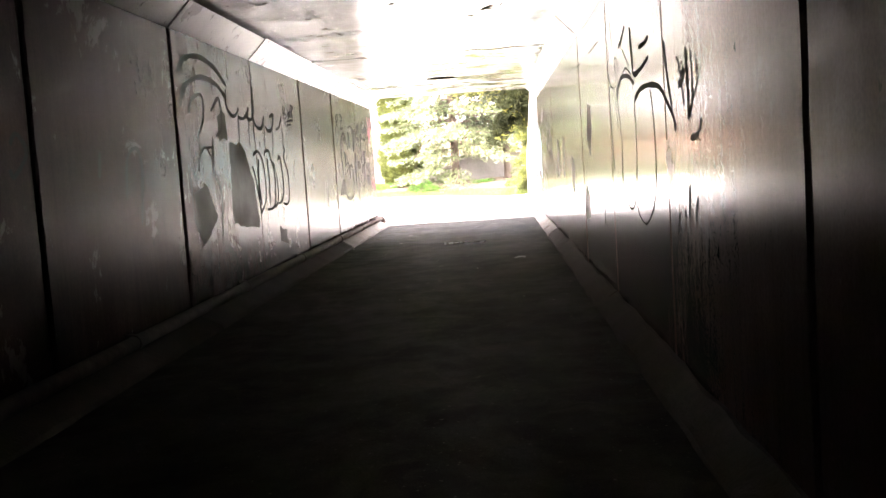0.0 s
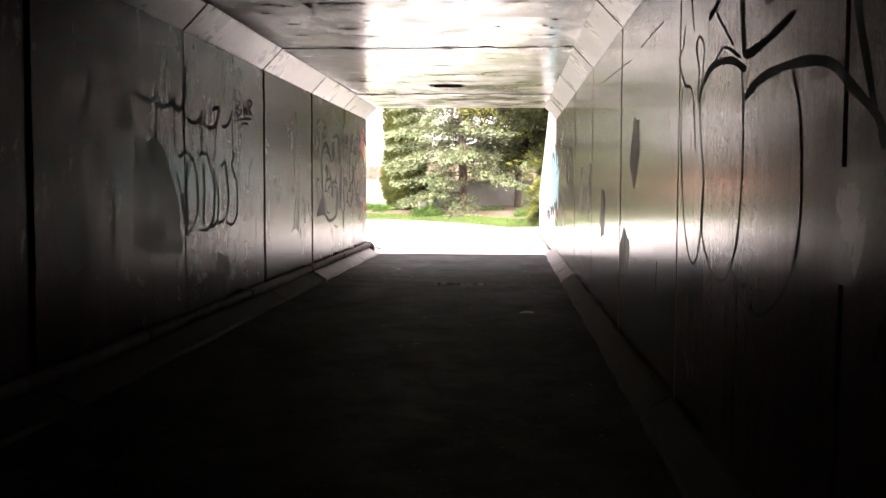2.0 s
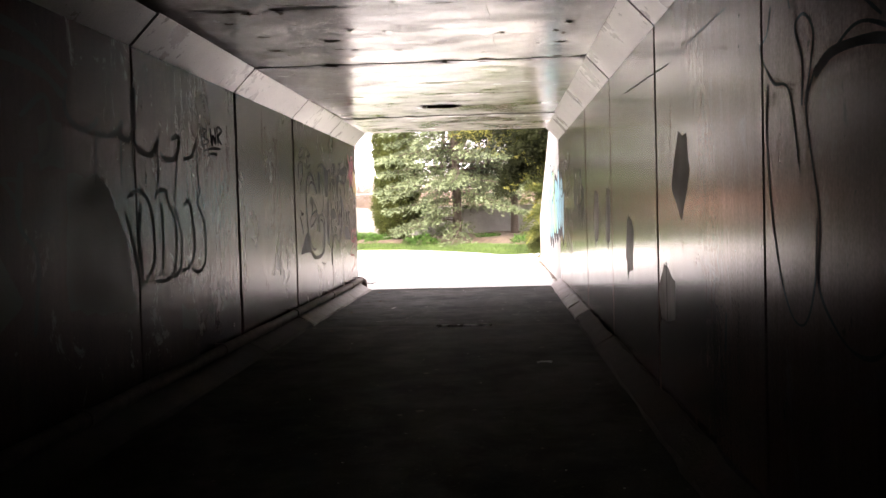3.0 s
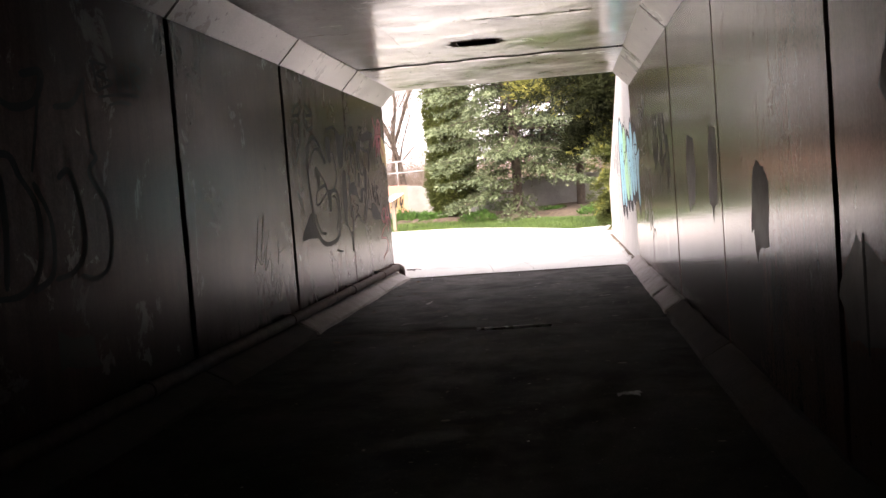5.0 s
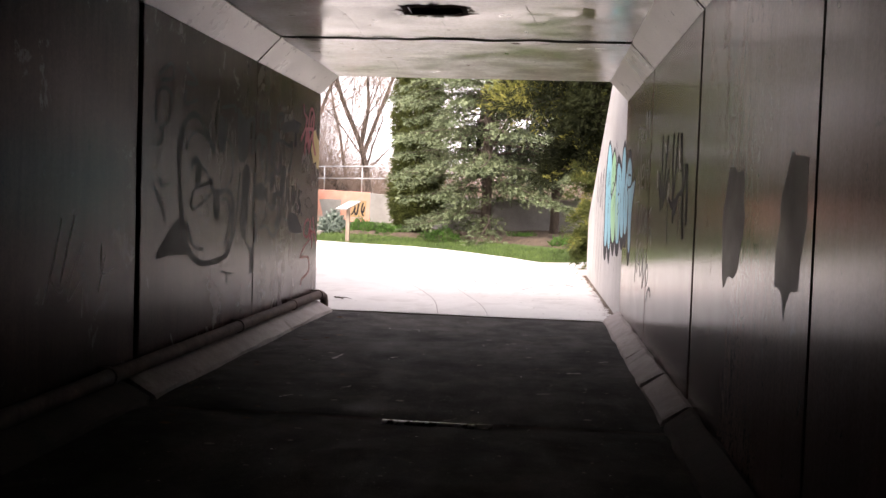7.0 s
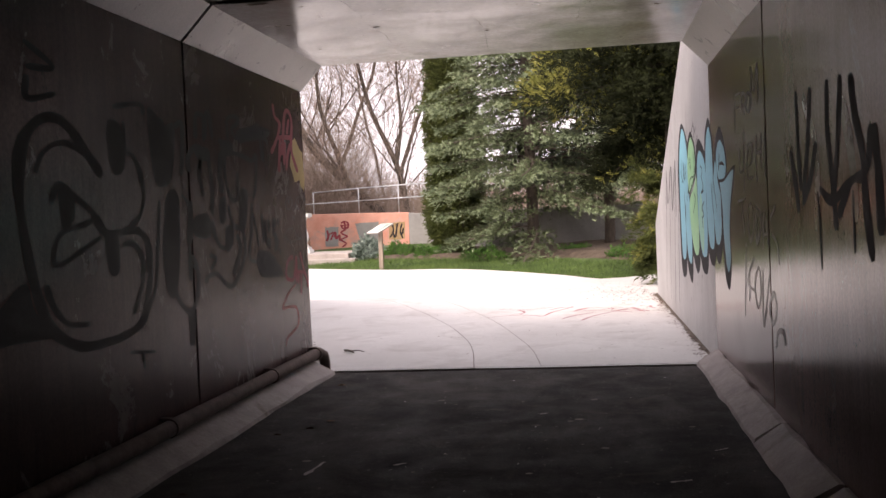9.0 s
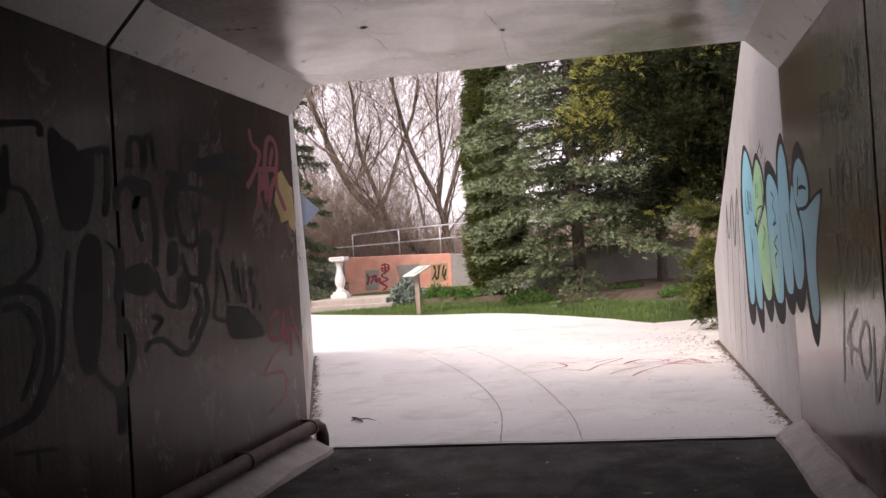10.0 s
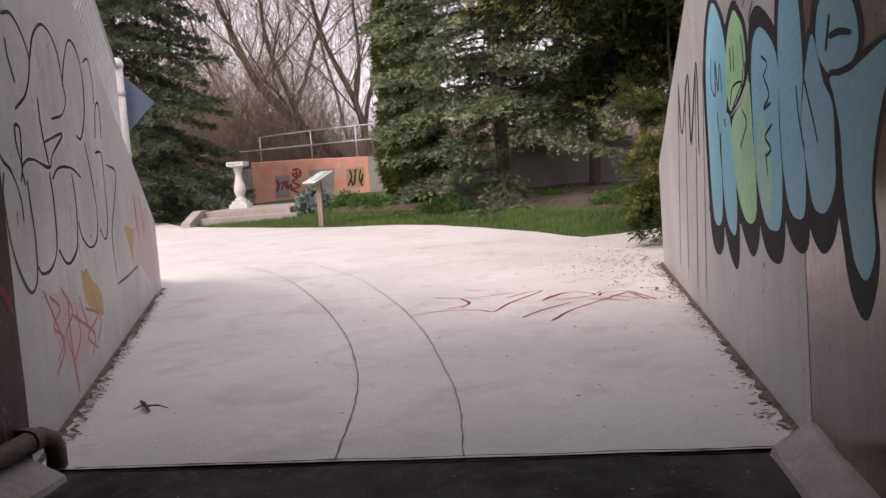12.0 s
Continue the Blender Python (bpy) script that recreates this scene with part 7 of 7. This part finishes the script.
stroke(g, WING_EAST, BLACKPAINT, 0.02, [(-0.52, 1.72), (-0.67, 1.72), (-0.82, 1.70)])
stroke(g, WING_EAST, BLACKPAINT, 0.02, [(-0.51, 1.59), (-0.64, 1.58), (-0.80, 1.59), (-0.92, 1.62)])
stroke(g, WING_EAST, BLACKPAINT, 0.012, [(2.28, 1.91), (2.33, 1.74), (2.18, 1.66), (2.13, 1.87), (2.06, 1.68), (1.96, 1.84), (1.92, 1.66)])
stroke(g, WING_EAST, BLACKPAINT, 0.012, [(1.58, 1.90), (1.58, 1.76)])
stroke(g, WING_EAST, BLACKPAINT, 0.012, [(1.48, 1.90), (1.48, 1.75)])
stroke(g, WING_EAST, BLACKPAINT, 0.012, [(1.65, 1.57), (1.54, 1.67), (1.27, 1.68), (1.42, 1.61), (1.60, 1.54)])
stroke(g, WING_EAST, BLACKPAINT, 0.012, [(1.23, 1.93), (1.19, 1.78), (1.27, 1.64)])
stroke(g, WING_EAST, BLACKPAINT, 0.012, [(1.15, 1.78), (1.16, 1.65)])
stroke(g, WING_EAST, BLACKPAINT, 0.012, [(2.13, 1.55), (2.09, 1.38)])
stroke(g, WING_EAST, BLACKPAINT, 0.012, [(1.88, 1.50), (1.85, 1.45)])
stroke(g, WING_EAST, BLACKPAINT, 0.012, [(0.73, 1.77), (0.60, 1.72), (0.70, 1.66)])
stroke(g, WING_EAST, BLACKPAINT, 0.012, [(0.68, 1.66), (0.58, 1.57), (0.71, 1.51), (0.54, 1.53)])
stroke(g, WING_EAST, BLACKPAINT, 0.012, [(0.53, 1.43), (0.70, 1.37), (0.59, 1.31), (0.71, 1.27)])
stroke(g, WING_EAST, BLACKPAINT, 0.012, [(0.71, 1.29), (0.68, 1.17)])
stroke(g, WING_EAST, BLACKPAINT, 0.012, [(0.04, 1.58), (0.01, 1.44), (-0.07, 1.30)])
stroke(g, WING_EAST, BLACKPAINT, 0.012, [(-0.09, 1.62), (-0.17, 1.51), (-0.24, 1.42), (-0.30, 1.33)])
stroke(g, WING_EAST, BLACKPAINT, 0.012, [(1.28, 1.53), (1.18, 1.45), (1.38, 1.32)])
stroke(g, WING_EAST, BLACKPAINT, 0.012, [(1.11, 2.22), (1.23, 2.17), (1.35, 2.12)])
stroke(g, WING_EAST, BLACKPAINT, 0.012, [(0.98, 2.16), (1.09, 2.10), (1.15, 2.07)])
stroke(g, WING_EAST, BLACKPAINT, 0.012, [(0.87, 2.06), (0.95, 2.02), (1.00, 1.97)])
stroke(g, WING_EAST, BLACKPAINT, 0.012, [(1.16, 2.20), (1.08, 2.10)])
g = graffiti("thin grey scrawl with long drips on the wing wall")
stroke(g, WING_EAST, FADED, 0.014, [(4.09, 1.78), (4.53, 0.29)])
stroke(g, WING_EAST, FADED, 0.014, [(3.63, 1.85), (4.00, 0.20)])
stroke(g, WING_EAST, FADED, 0.014, [(3.01, 1.95), (3.45, 0.22)])
stroke(g, WING_EAST, FADED, 0.014, [(2.66, 1.92), (3.00, 0.18)])
stroke(g, WING_EAST, FADED, 0.028, [(4.05, 1.87), (3.97, 1.45), (3.45, 1.89), (3.44, 1.36), (2.97, 1.94), (3.03, 1.27)])
g = graffiti("looping dark outline letters across the pale wing wall")
stroke(g, WING_WEST, FADED, 0.016, [(0.37, 2.28), (0.59, 2.31), (0.81, 2.23), (0.93, 2.10), (0.76, 1.91), (0.46, 1.80)])
stroke(g, WING_WEST, FADED, 0.016, [(0.94, 2.11), (1.10, 2.27), (1.36, 2.37), (1.62, 2.35), (1.81, 2.24), (1.88, 2.08), (1.93, 1.96), (1.75, 1.85), (1.38, 1.80)])
stroke(g, WING_WEST, FADED, 0.016, [(0.40, 2.16), (0.42, 2.07), (0.52, 1.94)])
stroke(g, WING_WEST, FADED, 0.016, [(1.86, 2.04), (2.03, 2.24), (2.29, 2.40), (2.57, 2.35), (2.71, 2.16), (2.62, 1.90), (2.38, 1.72), (2.19, 1.73)])
stroke(g, WING_WEST, FADED, 0.016, [(2.78, 2.30), (3.04, 2.35), (3.17, 2.20), (3.12, 2.01)])
stroke(g, WING_WEST, FADED, 0.016, [(3.02, 1.74), (3.18, 1.99), (3.37, 2.02), (3.34, 1.75)])
stroke(g, WING_WEST, FADED, 0.016, [(0.49, 1.50), (0.40, 1.61), (0.41, 1.71), (0.51, 1.70), (0.50, 1.60), (0.47, 1.47), (0.51, 1.40)])
stroke(g, WING_WEST, FADED, 0.016, [(0.41, 1.42), (0.53, 1.52), (0.77, 1.54), (1.17, 1.50), (1.30, 1.58), (1.68, 1.72), (1.11, 1.65)])
stroke(g, WING_WEST, FADED, 0.016, [(1.04, 1.91), (1.06, 1.72), (1.17, 1.50)])
stroke(g, WING_WEST, FADED, 0.016, [(0.01, 1.57), (0.10, 1.52), (0.23, 1.47), (0.37, 1.34), (0.38, 1.21)])
stroke(g, WING_WEST, FADED, 0.016, [(0.08, 1.47), (0.02, 1.35), (0.07, 1.12), (0.21, 0.94), (0.38, 0.84), (0.54, 0.90), (0.60, 1.10), (0.57, 1.30), (0.56, 1.43)])
stroke(g, WING_WEST, FADED, 0.016, [(1.15, 1.47), (1.19, 1.28), (1.14, 1.03), (0.94, 0.92), (0.68, 0.91), (0.56, 0.98)])
stroke(g, WING_WEST, FADED, 0.016, [(1.22, 1.43), (1.45, 1.50), (1.88, 1.50), (2.20, 1.44)])
stroke(g, WING_WEST, FADED, 0.016, [(1.86, 1.47), (1.91, 1.26), (1.81, 1.00), (1.59, 0.91), (1.37, 0.91), (1.18, 1.01)])
stroke(g, WING_WEST, FADED, 0.016, [(2.49, 1.70), (2.66, 1.43), (2.74, 1.15), (2.58, 0.97), (2.28, 0.94), (2.01, 1.03), (1.93, 1.14)])
stroke(g, WING_WEST, FADED, 0.016, [(2.94, 1.63), (3.25, 1.62), (3.25, 1.37), (3.21, 1.08), (3.03, 0.95), (2.78, 1.05)])
stroke(g, WING_WEST, FADED, 0.016, [(3.45, 1.54), (3.96, 1.48), (3.72, 1.24), (3.39, 0.97), (3.41, 0.63)])
g = graffiti("pink and yellow spray scribbles low on the wing wall")
fill(g, WING_WEST, YELLOWPAINT, 0, [(1.81, 0.81), (2.11, 0.78), (2.59, 0.55), (2.57, 0.41), (2.06, 0.51), (1.85, 0.68)])
fill(g, WING_WEST, YELLOWPAINT, 0, [(4.15, 1.00), (4.86, 0.94), (4.53, 0.63)])
stroke(g, WING_WEST, PINKPAINT, 0.016, [(0.78, 0.77), (1.03, 0.67), (0.81, 0.59), (1.07, 0.48), (0.83, 0.39)])
stroke(g, WING_WEST, PINKPAINT, 0.016, [(1.10, 0.79), (1.40, 0.60), (1.14, 0.50), (1.32, 0.28)])
stroke(g, WING_WEST, PINKPAINT, 0.016, [(1.51, 0.60), (1.57, 0.41), (1.27, 0.29)])
stroke(g, WING_WEST, PINKPAINT, 0.016, [(2.15, 0.65), (2.40, 0.39), (2.18, 0.27)])
stroke(g, WING_WEST, PINKPAINT, 0.016, [(1.84, 0.56), (2.30, 0.45), (1.84, 0.37), (2.21, 0.22)])
stroke(g, WING_WEST, PINKPAINT, 0.02, [(0.64, 0.82), (0.87, 0.62), (1.04, 0.43), (0.75, 0.32)])
stroke(g, WING_WEST, PINKPAINT, 0.02, [(1.34, 0.59), (2.09, 0.35), (1.94, 0.22)])
stroke(g, WING_WEST, PINKPAINT, 0.02, [(1.30, 0.71), (1.26, 0.45), (1.36, 0.08)])
stroke(g, WING_WEST, PINKPAINT, 0.02, [(1.66, 0.66), (1.88, 0.43)])
stroke(g, WING_WEST, PINKPAINT, 0.03, [(5.06, 1.26), (5.06, 0.87)])
stroke(g, WING_WEST, PINKPAINT, 0.03, [(5.51, 1.22), (5.73, 0.83)])
g = graffiti("faded pink overspray and red bars on the wing wall")
fill(g, WING_WEST, PINKSMEAR, 0, [(5.10, 1.02), (6.02, 1.09), (6.37, 0.81), (6.51, 0.25), (5.80, 0.31), (4.95, 0.62)])
fill(g, WING_WEST, PINKSMEAR, 0, [(0.79, 0.78), (1.30, 0.76), (2.03, 0.47), (1.74, 0.21), (1.09, 0.29), (0.81, 0.54)])
stroke(g, WING_WEST, PINKPAINT, 0.03, [(5.10, 1.22), (5.15, 1.02), (5.21, 0.81)])
stroke(g, WING_WEST, PINKPAINT, 0.03, [(5.46, 1.23), (5.63, 1.00), (5.57, 0.78)])
stroke(g, WING_WEST, FADED, 0.016, [(3.41, 0.55), (4.09, 0.55), (4.85, 0.57)])
g = graffiti("thin dark red spray scribble across the concrete path")
stroke(g, PAVED, REDPAINT, 0.014, [(-1.14, 27.33), (-0.98, 27.23), (-0.85, 27.33)])
stroke(g, PAVED, REDPAINT, 0.014, [(-1.39, 26.93), (-1.13, 26.84), (-0.94, 26.85), (-0.65, 26.99)])
stroke(g, PAVED, REDPAINT, 0.014, [(-1.12, 26.80), (-1.02, 26.57), (-1.04, 26.41), (-1.19, 26.30)])
stroke(g, PAVED, REDPAINT, 0.014, [(-1.47, 26.03), (-1.18, 26.20), (-0.88, 26.14), (-0.75, 26.04), (-0.63, 26.46), (-0.38, 27.00), (-0.53, 26.95), (-0.69, 26.69)])
stroke(g, PAVED, REDPAINT, 0.014, [(-1.06, 26.29), (-1.03, 26.34)])
stroke(g, PAVED, REDPAINT, 0.014, [(-0.49, 25.70), (-0.34, 26.00), (-0.09, 26.31)])
stroke(g, PAVED, REDPAINT, 0.014, [(-0.16, 26.85), (-0.28, 26.68), (-0.35, 26.47), (-0.30, 26.58), (-0.13, 26.84), (0.04, 26.77), (0.11, 26.64), (-0.01, 26.55), (-0.21, 26.48)])
stroke(g, PAVED, REDPAINT, 0.014, [(0.14, 26.56), (0.19, 26.72), (0.40, 26.75), (0.51, 26.50), (0.61, 26.23), (0.43, 26.39), (0.24, 26.56)])
stroke(g, PAVED, REDPAINT, 0.014, [(-0.25, 25.50), (-0.10, 25.92), (0.14, 26.30), (0.40, 26.71)])
stroke(g, PAVED, REDPAINT, 0.014, [(0.04, 26.43), (0.28, 26.31), (0.43, 26.17)])
stroke(g, PAVED, REDPAINT, 0.014, [(0.40, 26.71), (0.50, 26.40), (0.60, 26.17), (0.72, 26.04)])
stroke(g, PAVED, REDPAINT, 0.014, [(0.14, 26.46), (0.33, 26.33), (0.57, 26.34)])
stroke(g, PAVED, REDPAINT, 0.014, [(0.57, 26.86), (0.66, 26.87), (0.66, 26.75), (0.59, 26.71)])
stroke(g, PAVED, REDPAINT, 0.014, [(0.64, 26.69), (0.72, 26.59)])
g = graffiti("red letters and a rosette sprayed over grey on the orange wall")
fill(g, ORANGE_WALL, GREYWALL, 0, [(-10.77, 1.28), (-10.21, 1.28), (-10.25, 0.47), (-10.79, 0.51)])
fill(g, ORANGE_WALL, GREYWALL, 0, [(-9.51, 1.38), (-8.53, 1.41), (-8.61, 0.46), (-9.28, 0.44)])
stroke(g, ORANGE_WALL, REDPAINT, 0.045, [(-10.10, 1.42), (-9.94, 1.49), (-9.80, 1.40), (-9.84, 1.22), (-10.03, 1.21), (-10.10, 1.36)])
stroke(g, ORANGE_WALL, REDPAINT, 0.045, [(-10.06, 1.31), (-9.79, 1.35)])
stroke(g, ORANGE_WALL, REDPAINT, 0.045, [(-9.95, 1.47), (-9.93, 1.18)])
stroke(g, ORANGE_WALL, REDPAINT, 0.045, [(-9.91, 1.16), (-10.11, 1.03), (-9.87, 0.87), (-10.12, 0.75), (-9.92, 0.59), (-10.10, 0.44)])
stroke(g, ORANGE_WALL, REDPAINT, 0.045, [(-10.69, 1.15), (-10.65, 0.91), (-10.73, 0.71)])
stroke(g, ORANGE_WALL, REDPAINT, 0.045, [(-10.65, 0.95), (-10.43, 1.05), (-10.56, 0.74)])
stroke(g, ORANGE_WALL, REDPAINT, 0.045, [(-10.36, 1.09), (-10.32, 0.80), (-10.18, 0.95), (-10.18, 0.71)])
stroke(g, ORANGE_WALL, REDPAINT, 0.045, [(-10.44, 0.89), (-10.21, 0.88)])
g = graffiti("olive-black letters sprayed on the orange wall")
fill(g, ORANGE_WALL, OLIVE, 0, [(-8.10, 1.36), (-7.43, 1.37), (-7.49, 0.67), (-8.13, 0.67)])
stroke(g, ORANGE_WALL, FADED, 0.035, [(-7.98, 1.31), (-7.94, 1.02), (-8.09, 0.75)])
stroke(g, ORANGE_WALL, FADED, 0.035, [(-7.98, 1.00), (-7.90, 0.74)])
stroke(g, ORANGE_WALL, FADED, 0.035, [(-7.84, 1.26), (-7.71, 1.31)])
stroke(g, ORANGE_WALL, FADED, 0.035, [(-7.77, 1.27), (-7.86, 0.75)])
stroke(g, ORANGE_WALL, FADED, 0.035, [(-7.58, 1.30), (-7.65, 0.98), (-7.57, 0.71)])
stroke(g, ORANGE_WALL, FADED, 0.035, [(-7.52, 1.13), (-7.58, 0.85)])
g = graffiti("pale scratched scrawl low on the wall")
stroke(g, WEST, PALE, 0.01, [(15.88, 1.17), (15.79, 0.92), (15.68, 0.70)])
stroke(g, WEST, PALE, 0.01, [(16.04, 1.19), (15.95, 0.99), (15.86, 0.77)])
stroke(g, WEST, PALE, 0.01, [(16.16, 1.03), (16.04, 0.87), (15.97, 0.69), (16.18, 0.85)])
stroke(g, WEST, PALE, 0.01, [(16.39, 1.02), (16.40, 0.83), (16.58, 0.85)])
stroke(g, WEST, PALE, 0.01, [(16.15, 0.76), (16.14, 0.58)])
stroke(g, WEST, PALE, 0.01, [(15.74, 0.85), (15.88, 0.75), (16.03, 0.90)])
stroke(g, WEST, PALE, 0.01, [(16.45, 0.95), (16.35, 0.71)])
